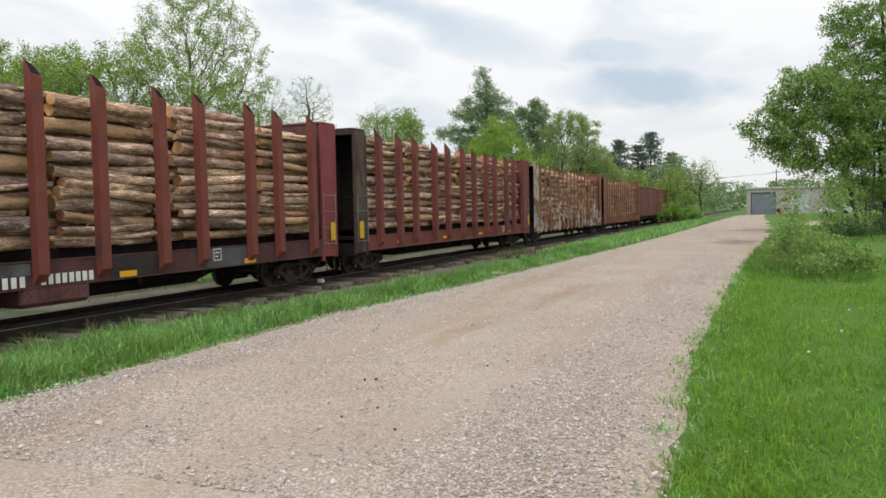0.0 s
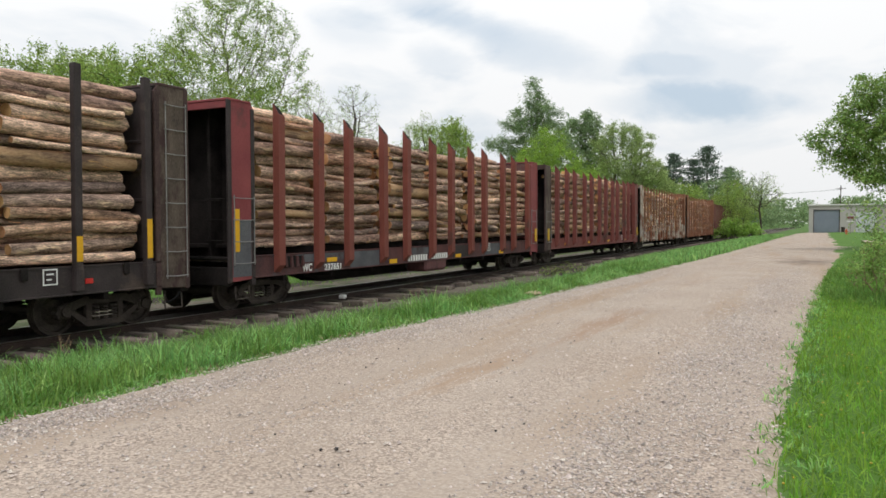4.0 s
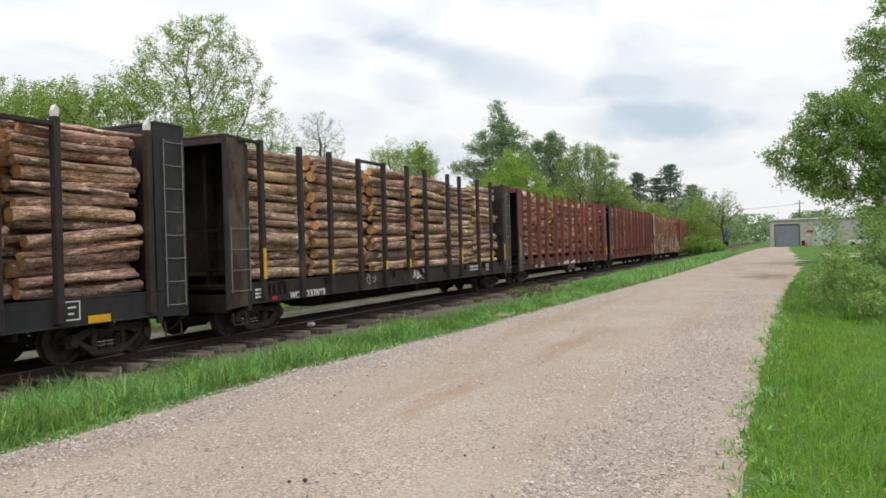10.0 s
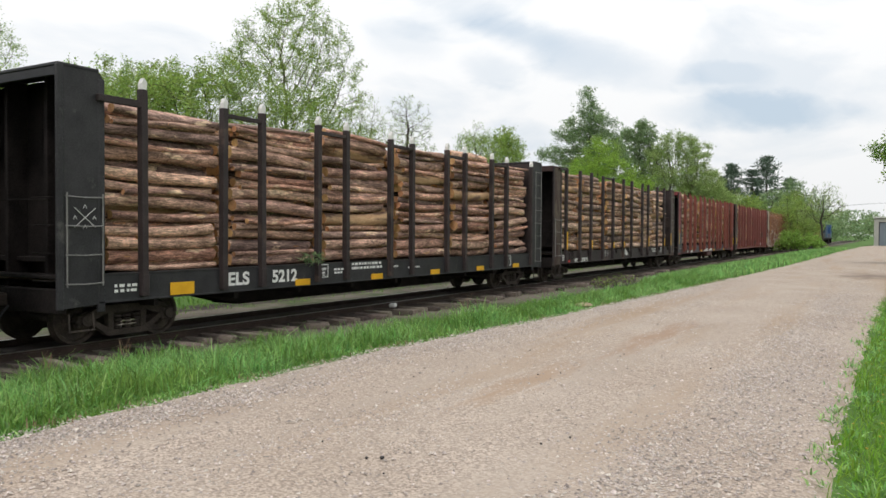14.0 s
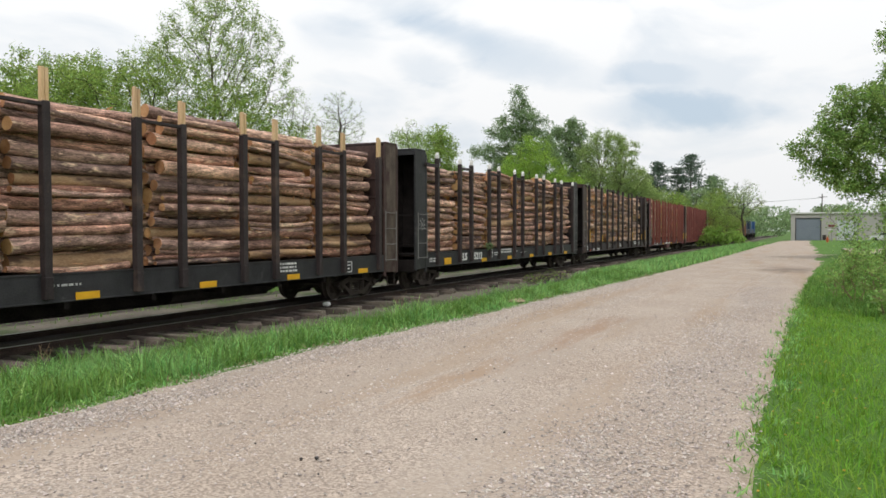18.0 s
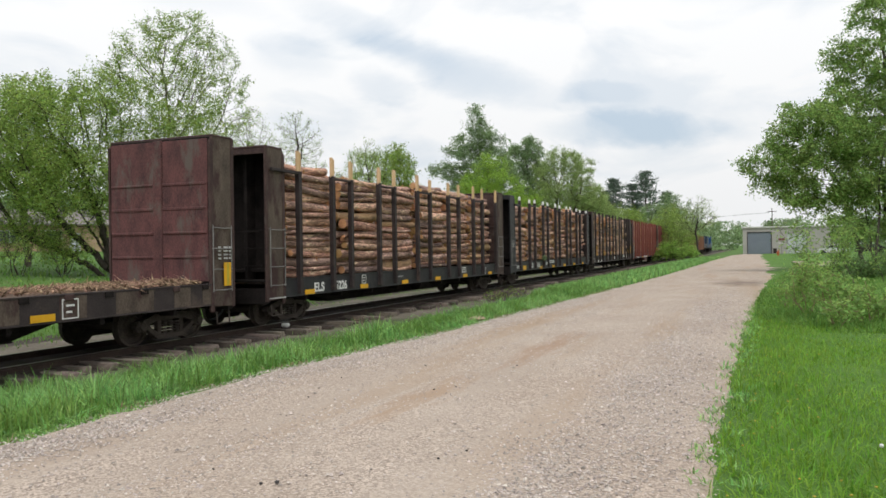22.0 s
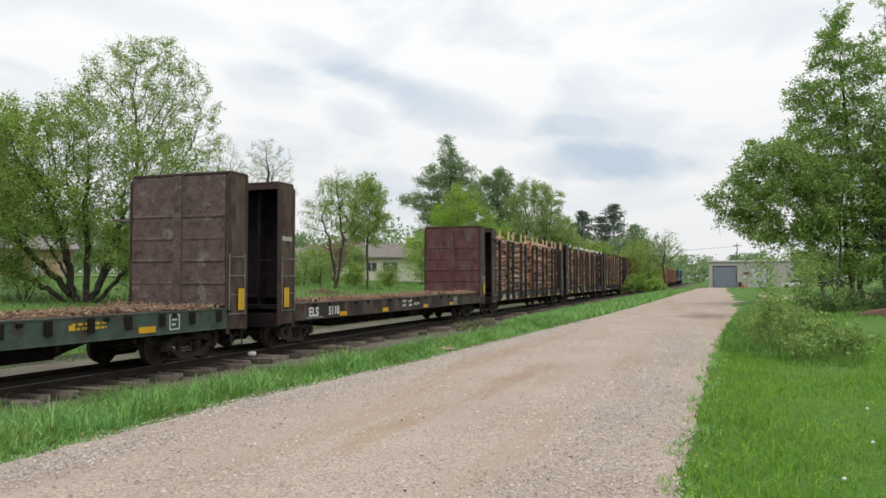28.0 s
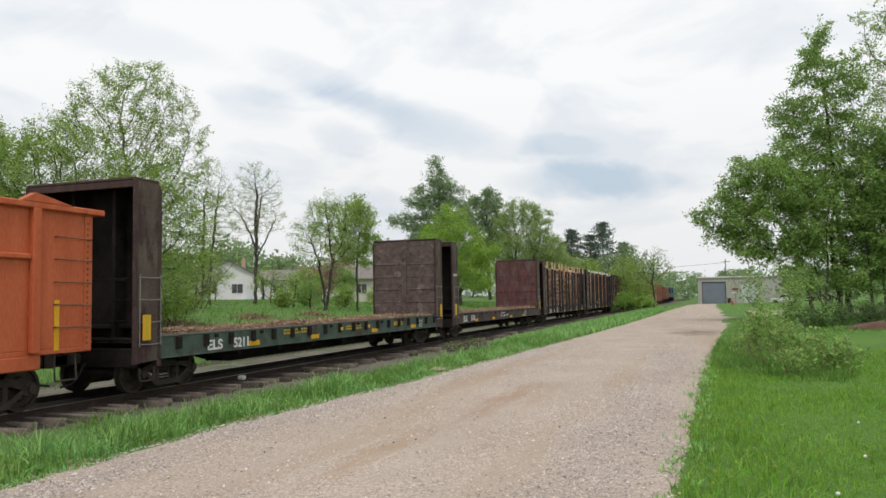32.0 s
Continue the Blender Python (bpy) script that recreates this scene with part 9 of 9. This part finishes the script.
def house(at, w, d, h, roof_h, wall_mat, label, turn, windows, gable_end=False):
    """A small house: walls, pitched roof with eaves, windows with frames, door, chimney."""
    b = thing("house", label, "house", "houses across the lawn", at=pose(*at, 0, 0, turn))
    part("wall", Shape().box(-w / 2, w / 2, 0, d, -0.6, h, 0.01), wall_mat, b)
    if gable_end:
        g = [(-w / 2 - 0.35, h - 0.08), (0, h + roof_h), (w / 2 + 0.35, h - 0.08)]
        s = Shape()
        for (xa, za), (xb, zb) in zip(g, g[1:]):
            s.add([(xa, -0.4, za), (xb, -0.4, zb), (xb, d + 0.4, zb), (xa, d + 0.4, za), (xa, -0.4, za + 0.14), (xb, -0.4, zb + 0.14), (xb, d + 0.4, zb + 0.14), (xa, d + 0.4, za + 0.14)],
                  [(0, 1, 2, 3), (4, 7, 6, 5), (0, 4, 5, 1), (3, 2, 6, 7), (0, 3, 7, 4), (1, 5, 6, 2)])
        part("roof", s, SHINGLE, b, "grey shingled roof")
        part("gable", Shape().add([(-w / 2, 0.0, h), (w / 2, 0.0, h), (0, 0.0, h + roof_h), (-w / 2, 0.15, h), (w / 2, 0.15, h), (0, 0.15, h + roof_h)], [(0, 1, 2), (5, 4, 3), (0, 3, 4, 1), (1, 4, 5, 2), (2, 5, 3, 0)]), wall_mat, b)
    else:
        part("roof", Shape().prism([(-0.5, h - 0.06), (d / 2, h + roof_h), (d + 0.5, h - 0.06), (d + 0.5, h + 0.08), (d / 2, h + roof_h + 0.14), (-0.5, h + 0.08)], -w / 2 - 0.5, w / 2 + 0.5), SHINGLE, b, "grey shingled roof")
    part("chimney", Shape().box(w * 0.2, w * 0.2 + 0.6, d * 0.5, d * 0.5 + 0.6, h, h + roof_h + 0.7, 0.02), BRICKTAN, b)
    for x, z, ww, hh in windows:
        f = part("window", Shape().box(x - ww / 2 - 0.08, x + ww / 2 + 0.08, -0.06, 0.02, z - 0.08, z + hh + 0.08, 0.01), SIDING, b, "white window frame")
        part("pane", Shape().box(x - ww / 2, x - 0.03, -0.075, -0.062, z, z + hh), GLASS, f)
        part("pane", Shape().box(x + 0.03, x + ww / 2, -0.075, -0.062, z, z + hh), GLASS, f)
    part("door", Shape().box(w * 0.28, w * 0.28 + 0.95, -0.05, 0.01, 0.1, 2.1, 0.01), DOORPALE, b)


workshop()
vehicle(11.2, 132.0, 80, CARWHITE, "white parked car beyond the trees")
vehicle(16.5, 134.0, 85, BLACK, "dark parked car beyond the trees")
vehicle(-57.0, 84.0, 30, CARWHITE, "white car parked by the houses")
vehicle(-60.0, 76.0, 30, STEEL, "silver car parked by the houses")
house((-65.5, 94.5, 2.0), 9.0, 10.0, 3.2, 2.4, SIDING, "white gabled house with a grey roof", 34, ((-2.4, 1.0, 1.5, 1.3), (1.2, 1.0, 1.5, 1.3)), True)
house((-59.0, 101.0, 2.0), 8.0, 8.0, 2.8, 1.6, SIDING, "low white house wing with a grey roof", 34, ((-2.0, 1.0, 1.5, 1.2), (0.8, 1.0, 1.2, 1.2)))
house((-42.2, 97.2, 1.6), 10.5, 9.0, 3.0, 2.0, CREAM, "cream house with a brown-grey roof and wide windows", 24, ((-3.2, 1.1, 1.4, 1.2), (-0.6, 1.1, 2.0, 1.3)))
house((-63.5, 51.0, 1.6), 16.0, 9.0, 2.9, 1.5, BRICKTAN, "low tan brick ranch house with white windows", 50, ((-5.0, 1.3, 1.6, 1.0), (-0.5, 1.3, 1.6, 1.0), (3.0, 1.3, 1.6, 1.0)))


def wires():
    for x, y, h in ((3.45, 178, 9.2),):
        p = thing("utility_pole", "tall thin utility pole behind the workshop", "pole", at=pose(x, y, 0.2))
        part("post", Shape().tube((0, 0, 0), (0, 0, h), 0.14, 0.09, 8), POLEM, p)
        part("crossarm", Shape().box(-0.9, 0.9, -0.06, 0.06, h - 0.7, h - 0.58, 0.01), POLEM, p)
    w = Shape()
    pts = [Vector((3.45, 178, 8.6)).lerp(Vector((-46, 186, 8.4)), k / 14) - Vector((0, 0, 0.9 * math.sin(math.pi * k / 14))) for k in range(15)]
    w.line(pts, 0.035, 4)
    ob = new("overhead_wire", w.mesh("overhead_wire", [UNDER]))
    tagged(ob, "dark overhead wire sagging across the track", "wire")
    p = thing("utility_pole", "tall thin utility pole among the pines", "pole", at=pose(-46, 186, 0.5))
    part("post", Shape().tube((0, 0, 0), (0, 0, 8.3), 0.14, 0.09, 8), POLEM, p)


wires()


def motions():
    """Rolls the vehicles, their loads and their wheels along the track."""
    times = [0.0, 0.8] + [0.8 + 1.2 * k for k in range(1, 27)]
    times = [t for t in times if t < 32] + [32.0]
    for ob, y, x, z in ROLLING:
        walk(ob, [(t, pose(TRACK_X + x, y + travelled(t), RAIL_Z + z)) for t in times])
    turns = [k * 4 / 30 for k in range(241)]
    for ws, y in WHEELS:
        walk(ws, [(t, pose(0, y, WHEEL_R, -math.degrees((travelled(t) - travelled(0)) / WHEEL_R))) for t in turns])


motions()
